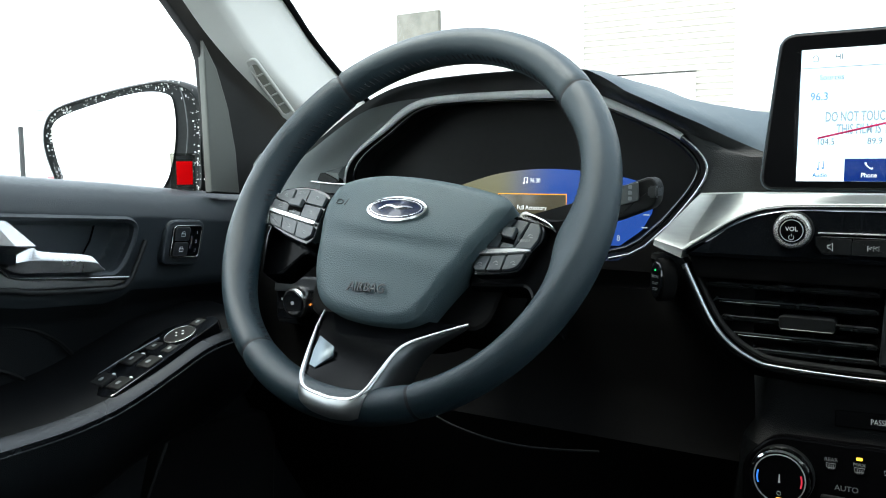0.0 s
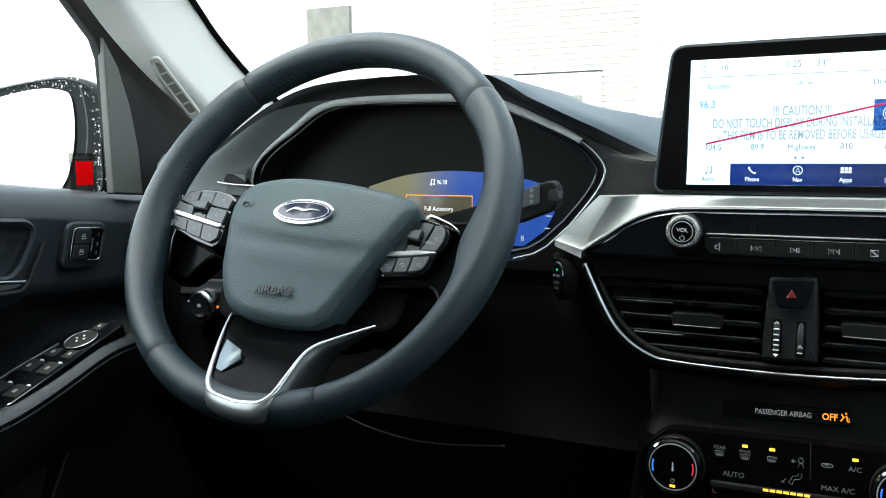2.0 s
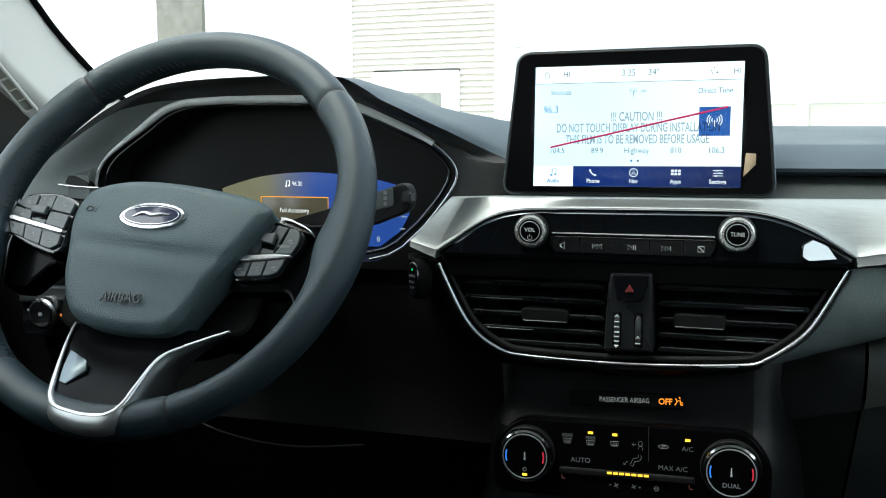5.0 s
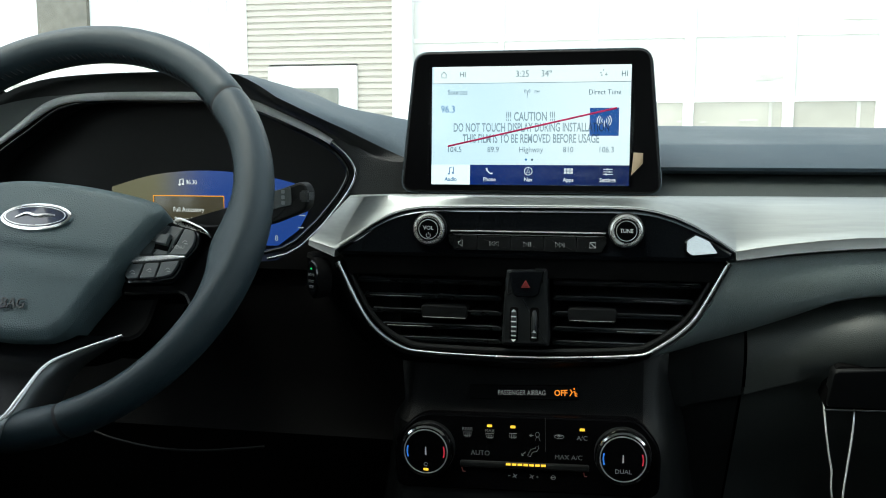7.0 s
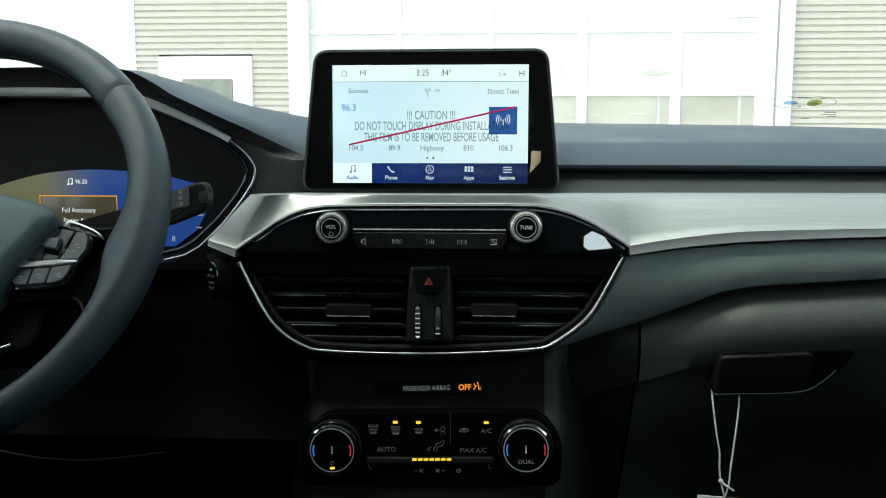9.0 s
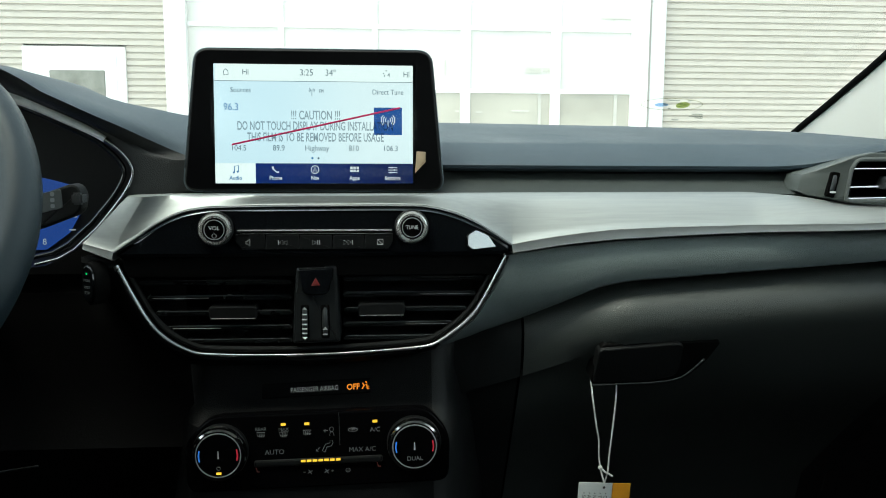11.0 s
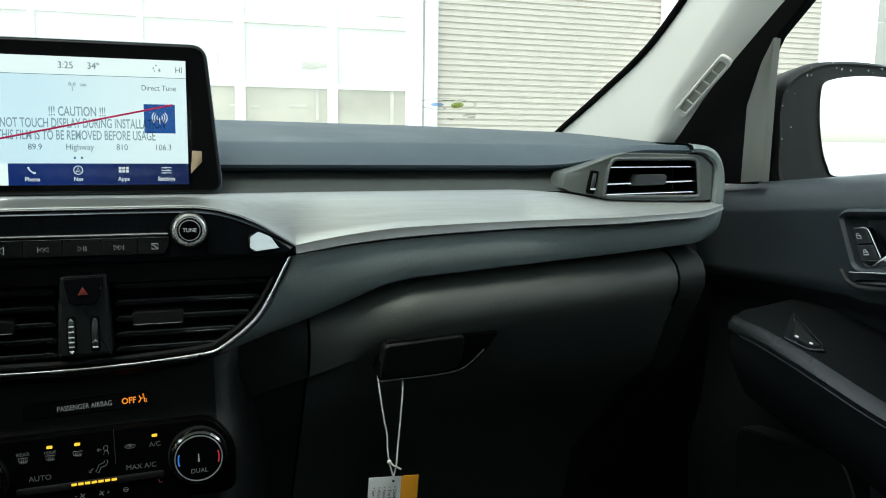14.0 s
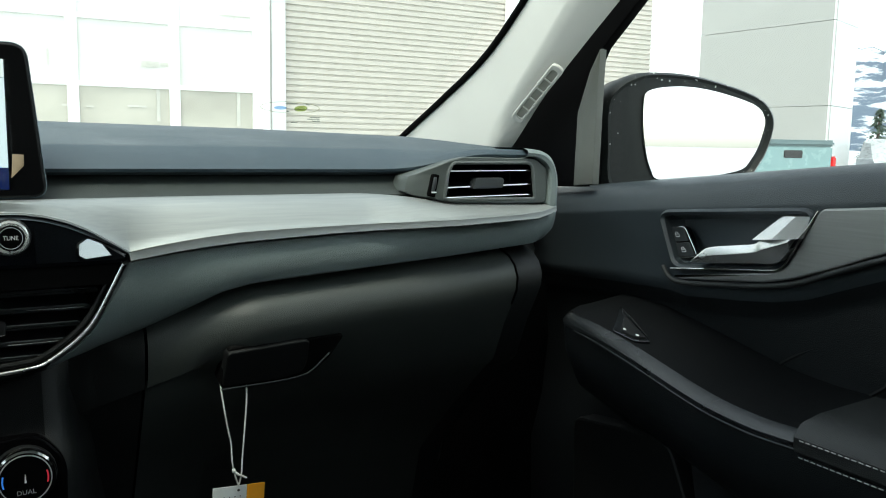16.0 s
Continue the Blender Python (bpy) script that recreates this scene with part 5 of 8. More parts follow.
for i in range(5):
    x0, x1 = edges[i] + 0.00012, edges[i + 1] - 0.00012
    shape = [(x0 + 0.006 * (i == 0), 1.0505), (x1 - 0.004 * (i == 4), 1.0505), (x1, 1.0585), (x1 - 0.0004, 1.0640 if i == 4 else 1.0628), (x0 + 0.0004, 1.0640 if i == 0 else 1.0628), (x0, 1.0575)]
    b = part("key", plate(rounded(shape, 0.0006), 0.0365, 0.006, 0.0006), KEYBAND, audio)
    c = (-0.0557, -0.0268, 0.0020, 0.0300, 0.0575)[i]
    y = -0.0368
    s = bmesh.new()

    def tri(x0, x1, z=1.0565, h=0.0020):
        tube([(x0, y, z + h), (x0, y, z - h), (x1, y, z)], 0.00026, closed=True, sides=5, bm=s)
    if i == 0:
        tube([(c - 0.0022, y, 1.0555), (c - 0.0010, y, 1.0555), (c + 0.0012, y, 1.0535), (c + 0.0012, y, 1.0597), (c - 0.0010, y, 1.0577), (c - 0.0022, y, 1.0577)], 0.00026, closed=True, sides=5, bm=s)
    elif i == 1:
        tri(c + 0.0005, c - 0.0025), tri(c + 0.0040, c + 0.0010)
        tube([(c - 0.0034, y, 1.0545), (c - 0.0034, y, 1.0585)], 0.0003, sides=5, bm=s)
    elif i == 2:
        tri(c - 0.0030, c + 0.0002)
        for dx in (0.0014, 0.0030):
            tube([(c + dx, y, 1.0545), (c + dx, y, 1.0585)], 0.0003, sides=5, bm=s)
    elif i == 3:
        tri(c - 0.0040, c - 0.0010), tri(c - 0.0005, c + 0.0025)
        tube([(c + 0.0034, y, 1.0545), (c + 0.0034, y, 1.0585)], 0.0003, sides=5, bm=s)
    else:
        tube([(c - 0.0024, y, 1.0545), (c + 0.0024, y, 1.0545), (c + 0.0024, y, 1.0590), (c - 0.0024, y, 1.0590)], 0.0003, closed=True, sides=5, bm=s)
        tube([(c - 0.0024, y, 1.0590), (c + 0.0024, y, 1.0545)], 0.0003, sides=5, bm=s)
    part("key_symbol", s, MARK, b)

# ---- centre vents ----
vents = thing("centre_vents", (0, 0, 0.95), "pair of black slatted centre air vents in a chrome U", "air vent")
u_path = curve([(x, z) for x, z in V_OUT], 80)
for _ in range(10):
    u_path = [u_path[0]] + [(a + b * 2 + c) / 4 for a, b, c in zip(u_path, u_path[1:], u_path[2:])] + [u_path[-1]]
part("chrome_u", tube([(p.x, -0.0265, p.y - 0.0002) for p in u_path], [0.0029 - 0.0016 * math.exp(-(p.x / 0.115) ** 4) for p in u_path], sides=10), DULLCHROME, vents, "satin chrome U-shaped trim")
part("inner_u", tube([(p.x * 0.968, -0.0215, 1.03 + (p.y - 1.03) * 0.94) for p in u_path], 0.0024, sides=8), HARD, vents)
shell = [(p.x, p.y) for p in u_path]
part("duct", skin([[(x, -0.022, z) for x, z in shell], [(x * 0.97, 0.0, 1.03 + (z - 1.03) * 0.96) for x, z in shell], [(x * 0.93, 0.06, 1.03 + (z - 1.03) * 0.92) for x, z in shell]]), DEEP, vents)
part("duct_back", block(-0.17, 0.055, 0.95, 0.17, 0.062, 1.05, 0.001), SEAM, vents)


def u_half(z):
    """Where the U's inside lies at height z, to each side."""
    l = lerp(sorted((q, x) for x, q in V_OUT[:6]), z)
    r = lerp(sorted((q, x) for x, q in V_OUT[7:]), z)
    return l * 0.962, r * 0.962


for z, dz in ((1.0215, 0.0), (1.0075, 0.001), (0.9935, 0.002), (0.9800, 0.003), (0.9675, 0.003)):
    l, r = u_half(z)
    for a, b in ((l + 0.002, -0.0215), (0.0235, r - 0.002)):
        zz = z + 0.012 * (a + b) / 2
        s = part("slat", block(a, -0.016, zz - 0.0018, b, 0.022, zz + 0.0018, 0.0014, m=Matrix.Translation((0, 0, zz)) @ Matrix.Rotation(radians(10), 4, 'X') @ Matrix.Translation((0, 0, -zz))), SLAT, vents)
        # thin lighter tubes draw the highlights on the slat's front
        part("slat_edge", tube([(a + 0.003, -0.0163, zz + 0.0002), (b - 0.003, -0.0163, zz + 0.0002)], 0.0007, sides=6), SLATSHINE, s)
        if z in (1.0075, 0.9800):
            part("slat_glint", tube([(a + 0.006, -0.0166, zz - 0.002), (a + 0.006 + (b - a) * 0.38, -0.0166, zz - 0.002)] if a < 0 else [(b - 0.006 - (b - a) * 0.38, -0.0166, zz - 0.002), (b - 0.006, -0.0166, zz - 0.002)], 0.0005, sides=6), SATIN, s)
for cx in (-0.0735, 0.0585):
    zz = 0.9925 + 0.012 * cx
    part("vane_tab", plate(rounded([(cx - 0.0205, zz - 0.0060), (cx + 0.0205, zz - 0.0060), (cx + 0.0215, zz + 0.0040), (cx + 0.019, zz + 0.0062), (cx - 0.019, zz + 0.0062), (cx - 0.0215, zz + 0.0040)], 0.0025), 0.0200, 0.014, 0.0016), HARD, vents, "satin black vane tab")
    part("tab_edge", tube([(cx - 0.0195, -0.0203, zz - 0.0052), (cx + 0.0195, -0.0203, zz - 0.0052)], 0.0006, sides=6), SATIN, vents)
    for q in (0.0, 0.028, -0.028):
        part("vane", block(cx + q - 0.0008, 0.014, 0.958, cx + q + 0.0008, 0.045, 1.03, 0.0004), HARD, vents)
spine = part("centre_spine", plate(rounded([(-0.0165, 1.034), (0.0195, 1.035), (0.0205, 1.010), (0.0222, 0.966), (-0.0202, 0.965), (-0.0182, 1.010)], 0.003), 0.0305, 0.03, 0.0030, DASH), SLAT, vents, "dark satin centre spine")
part("hazard_button", plate(rounded([(-0.0145, 1.0325), (0.0170, 1.0335), (0.0125, 1.0125), (0.0090, 1.0098), (-0.0065, 1.0094), (-0.0100, 1.0118)], 0.0025), 0.0342, 0.006, 0.0012), GLOSS, spine, "black hazard light button")
part("hazard_symbol", plate([(-0.0030, 1.0181), (0.0048, 1.0184), (0.0009, 1.0250)], 0.0348, 0.002, 0.0002), REDMARK, spine)
part("hazard_symbol_inner", tube([(-0.0010, -0.0350, 1.0194), (0.0028, -0.0350, 1.0195), (0.0009, -0.0350, 1.0228)], 0.00030, closed=True, sides=5), DEEP, spine)
for x0, x1, nm in ((-0.0128, -0.0054, "left"), (0.0050, 0.0125, "right")):
    part("thumb_slot", plate(rect(x0, 0.9700, x1, 1.0005, 0.0025), 0.0312, 0.004, 0.0006), DEEP, spine)
    xm = (x0 + x1) / 2
    part("thumbwheel", tube([(xm, -0.0285 - 0.0032 * math.sin(math.pi * f), 0.972 + 0.0265 * f) for f in steps(0.05, 0.95, 14)], 0.0026, sides=10), BUTTON, spine)
    marks = (0.9755, 0.9795, 0.9835, 0.9880, 0.9925) if nm == "left" else (0.9745,)
    for z in marks:
        part("wheel_mark", plate(rect(xm - 0.0022, z - 0.0005, xm + 0.0022, z + 0.0005, 0.0002), 0.0348, 0.0008, 0.0001), MARK, spine)
    for z, s in ((0.9965, 1), (0.9722, -1)) if nm == "left" else ((0.9785, 1),):
        part("wheel_arrow", plate([(xm - 0.0022, z), (xm + 0.0022, z), (xm, z + 0.0026 * s)], 0.0346, 0.0008, 0.0001), MARK, spine)

# ---- lower console with airbag telltale and climate panel ----
console = thing("centre_console", (0, 0.0, 0.55), "black centre console below the air vents", "console")
rows = []
for x in steps(-0.155, 0.165, 44):
    r = 0.10 * max(0, (abs(x - 0.004) - 0.108) / 0.045) ** 1.8
    up = -0.012 * max(0, x / 0.13)
    rows.append([(x, 0.014 + r, 0.952), (x, 0.0095 + r, 0.940 - up * 0.4), (x, 0.006 + r, 0.928), (x, 0.0005 + r, 0.912), (x, -0.0035 + r, 0.903), (x, -0.008 + r, 0.896), (x, -0.018 + r, 0.886), (x, -0.026 + r, 0.86), (x, -0.030 + r, 0.83), (x, -0.045 + r, 0.79), (x, -0.07 + r, 0.72), (x, -0.10 + r, 0.55)])
flat = [r for r in rows if r[0][0] < 0.1125]
# the bend is cut off only to carry its highlight as a lighter material
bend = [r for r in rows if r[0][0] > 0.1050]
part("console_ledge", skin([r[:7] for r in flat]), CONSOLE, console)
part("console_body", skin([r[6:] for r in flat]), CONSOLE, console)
part("console_edge", skin(bend), CONSOLE_EDGE, console, "rounded console edge, its highlight put into a lighter black")
telltale = thing("airbag_indicator", (0, 0.01, 0.905), "passenger airbag off indicator strip, lit amber", "indicator")
TM = frame_of((-0.0005, 0.0005, 0.9150), (1, 0, 0.042), (0, 0.3, 1))
part("strip", plate(rect(-0.0515, -0.0068, 0.0485, 0.0068, 0.0015), 0.0035, 0.008, 0.0008, TM), BEZEL, telltale)
lettering("PASSENGER AIRBAG", 0.0063, -0.0032, -0.0006, 0.0040, TM, glow("pale_backlight", (0.72, 0.76, 0.78), 0.065), telltale, narrow=0.78)
AMBER = glow("amber_lamp", (1.0, 0.28, 0.02), 0.27)
YELLOW = glow("yellow_lamp", (1.0, 0.58, 0.05), 0.34)
lettering("OFF", 0.0074, 0.0325, -0.0006, 0.0040, TM, AMBER, telltale, narrow=0.92, bold=0.0002)
sym = tube([TM @ Vector((0.0405, -0.003, 0.004)), TM @ Vector((0.0425, 0.000, 0.004)), TM @ Vector((0.0412, 0.0028, 0.004))], 0.0006, sides=5)
tube([TM @ Vector((0.0425, 0.0, 0.004)), TM @ Vector((0.0450, 0.0015, 0.004)), TM @ Vector((0.0455, -0.003, 0.004))], 0.0006, sides=5, bm=sym)
tube([TM @ Vector((0.0440, 0.0032, 0.004)), TM @ Vector((0.0452, 0.0034, 0.004))], 0.0009, sides=6, bm=sym)
part("airbag_symbol", sym, AMBER, telltale)
lettering("2", 0.0046, 0.0466, -0.0020, 0.0040, TM, AMBER, telltale)

climate = thing("climate_panel", (0.002, -0.03, 0.835), "black climate control panel with two chrome-ringed dials", "control panel")
CM = frame_of((0.0015, -0.0285, 0.8705), (1, 0, 0.024), (-0.024, 0.06, 1))
part("panel", plate(rounded([(-0.118, -0.038), (0.117, -0.038), (0.119, 0.006), (0.100, 0.031), (-0.096, 0.031), (-0.119, 0.008)], 0.012, 6), 0.002, 0.012, 0.002, CM), BEZEL, climate)
for x, body in ((-0.0868, ""), (0.0858, "DUAL")):
    dm = CM @ Matrix.Translation((x, 0, 0))
    d = part("dial", plate(disc(0, 0, 0.0238, n=56), 0.016, 0.018, 0.0025, dm), CHROME, climate, "chrome-ringed temperature dial")
    part("dial_side", plate(disc(0, 0, 0.0246, n=56), 0.008, 0.009, 0.001, dm), HARD, d)
    part("dial_face", plate(disc(0, 0, 0.0212, n=56), 0.0164, 0.006, 0.0006, dm), BEZEL, d)
    part("dial_ring", ring_plate(disc(0, 0, 0.0200, n=56), disc(0, 0, 0.0190, n=56), 0.0167, 0.0006, 0.0001, dm), DIMMARK, d)
    for a0, mt, nm in ((math.pi, glow("cold_arc", (0.05, 0.22, 0.75), 0.22), "cold_mark"), (0, glow("warm_arc", (0.55, 0.03, 0.06), 0.18), "warm_mark")):
        part(nm, tube([dm @ Vector((0.0168 * math.cos(a0 + a), 0.0168 * math.sin(a0 + a), 0.0170)) for a in steps(-0.3, 0.3, 8)], 0.0007, sides=5), mt, d)
    part("needle", plate([(-0.0008, -0.003), (0.0008, -0.003), (0.0003, 0.004), (-0.0003, 0.004)], 0.0170, 0.0005, 0.0001, dm), MARK, d)
    if body:
        lettering(body, 0.0055, 0, -0.0108, 0.0170, dm, DIMMARK, d)
    else:
        part("dial_lamp", plate(rect(-0.0022, -0.0172, 0.0022, -0.0150, 0.0004), 0.0170, 0.0006, 0.0001, dm), YELLOW, d)
        part("power_mark", tube([dm @ Vector((0.0016 * math.cos(a), -0.0115 + 0.0016 * math.sin(a), 0.0170)) for a in steps(0, 5.9, 10)], 0.00025, sides=4), DIMMARK, d)
for x, z in ((-0.0310, 0.0215), (-0.0100, 0.0212), (0.0510, 0.0208)):
    part("pilot_lamp", plate(rect(x - 0.0022, z - 0.0011, x + 0.0022, z + 0.0011, 0.0004), 0.0036, 0.002, 0.0002, CM), YELLOW, climate)
for i in range(7):
    x = -0.0142 + 0.0052 * i
    part("fan_lamp", plate(rect(x - 0.0021, -0.0132, x + 0.0021, -0.0112, 0.0003), 0.0052, 0.002, 0.0002, CM), YELLOW, climate)
part("ridge", plate(rect(-0.058, -0.0165, 0.057, -0.0105, 0.002), 0.0045, 0.006, 0.0015, CM), HARD, climate)
for body, x, z, s in (("REAR", -0.0510, 0.0180, 0.0042), ("MAX", -0.0308, 0.0170, 0.0042), ("AUTO", -0.0395, -0.0035, 0.0062), ("A/C", 0.0510, 0.0132, 0.0058), ("MAX A/C", 0.0390, -0.0045, 0.0060)):
    lettering(body, s, x, z, 0.0032, CM, FAINT, climate)


def drawn(name, lines, r=0.00026):
    """Thin printed lines on the climate panel, each a list of (u, v)."""
    bm = bmesh.new()
    for line in lines:
        tube([CM @ Vector((u, v, 0.0032)) for u, v in line], r, sides=4, bm=bm)
    return part(name, bm, FAINT, climate)


def ring(cx, cz, rx, rz, n=14):
    return [(cx + rx * math.cos(2 * math.pi * i / n), cz + rz * math.sin(2 * math.pi * i / n)) for i in range(n + 1)]


for x, z in ((-0.0510, 0.0118), (-0.0308, 0.0112), (-0.0100, 0.0120)):
    drawn("demist_symbol", [[(x - 0.0030, z), (x + 0.0030, z), (x + 0.0036, z + 0.0034), (x - 0.0036, z + 0.0034), (x - 0.0030, z)]] + [[(x + d, z - 0.0012), (x + d + 0.0005, z), (x + d, z + 0.0012), (x + d + 0.0004, z + 0.0024)] for d in (-0.0016, 0.0, 0.0016)])
drawn("recirculation_symbol", [ring(0.0310, 0.0140, 0.0042, 0.0017), [(0.0290, 0.0140), (0.0302, 0.0150), (0.0318, 0.0150), (0.0330, 0.0138)], [(0.0300, 0.0134), (0.0316, 0.0140), (0.0304, 0.0146)]])
drawn("face_airflow_symbol", [ring(0.0118, 0.0152, 0.0018, 0.0022, 10), [(0.0098, 0.0095), (0.0108, 0.0126), (0.0130, 0.0128), (0.0140, 0.0095)], [(0.0084, 0.0142), (0.0050, 0.0142)], [(0.0064, 0.0155), (0.0048, 0.0142), (0.0064, 0.0129)]])
drawn("foot_airflow_symbol", [[(0.0122, 0.0050), (0.0128, 0.0030), (0.0112, 0.0000), (0.0070, -0.0010), (0.0055, -0.0052)], [(0.0104, 0.0050), (0.0100, 0.0028), (0.0060, 0.0018), (0.0030, -0.0040), (0.0055, -0.0052)], [(0.0010, -0.0010), (-0.0020, -0.0040)], [(-0.0022, -0.0022), (-0.0022, -0.0042), (-0.0002, -0.0042)]])
for x in (-0.0085, 0.0065):
    drawn("fan_symbol", [ring(x, -0.0230, 0.0007, 0.0007, 8)] + [[(x + 0.0008 * math.cos(t), -0.0230 + 0.0008 * math.sin(t)), (x + 0.0024 * math.cos(t + 0.3), -0.0230 + 0.0024 * math.sin(t + 0.3))] for t in (0.3, 1.87, 3.44, 5.01)], 0.0003)
drawn("fan_less_mark", [[(-0.0145, -0.0230), (-0.0125, -0.0230)]])
drawn("fan_more_mark", [[(0.0105, -0.0230), (0.0125, -0.0230)], [(0.0115, -0.0240), (0.0115, -0.0220)]])
drawn("wheel_heat_symbol", [ring(0.0255, -0.0230, 0.0020, 0.0018), [(0.0238, -0.0230), (0.0272, -0.0230)]])
HEATMARK = mat("dull_red_mark", (0.16, 0.03, 0.025), 0.5)
for x in (-0.0545, 0.0535):
    part("seat_heat_symbol", tube([CM @ Vector(q) for q in ((x - 0.0014, -0.0165, 0.0060), (x - 0.0006, -0.0198, 0.0060), (x + 0.0018, -0.0200, 0.0060))], 0.0005, sides=5), HEATMARK, climate)
part("gap", plate(rect(0.0185, 0.0, 0.0190, 0.030, 0.0001), 0.0030, 0.001, 0.0001, CM), BUTTON, climate)

# ---- right side vent ----
rv = thing("side_vent", (0.55, -0.02, 1.08), "grey side air vent with three chrome-edged slats", "air vent")
pod_o = rounded([(0.4470, 1.0975), (0.4508, 1.1155), (0.4580, 1.1175), (0.4917, 1.1318), (0.5100, 1.1358), (0.6000, 1.1345), (0.6165, 1.1230), (0.6160, 1.0860), (0.5600, 1.0860), (0.4960, 1.0882)], 0.003, 5)
op = rounded([(0.4860, 1.0915), (0.4905, 1.1210), (0.4960, 1.1295), (0.5920, 1.1300), (0.5965, 1.1260), (0.6010, 1.0905)], 0.004, 5)
k = len(pod_o)
op_c = sum(op, Vector((0, 0))) / len(op)


def ray_to(outline, c, a):
    """The point where the ray from c at angle a leaves the outline."""
    d = Vector((math.cos(a), math.sin(a)))
    best = 0
    p = ccw(outline)
    for i in range(len(p)):
        q, r = p[i - 1] - c, p[i] - p[i - 1]
        den = d.x * r.y - d.y * r.x
        if abs(den) < 1e-12:
            continue
        t, s = (q.x * r.y - q.y * r.x) / den, (q.x * d.y - q.y * d.x) / den
        if t > 0 and -1e-6 <= s <= 1 + 1e-6:
            best = max(best, t)
    return c + d * best


aa = steps(0, 2 * math.pi * 119 / 120, 120)
oo, ii = [ray_to(pod_o, op_c, a) for a in aa], [ray_to(op, op_c, a) for a in aa]
VENTPOD = mat("vent_pod_plastic", (0.078, 0.090, 0.086), 0.5, grain=900, relief=0.3, cells=True)
pod = ring_plate(oo, ii, 0.0225, 0.03, 0.0008)
for v in pod.verts:
    v.co.y += 0.016 * max(0.0, min(1.0, (0.486 - v.co.x) / 0.039))
part("pod", pod, VENTPOD, rv)
part("rim", tube([(p.x, -0.0225, p.y) for p in ii], 0.0019, closed=True, sides=8), GREYPLASTIC, rv)
part("duct", skin([[(p.x, -0.02, p.y) for p in ii], [(op_c.x + (p.x - op_c.x) * 0.94, 0.03, op_c.y + (p.y - op_c.y) * 0.94) for p in ii]], closed=True), DEEP, rv)
part("duct_back", block(0.487, 0.026, 1.088, 0.603, 0.03, 1.129, 0.001), SEAM, rv)
for z0, z1 in ((1.1205, 1.1212), (1.1035, 1.1065), (1.0930, 1.0950)):
    s = part("slat", skin([[(0.489 + 0.108 * f, y, z0 + (z1 - z0) * f + h) for f in steps(0, 1, 6)] for y, h in ((-0.018, 0.0006), (0.008, 0.004), (0.008, 0.002), (-0.018, -0.0008), (-0.018, 0.0006))]), HARD, rv)
    part("slat_edge", tube([(0.489 + 0.108 * f, -0.0186, z0 + (z1 - z0) * f) for f in steps(0, 1, 6)], 0.0010, sides=8), CHROME, s, "chrome slat edge")
for x in (0.50, 0.578):
    part("vane", block(x, -0.006, 1.092, x + 0.0012, 0.02, 1.128, 0.0003), HARD, rv)
part("vane_tab", plate(rounded([(0.5200, 1.1020), (0.5580, 1.1030), (0.5590, 1.1120), (0.5560, 1.1140), (0.5240, 1.1135)], 0.0022), 0.024, 0.012, 0.0007), BUTTON, rv)
part("thumb_slot", plate(rounded([(0.4690, 1.0955), (0.4765, 1.0937), (0.4815, 1.1170), (0.4735, 1.1182)], 0.002), 0.0205, 0.006, 0.0006), SEAM, rv)
part("thumbwheel", tube([(0.4735 + 0.003 * f, -0.0190 - 0.002 * math.sin(math.pi * f), 1.099 + 0.016 * f) for f in steps(0.05, 0.95, 8)], 0.0022), BUTTON, rv)
part("wheel_mark", plate(rect(0.4712, 1.0985, 0.4762, 1.1000, 0.0005), 0.0240, 0.002, 0.0002), MARK, rv)

# ---- hang tag on the glove box pull ----
tag = thing("hang_tag", (0.28, 0.005, 0.73), "white and orange card tag hanging on white string", "tag")
ty = -0.020
for path in ([(0.2545, -0.012, 0.9230), (0.2555, -0.018, 0.905), (0.2590, ty, 0.880), (0.2618, ty, 0.866), (0.2622, ty, 0.852), (0.2642, ty, 0.838), (0.2680, ty, 0.824)], [(0.2790, -0.012, 0.9200), (0.2775, -0.018, 0.905), (0.2742, ty, 0.872), (0.2722, ty, 0.850), (0.2715, ty, 0.838), (0.2698, ty, 0.829), (0.2680, ty, 0.823)]):
    part("string", tube(curve(path, 24), 0.00085, sides=6), STRING, tag)
part("string_tail", tube(curve([(0.2638, ty, 0.8395), (0.2672, ty - 0.002, 0.8360), (0.2712, ty - 0.002, 0.8335), (0.2752, ty - 0.002, 0.8308)], 12), 0.0010, sides=6), STRING, tag)
bm = bmesh.new()
bmesh.ops.create_icosphere(bm, subdivisions=2, radius=0.0022, matrix=Matrix.Translation((0.2640, ty, 0.8390)))
part("knot", bm, STRING, tag)
gt = frame_of((0.2440, ty + 0.001, 0.8250), (1, 0, -0.06), (0.06, 0, 1))
part("card", plate([(0, 0), (0.0325, 0), (0.0325, -0.075), (0, -0.075)], 0.0008, 0.0008, 0.0001, gt), CARD_WHITE, tag)
part("card_band", plate([(0.0328, 0), (0.0500, 0), (0.0500, -0.075), (0.0328, -0.075)], 0.0008, 0.0008, 0.0001, gt), CARD_ORANGE, tag)
part("hole", plate(disc(0.0245, -0.0045, 0.0013, n=12), 0.0010, 0.0004, 0.0001, gt), INK, tag)
for i, body in enumerate(("Child", "The ba", "Never p", "Always", "See yo")):
    lettering("• " + body, 0.0048, 0.0262 - 0.0052 * i, -0.0095, 0.0012, gt, INK, tag, "printed_line", 'LEFT', 0.9, -math.pi / 2)

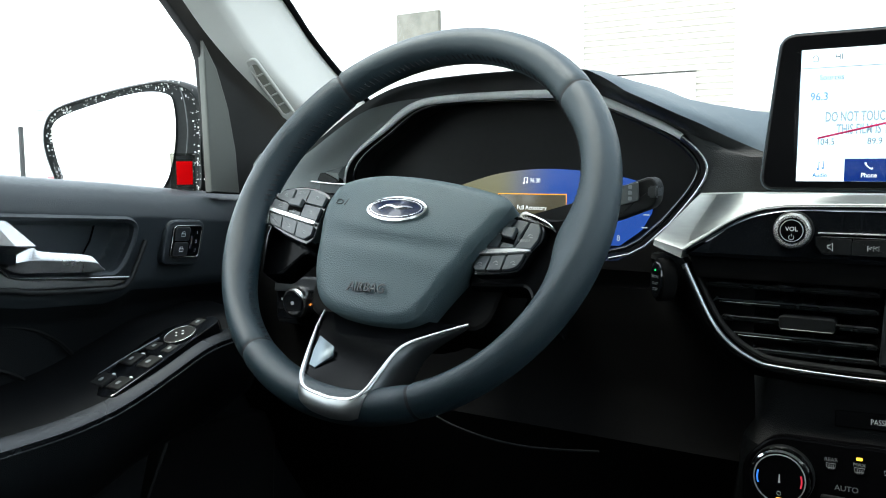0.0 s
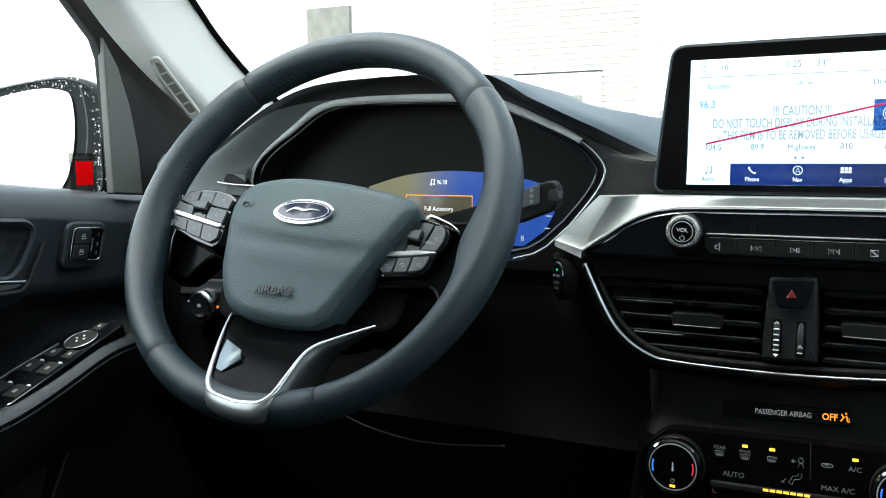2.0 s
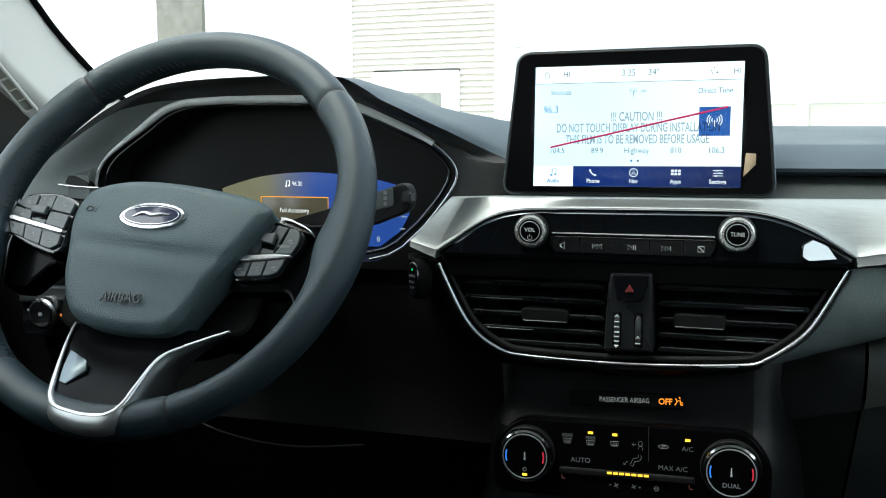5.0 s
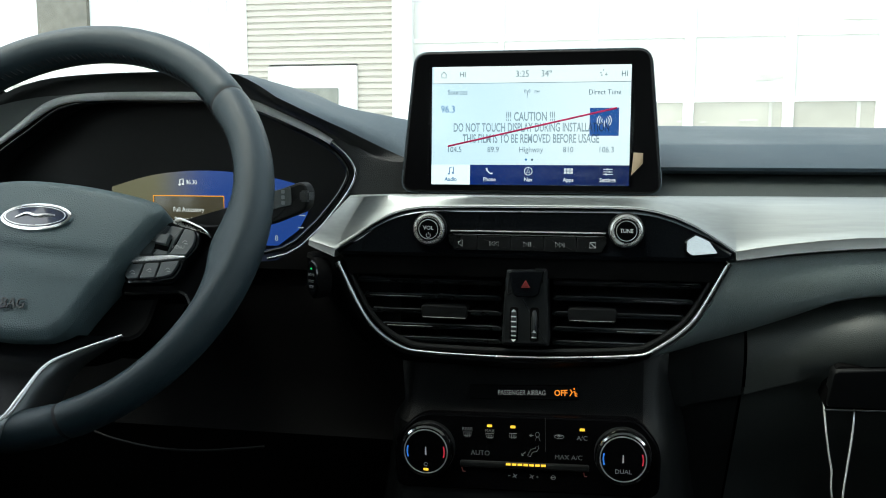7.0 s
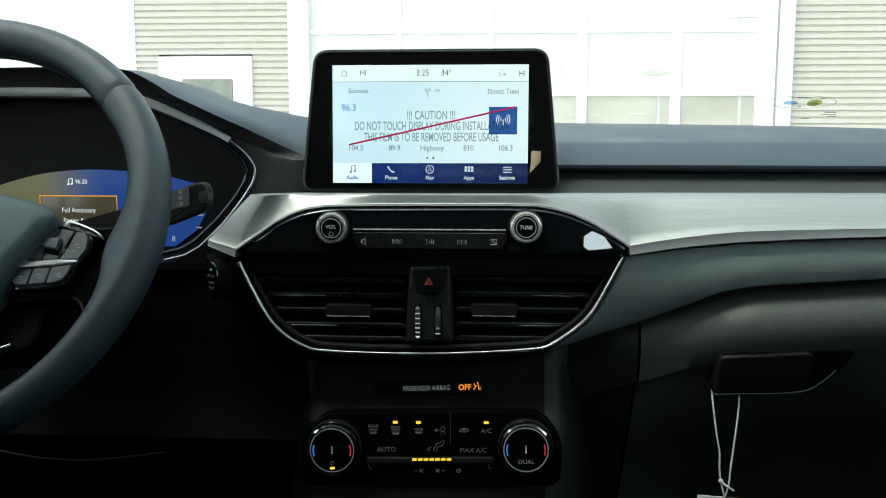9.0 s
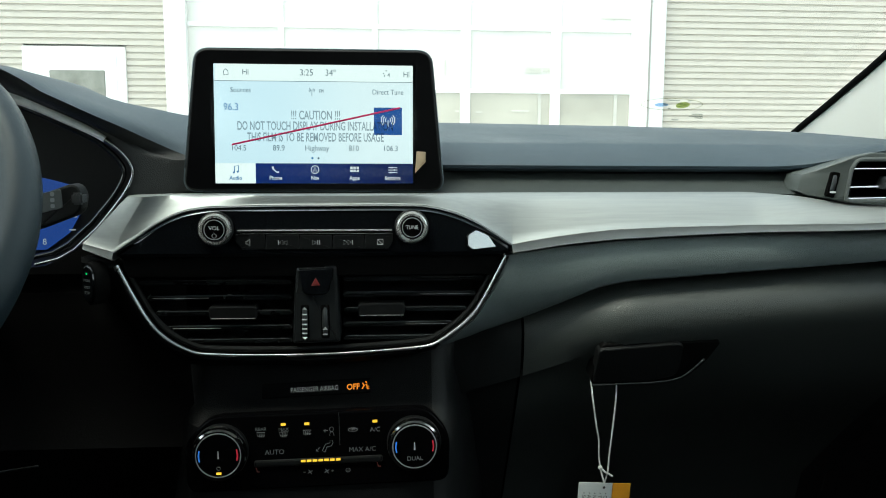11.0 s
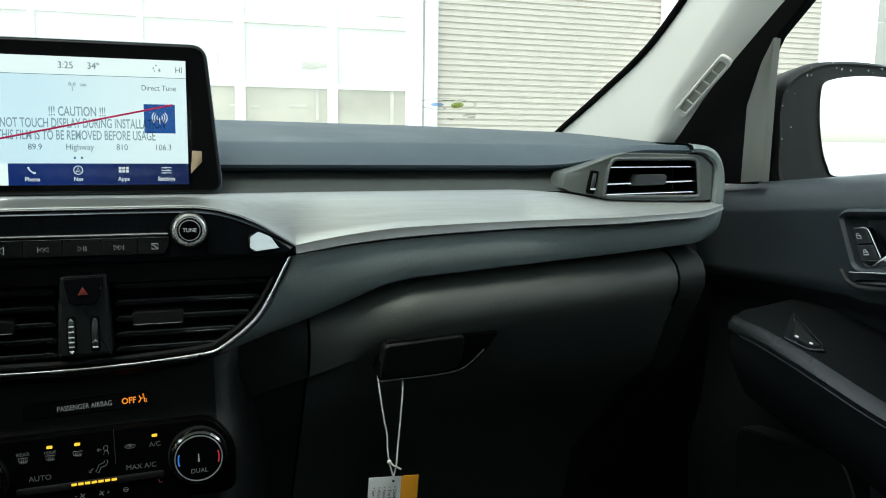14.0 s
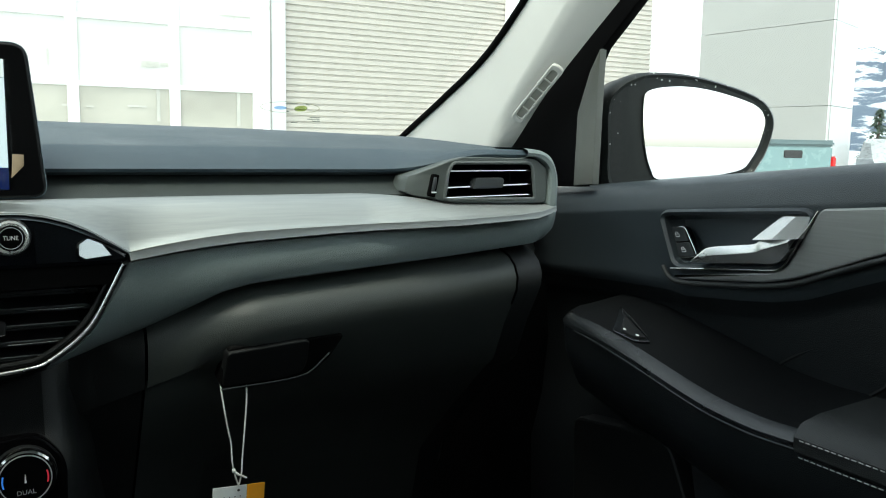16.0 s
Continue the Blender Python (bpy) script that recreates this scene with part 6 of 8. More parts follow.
# ---- doors ----
def inside(poly, u, v):
    hit = False
    for i in range(len(poly)):
        (x0, y0), (x1, y1) = poly[i - 1][:2], poly[i][:2]
        if (y0 > v) != (y1 > v) and u < (x1 - x0) * (v - y0) / (y1 - y0) + x0:
            hit = not hit
    return hit


def sink(poly, u, v, wall=0.007):
    """How far a recess has sunk at (u, v): 0 at its outline, 1 past its sloping wall."""
    if not inside(poly, u, v):
        return 0.0
    near = 1.0
    for i in range(len(poly)):
        a, b = Vector(poly[i - 1][:2]), Vector(poly[i][:2])
        d, q = b - a, Vector((u, v)) - a
        t = max(0.0, min(1.0, q.dot(d) / max(1e-12, d.dot(d))))
        near = min(near, (q - d * t).length)
    f = min(1.0, near / wall)
    return f * f * (3 - 2 * f)


def door_trim(side, sill, hollow, shoulder, arm_top, nose, x_in, name_label):
    """A door's inner trim. side is -1 for the driver's door, 1 for the other; sill and arm_top are height by y; hollow is the handle recess in (y, z)."""
    door = thing("door_panel", (side * 0.75, -0.35, 0.5), name_label, "door panel")
    rows = []
    for y in steps(0.16, -0.62, 196):
        s = lerp(sill, y)
        prof = [(0.80, s + 0.002), (0.775, s + 0.002), (0.757, s - 0.001), (0.742, s - 0.008), (0.734, s - 0.020), (0.7305, s - 0.032)]
        col = [(side * x, y, z) for x, z in prof]
        z1 = s - 0.034
        edge = lerp(shoulder, y) - 0.014
        for i in range(46):
            z = z1 - (z1 - edge) * i / 31 if i < 32 else edge - (edge - 0.955) * (i - 31) / 14
            x = 0.7300 + 0.004 * math.sin(math.pi * min(1, i / 36)) + 0.010 * (i / 45) ** 2
            under = max(0.0, min(1.0, (lerp(shoulder, y) - z) / 0.035))
            x += 0.020 * sink(hollow, y, z) + 0.016 * under * under * (3 - 2 * under)
            col.append((side * x, y, z))
        for x, z in ((0.760, 0.93), (0.764, 0.88), (0.756, 0.80), (0.740, 0.74), (0.745, 0.6), (0.76, 0.45)):
            col.append((side * x, y, z))
        rows.append(col)
    part("upper_pad", skin([c[:38] for c in rows]), DOORPAD, door, "grained soft upper pad")
    # below the shoulder the shade is painted with the darker DOORCARD
    part("lower_card", skin([c[37:] for c in rows]), DOORCARD, door, "lower door card, undercut shade put into its darker colour")
    # armrest
    rows = []
    n = 60
    for i, y in enumerate(steps(nose, -0.62, n)):
        zt = soft_lerp(arm_top, y, 0.02)
        k = min(1, (nose - y) / 0.05)
        k = math.sqrt(max(0.0, 1 - (1 - k) ** 2))
        xin = 0.74 - (0.74 - x_in) * k
        rows.append([(side * (0.76 + (xin - 0.76) * f), y, zt + dz * (0.3 + 0.7 * k)) for f, dz in ((0, 0.012), (0.35, 0.006), (0.74, 0.0), (0.88, -0.0012), (0.96, -0.004), (1.0, -0.009), (1.0, -0.013), (0.985, -0.0145), (0.985, -0.0175), (0.96, -0.045), (0.80, -0.085), (0.3, -0.13), (-0.05, -0.16))])
    arm = part("armrest", skin([r[:4] for r in rows]), ARMTOP, door, "black armrest top")
    part("soft_edge", skin([r[3:8] for r in rows]), ARMEDGE, arm, "soft rounded armrest edge")
    part("armrest_side", skin([r[7:] for r in rows]), DOORCARD, arm)
    # seam line under the soft edge
    return door, arm


L_SILL = [(-0.62, 1.145), (-0.267, 1.111), (-0.139, 1.100), (-0.009, 1.087), (0.16, 1.070)]
R_SILL = [(-0.62, 1.167), (-0.311, 1.137), (-0.14, 1.120), (0.077, 1.098), (0.16, 1.090)]
L_HOLLOW = rounded([(-0.340, 1.0760), (-0.1600, 1.0625), (-0.1520, 1.0560), (-0.1565, 1.0410), (-0.1700, 1.0180), (-0.1815, 1.0088), (-0.2830, 1.0187), (-0.3000, 1.0245), (-0.320, 1.044)], 0.006, 5)
R_HOLLOW = rounded([(-0.0900, 1.0720), (-0.0970, 1.0766), (-0.2700, 1.0914), (-0.2780, 1.0882), (-0.2601, 1.0629), (-0.2460, 1.0423), (-0.2366, 1.0378), (-0.1195, 1.0220), (-0.1105, 1.0261)], 0.006, 5)
L_ARM = [(-0.7, 0.893), (-0.40, 0.893), (-0.30, 0.8945), (-0.25, 0.901), (-0.207, 0.914), (-0.134, 0.9415), (-0.07, 0.947), (0.0, 0.947)]
R_ARM = [(-0.7, 0.925), (-0.40, 0.9215), (-0.30, 0.917), (-0.25, 0.9205), (-0.215, 0.927), (-0.14, 0.944), (-0.07, 0.957), (0.02, 0.962)]
L_SHOULDER = [(-0.46, 1.016), (-0.3057, 1.003), (-0.2727, 0.997), (-0.1853, 0.9895), (-0.165, 0.993), (-0.150, 1.000), (-0.10, 0.996), (0.16, 0.985)]
R_SHOULDER = [(-0.52, 1.095), (-0.43, 1.0825), (-0.3537, 1.0564), (-0.3087, 1.0390), (-0.2692, 1.0228), (-0.2315, 1.0138), (-0.19, 1.0085), (-0.1165, 1.001), (-0.09, 1.004), (0.0, 1.000), (0.16, 0.990)]
ldoor, larm = door_trim(-1, L_SILL, L_HOLLOW, L_SHOULDER, L_ARM, -0.015, 0.637, "driver's black door trim with chrome handle and window switches")
rdoor, rarm = door_trim(1, R_SILL, R_HOLLOW, R_SHOULDER, R_ARM, 0.010, 0.640, "passenger's black door trim with chrome handle and silver insert")


def door_frame(door, m, hollow, n0):
    loop = ccw([(p[0] if m is LDOOR else -p[0], p[1]) for p in hollow])
    big = shrink(loop, -0.0050)
    part("recess_frame", ring_plate(big, shrink(loop, 0.001), n0, 0.024, 0.003, m), DOORPAD, door, "raised frame round the handle recess")


door_frame(ldoor, LDOOR, L_HOLLOW, -0.7245)
door_frame(rdoor, RDOOR, R_HOLLOW, -0.7245)


def slab(door, m, name, pts, front, depth, bevel, material, r=0.003, label="", dome=0.0):
    """A slab on a door, its outline given in (y, z)."""
    return part(name, plate(rounded([(y if m is LDOOR else -y, z) for y, z in pts], r), front, depth, bevel, m, dome=dome), material, door, label)


# inner handles: a lower lever with a bright top, and the paddle behind it
def inner_handle(door, side, top, ridge, low, paddle, fold):
    """A pull lever of two facets with a bent chrome paddle at its end; outlines in (y, z)."""
    n = 20
    lines = [(curve([(y, z, 0) for y, z in top], n), 0.742), (curve([(y, z, 0) for y, z in top], n), 0.713), (curve([(y, z, 0) for y, z in ridge], n), 0.709), (curve([(y, z - 0.001, 0) for y, z in ridge], n), 0.7088), (curve([(y, z, 0) for y, z in low], n), 0.718), (curve([(y, z, 0) for y, z in low], n), 0.742)]
    bm = skin([[(side * x, p.x, p.y) for p in l] for l, x in lines])
    part("handle_lever", bm, HANDLE, door, "satin chrome pull lever", smooth=30)
    (a, b, c, d), (f0, f1) = paddle, fold
    bm = bmesh.new()
    front = [bm.verts.new((side * x, y, z)) for (y, z), x in ((a, 0.712), (b, 0.725), (f0, 0.720), (f1, 0.706), (c, 0.730), (d, 0.717))]
    back = [bm.verts.new((side * 0.742, v.co.y, v.co.z)) for v in front]
    va, vb, v0, v1, vc, vd = front
    bm.faces.new((va, vb, v0, v1))
    bm.faces.new((v1, v0, vc, vd))
    order = (0, 1, 2, 4, 5, 3)
    for i in range(6):
        p, q = order[i], order[(i + 1) % 6]
        bm.faces.new((front[p], front[q], back[q], back[p]))
    bmesh.ops.bevel(bm, geom=[e for e in bm.edges if e.calc_face_angle(0) > 0.3], offset=0.0007, segments=2, affect='EDGES')
    part("handle_paddle", bm, HANDLE, door, "bright chrome paddle", smooth=25)


inner_handle(rdoor, 1, [(-0.1575, 1.0395), (-0.1730, 1.0490), (-0.2256, 1.0579), (-0.2351, 1.0628), (-0.2695, 1.0676)], [(-0.1512, 1.0321), (-0.1661, 1.0400), (-0.2261, 1.0508), (-0.2403, 1.0558), (-0.2684, 1.0659)], [(-0.1490, 1.0301), (-0.1630, 1.0313), (-0.2270, 1.0394), (-0.2503, 1.0430), (-0.2641, 1.0586)],
             [(-0.2252, 1.0622), (-0.2481, 1.0866), (-0.2820, 1.0894), (-0.2725, 1.0679)], ((-0.2666, 1.0881), (-0.2523, 1.0657)))
inner_handle(ldoor, -1, [(-0.2052, 1.0181), (-0.2126, 1.0258), (-0.2219, 1.0325), (-0.2697, 1.0402), (-0.2791, 1.0448), (-0.2949, 1.0394)], [(-0.2046, 1.0163), (-0.2090, 1.0197), (-0.2190, 1.0259), (-0.2730, 1.0330), (-0.2842, 1.0341), (-0.2980, 1.0333)], [(-0.2061, 1.0136), (-0.2132, 1.0138), (-0.2259, 1.0152), (-0.2622, 1.0188), (-0.2905, 1.0214), (-0.3037, 1.0276)],
             [(-0.2757, 1.0461), (-0.2958, 1.0709), (-0.3300, 1.0730), (-0.3250, 1.0520)], ((-0.3120, 1.0720), (-0.2990, 1.0482)))
part("recess_split", tube([(-0.7490, -0.1870, 1.0600), (-0.7490, -0.1930, 1.0430), (-0.7490, -0.2020, 1.0300)], 0.0010, sides=6), SEAM, ldoor)
# silver inserts
slab(rdoor, RDOOR, "insert", [(-0.2884, 1.0968), (-0.50, 1.118), (-0.50, 1.098), (-0.43, 1.0895), (-0.3534, 1.0638), (-0.3086, 1.0456), (-0.2629, 1.0285), (-0.2314, 1.0204), (-0.1828, 1.0146), (-0.1205, 1.0076), (-0.1119, 1.0100), (-0.2404, 1.0318), (-0.2558, 1.0388)], -0.7255, 0.02, 0.002, DARKSILVER, 0.006, "brushed dark silver insert")
part("insert_line", tube([(0.7238, p.x, p.y) for p in curve([(-0.1085, 1.0178), (-0.17, 1.0255), (-0.2380, 1.0335), (-0.2500, 1.0370), (-0.2570, 1.0440), (-0.2720, 1.0700), (-0.2873, 1.0950)], 40)], 0.0009, sides=6), SATIN, rdoor)
part("insert_shoulder", tube([(0.7270, p.x, p.y) for p in curve([(-0.094, 1.0180), (-0.1165, 1.0040), (-0.19, 1.0115), (-0.2315, 1.0168), (-0.2692, 1.0258), (-0.3087, 1.0420), (-0.3537, 1.0594), (-0.43, 1.0855), (-0.52, 1.098)], 50)], 0.0030, sides=10), SOFT, rdoor)
slab(ldoor, LDOOR, "insert", [(-0.46, 1.0640), (-0.340, 1.0500), (-0.3080, 1.0270), (-0.2980, 1.0180), (-0.2861, 1.0140), (-0.1653, 1.0015), (-0.1700, 0.9985), (-0.1853, 0.9955), (-0.2727, 1.0030), (-0.3057, 1.0085), (-0.46, 1.022)], -0.7255, 0.02, 0.0015, DARKSILVER, 0.004, "brushed dark silver insert")
part("insert_line", tube([(-0.7238, p.x, p.y) for p in curve([(-0.340, 1.0560), (-0.3120, 1.0340), (-0.2985, 1.0200), (-0.2861, 1.0158), (-0.22, 1.0085), (-0.1653, 1.0033)], 40)], 0.0008, sides=6), DULLCHROME, ldoor)
part("insert_shoulder", tube([(-0.7270, p.x, p.y) for p in curve([(-0.1400, 1.0400), (-0.1530, 1.0146), (-0.1650, 0.9965), (-0.1853, 0.9925), (-0.2727, 1.0000), (-0.3057, 1.0060), (-0.46, 1.0190)], 50)], 0.0030, sides=10), SOFT, ldoor)
# lock switches
def lock_switch(door, m, c, w, h, memory):
    y, z = c
    u = y if m is LDOOR else -y
    mm = m @ Matrix.Translation((u, z, -0.7285 if m is LDOOR else -0.742))
    mm = mm @ (Matrix(((1, 0.20, 0, 0), (-0.07, 0.80, 0, 0), (0, 0, 1, 0), (0, 0, 0, 1))) if memory else Matrix(((1, -0.5, 0, 0), (0.15, 0.74, 0, 0), (0, 0, 1, 0), (0, 0, 0, 1))))
    if memory:
        part("switch_bezel", plate(rect(-w * 0.70, -h * 0.76, w * 0.68, h * 0.70, 0.014), 0.002, 0.01, 0.0030, mm), DOORPAD, door)
    s = part("lock_switch", plate(rect(-w / 2, -h / 2, w / 2, h / 2, 0.006), 0.005, 0.008, 0.001, mm), GLOSS, door, "door lock buttons in a chrome ring")
    ring = rect(-w / 2, -h / 2, w / 2, h / 2, 0.006)
    part("ring", tube([mm @ Vector((p.x, p.y, 0.005)) for p in ring], 0.0007, closed=True, sides=8), SATIN, s)
    x1 = w / 2 - 0.0025 if not memory else w * 0.06
    for v in (0.0105, -0.0105):
        part("button", plate(rect(-w / 2 + 0.0025, v - 0.0095, x1, v + 0.0095, 0.0025), 0.0065, 0.003, 0.0008, mm), BUTTON, s)
        cx = (-w / 2 + 0.0025 + x1) / 2
        lk = tube([mm @ Vector((cx + a, v + b, 0.0070)) for a, b in ((-0.0026, -0.003), (0.0026, -0.003), (0.0026, 0.0005), (-0.0026, 0.0005))], 0.0005, closed=True, sides=4)
        tube([mm @ Vector((cx + a, v + b, 0.0070)) for a, b in ((-0.0018, 0.0005), (-0.0018, 0.003), (0.0014, 0.0035), (0.0018, 0.0005 if v < 0 else 0.002))], 0.0004, sides=4, bm=lk)
        part("lock_symbol", lk, MARK, s)
    if memory:
        part("bar", tube([mm @ Vector((w * 0.12, -0.010, 0.0072)), mm @ Vector((w * 0.12, 0.008, 0.0072))], 0.0012, sides=6), SATIN, s)
        for i, v in enumerate((0.0125, 0.0, -0.0125)):
            lettering(str(i + 1), 0.0062, w * 0.32, v, 0.0062, mm, DIMMARK, s, "figure")


lock_switch(ldoor, LDOOR, (-0.0868, 1.0348), 0.040, 0.044, True)
lock_switch(rdoor, RDOOR, (-0.1105, 1.0465), 0.028, 0.042, False)
# driver's window switches on the sloping armrest
AM = frame_of((-0.680, -0.185, 0.9215), (0.0, 0.93, 0.357), (-1, 0.0, 0.0))
AM.translation += AM.to_3x3() @ Vector((0, 0, 0.0035))
panel = part("switch_panel", plate(rounded([(-0.0760, 0.0270), (-0.0075, 0.0310), (0.0546, 0.0220), (0.0774, 0.0050), (0.0883, -0.0157), (0.0830, -0.0330), (0.0, -0.0330), (-0.0656, -0.0310)], 0.008, 5), 0.0012, 0.02, 0.0016, AM), GLOSS, larm, "glossy window switch panel")
for u in (-0.045, -0.0065):
    for v in (0.0075, -0.0190):
        part("window_switch", plate(rect(u - 0.010, v - 0.0100, u + 0.010, v + 0.0095, 0.002), 0.0030, 0.006, 0.0014, AM), HARD, panel)
        part("window_symbol", plate(rect(u - 0.0035, v - 0.002, u + 0.0015, v + 0.002, 0.0006), 0.0034, 0.0006, 0.0001, AM), DIMMARK, panel)
        part("switch_tip", plate(rect(u + 0.0085, v - 0.0085, u + 0.0105, v - 0.0045, 0.0006), 0.0036, 0.002, 0.0004, AM), RIMPAINT, panel)
for u, v in ((0.020, 0.004), (0.020, -0.020), (0.072, -0.008)):
    part("mirror_key", plate(rect(u - 0.007, v - 0.007, u + 0.007, v + 0.007, 0.002), 0.0020, 0.004, 0.0008, AM), HARD, panel)
    part("key_mark", plate(rect(u - 0.0022, v - 0.0018, u + 0.0022, v + 0.0018, 0.0006), 0.0024, 0.0006, 0.0001, AM), DIMMARK, panel)
part("mirror_joystick", plate(disc(0.0440, -0.0105, 0.0165, 0.0165), 0.0042, 0.006, 0.002, AM), HARD, panel)
part("joystick_ring", tube([AM @ Vector((0.0440 + 0.0168 * math.cos(a), -0.0105 + 0.0168 * math.sin(a), 0.0030)) for a in steps(0, 2 * math.pi * 31 / 32, 32)], 0.0007, closed=True, sides=6), SATIN, panel)
for du, dv in ((0.005, 0), (-0.005, 0), (0, 0.005), (0, -0.005)):
    part("arrow_mark", plate(disc(0.0440 + du, -0.0105 + dv, 0.0013, n=8), 0.0046, 0.0006, 0.0001, AM), MARK, panel)
part("panel_edge_line", tube([AM @ Vector(q) for q in [(-0.0560, 0.0215, 0.0020), (-0.0148, 0.0204, 0.0020), (0.034, 0.0118, 0.0020)]], 0.0006, sides=5), DIMMARK, panel)
# armrest well behind the switches, and door card curves
AR = frame_of((0.685, -0.09, 0.9568), (0.0, -0.983, -0.183), (1, 0, 0.16))
rp = part("switch_panel", plate(rounded([(-0.036, 0.018), (0.050, -0.013), (0.040, -0.027), (0.008, -0.030)], 0.004, 4), 0.0020, 0.012, 0.001, AR), GLOSS, rarm, "glossy window switch panel")
part("window_switch", plate(rounded([(-0.012, 0.004), (0.042, -0.013), (0.036, -0.022), (0.014, -0.024)], 0.002), 0.0040, 0.006, 0.0012, AR), HARD, rp)
for u, v in ((0.017, -0.021), (0.035, -0.019)):
    part("switch_tip", plate(disc(u, v, 0.0024, 0.0014, n=10), 0.0052, 0.001, 0.0002, AR), RIMPAINT, rp)
for q in ([(-0.028, 0.014, 0.0024), (-0.004, 0.007, 0.0024), (0.043, -0.012, 0.0044)], [(-0.028, 0.014, 0.0024), (-0.012, 0.002, 0.0024), (0.015, -0.020, 0.0044)]):
    part("switch_line", tube([AR @ Vector(p) for p in q], 0.0005, sides=5), SATIN, rp)
for door, arm, sd, top, xin, y0 in ((ldoor, larm, -1, L_ARM, 0.6375, -0.02), (rdoor, rarm, 1, R_ARM, 0.6405, -0.01)):
    part("edge_seam", tube([(sd * (xin - 0.0015 + (0.04 * max(0, (0.035 - (y0 - y)) / 0.035)) ** 1.0), y, soft_lerp(top, y, 0.02) - 0.0140) for y in steps(y0, -0.6, 40)], 0.0007, sides=5), BUTTON, arm)
part("elbow_pad", skin([[(0.74, y, 0.936), (0.70, y, 0.934), (0.665, y, 0.932), (0.642, y, 0.927), (0.634, y, 0.917), (0.635, y, 0.905), (0.65, y, 0.895)] for y in steps(-0.345, -0.62, 14)]), SOFT, rarm, "padded black elbow rest")
bm = bmesh.new()
for y in steps(-0.352, -0.60, 44):
    for z in (0.916, 0.902):
        tube([(0.6325, y, z), (0.6325, y - 0.0036, z)], 0.0006, sides=4, bm=bm)
part("stitching", bm, WHITE_STITCH, rarm, "pale double stitching", kind="stuff")
for pts in (((-0.129, 0.943), (-0.148, 0.9535), (-0.170, 0.969), (-0.205, 0.983), (-0.238, 0.991), (-0.287, 0.998), (-0.350, 1.0075), (-0.52, 1.02)), ((-0.193, 0.909), (-0.217, 0.9235), (-0.242, 0.943), (-0.272, 0.961), (-0.301, 0.972), (-0.352, 0.982), (-0.52, 0.99)), ((-0.30, 0.910), (-0.322, 0.924), (-0.342, 0.940), (-0.355, 0.949), (-0.45, 0.975))):
    part("card_seam", tube([(0.7560 + 0.002 * (0.99 - z) / 0.04, y, z) for y, z in [tuple(q[:2]) for q in curve(pts, 24)]], 0.0022, sides=6), HARD, rdoor)
for pts in (((-0.215, 0.925), (-0.235, 0.945), (-0.27, 0.962), (-0.32, 0.967), (-0.45, 0.965)), ((-0.262, 0.903), (-0.29, 0.922), (-0.36, 0.945))):
    part("card_seam", tube([(-0.7560, y, z) for y, z in [tuple(q[:2]) for q in curve(pts, 20)]], 0.0022, sides=6), HARD, ldoor)
for sd, dr in ((-1, ldoor), (1, rdoor)):
    part("speaker_grille", plate(rounded([(-0.09 if sd < 0 else 0.09, 0.82), (-0.115 if sd < 0 else 0.115, 0.815), (-0.16 if sd < 0 else 0.16, 0.73), (-0.16 if sd < 0 else 0.16, 0.62), (0.05 if sd < 0 else -0.05, 0.62), (0.06 if sd < 0 else -0.06, 0.80)], 0.02), -0.732, 0.03, 0.004, LDOOR if sd < 0 else RDOOR), HARD, dr)

# ---- pillars, window frames and glass ----
def pillar(name, inner_e, mid_e, outer_e, label):
    a, b, c = curve(inner_e, 40), curve(mid_e, 40), curve(outer_e, 40)
    bm = skin([[p + Vector((0, 0.015, 0)) for p in a], a] + [[p.lerp(q, f) + (p - q).cross(Vector((0, 0, 1))).normalized() * 0 for p, q in zip(a, b)] for f in (0.35, 0.7, 0.9)] + [b] + [[p.lerp(q, f) for p, q in zip(b, c)] for f in (0.3, 0.7)] + [c])
    ob = part(name, bm, PILLAR, None, smooth=85)
    tagged(ob, label, "pillar", kind="structure")
    return ob


R_IN = [(0.664, 0.4693, 1.13), (0.665, 0.4073, 1.1604), (0.667, 0.2929, 1.21), (0.669, 0.1807, 1.2632), (0.67, 0.0931, 1.3257), (0.668, 0.0263, 1.3764), (0.6, -0.22, 1.43), (0.555, -0.37, 1.51)]
R_MID = [(0.676, 0.225, 1.09), (0.672, 0.1742, 1.1398), (0.67, 0.1514, 1.1828), (0.669, 0.0818, 1.2501), (0.667, 0.0131, 1.3147), (0.664, -0.039, 1.3608), (0.63, -0.23, 1.43), (0.585, -0.39, 1.515)]
R_OUT = [(0.7, 0.24, 1.09), (0.696, 0.1616, 1.1478), (0.694, 0.0892, 1.2119), (0.693, 0.0099, 1.2708), (0.692, -0.045, 1.3092), (0.688, -0.1007, 1.3468), (0.668, -0.25, 1.43), (0.63, -0.42, 1.52)]
L_IN = [(-0.73, 0.4794, 1.1096), (-0.732, 0.3686, 1.1565), (-0.733, 0.2795, 1.2018), (-0.731, 0.1983, 1.2424), (-0.727, 0.1273, 1.288), (-0.722, 0.0737, 1.33), (-0.665, -0.14, 1.445), (-0.62, -0.29, 1.53)]
L_MID = [(-0.708, 0.19, 1.10), (-0.704, 0.140, 1.153), (-0.700, 0.094, 1.192), (-0.700, 0.022, 1.245), (-0.699, -0.046, 1.309), (-0.66, -0.20, 1.43), (-0.62, -0.34, 1.53)]
L_OUT = [(-0.728, 0.17, 1.10), (-0.724, 0.125, 1.140), (-0.720, 0.078, 1.181), (-0.720, -0.0128, 1.2421), (-0.719, -0.0846, 1.305), (-0.69, -0.22, 1.43), (-0.66, -0.38, 1.53)]
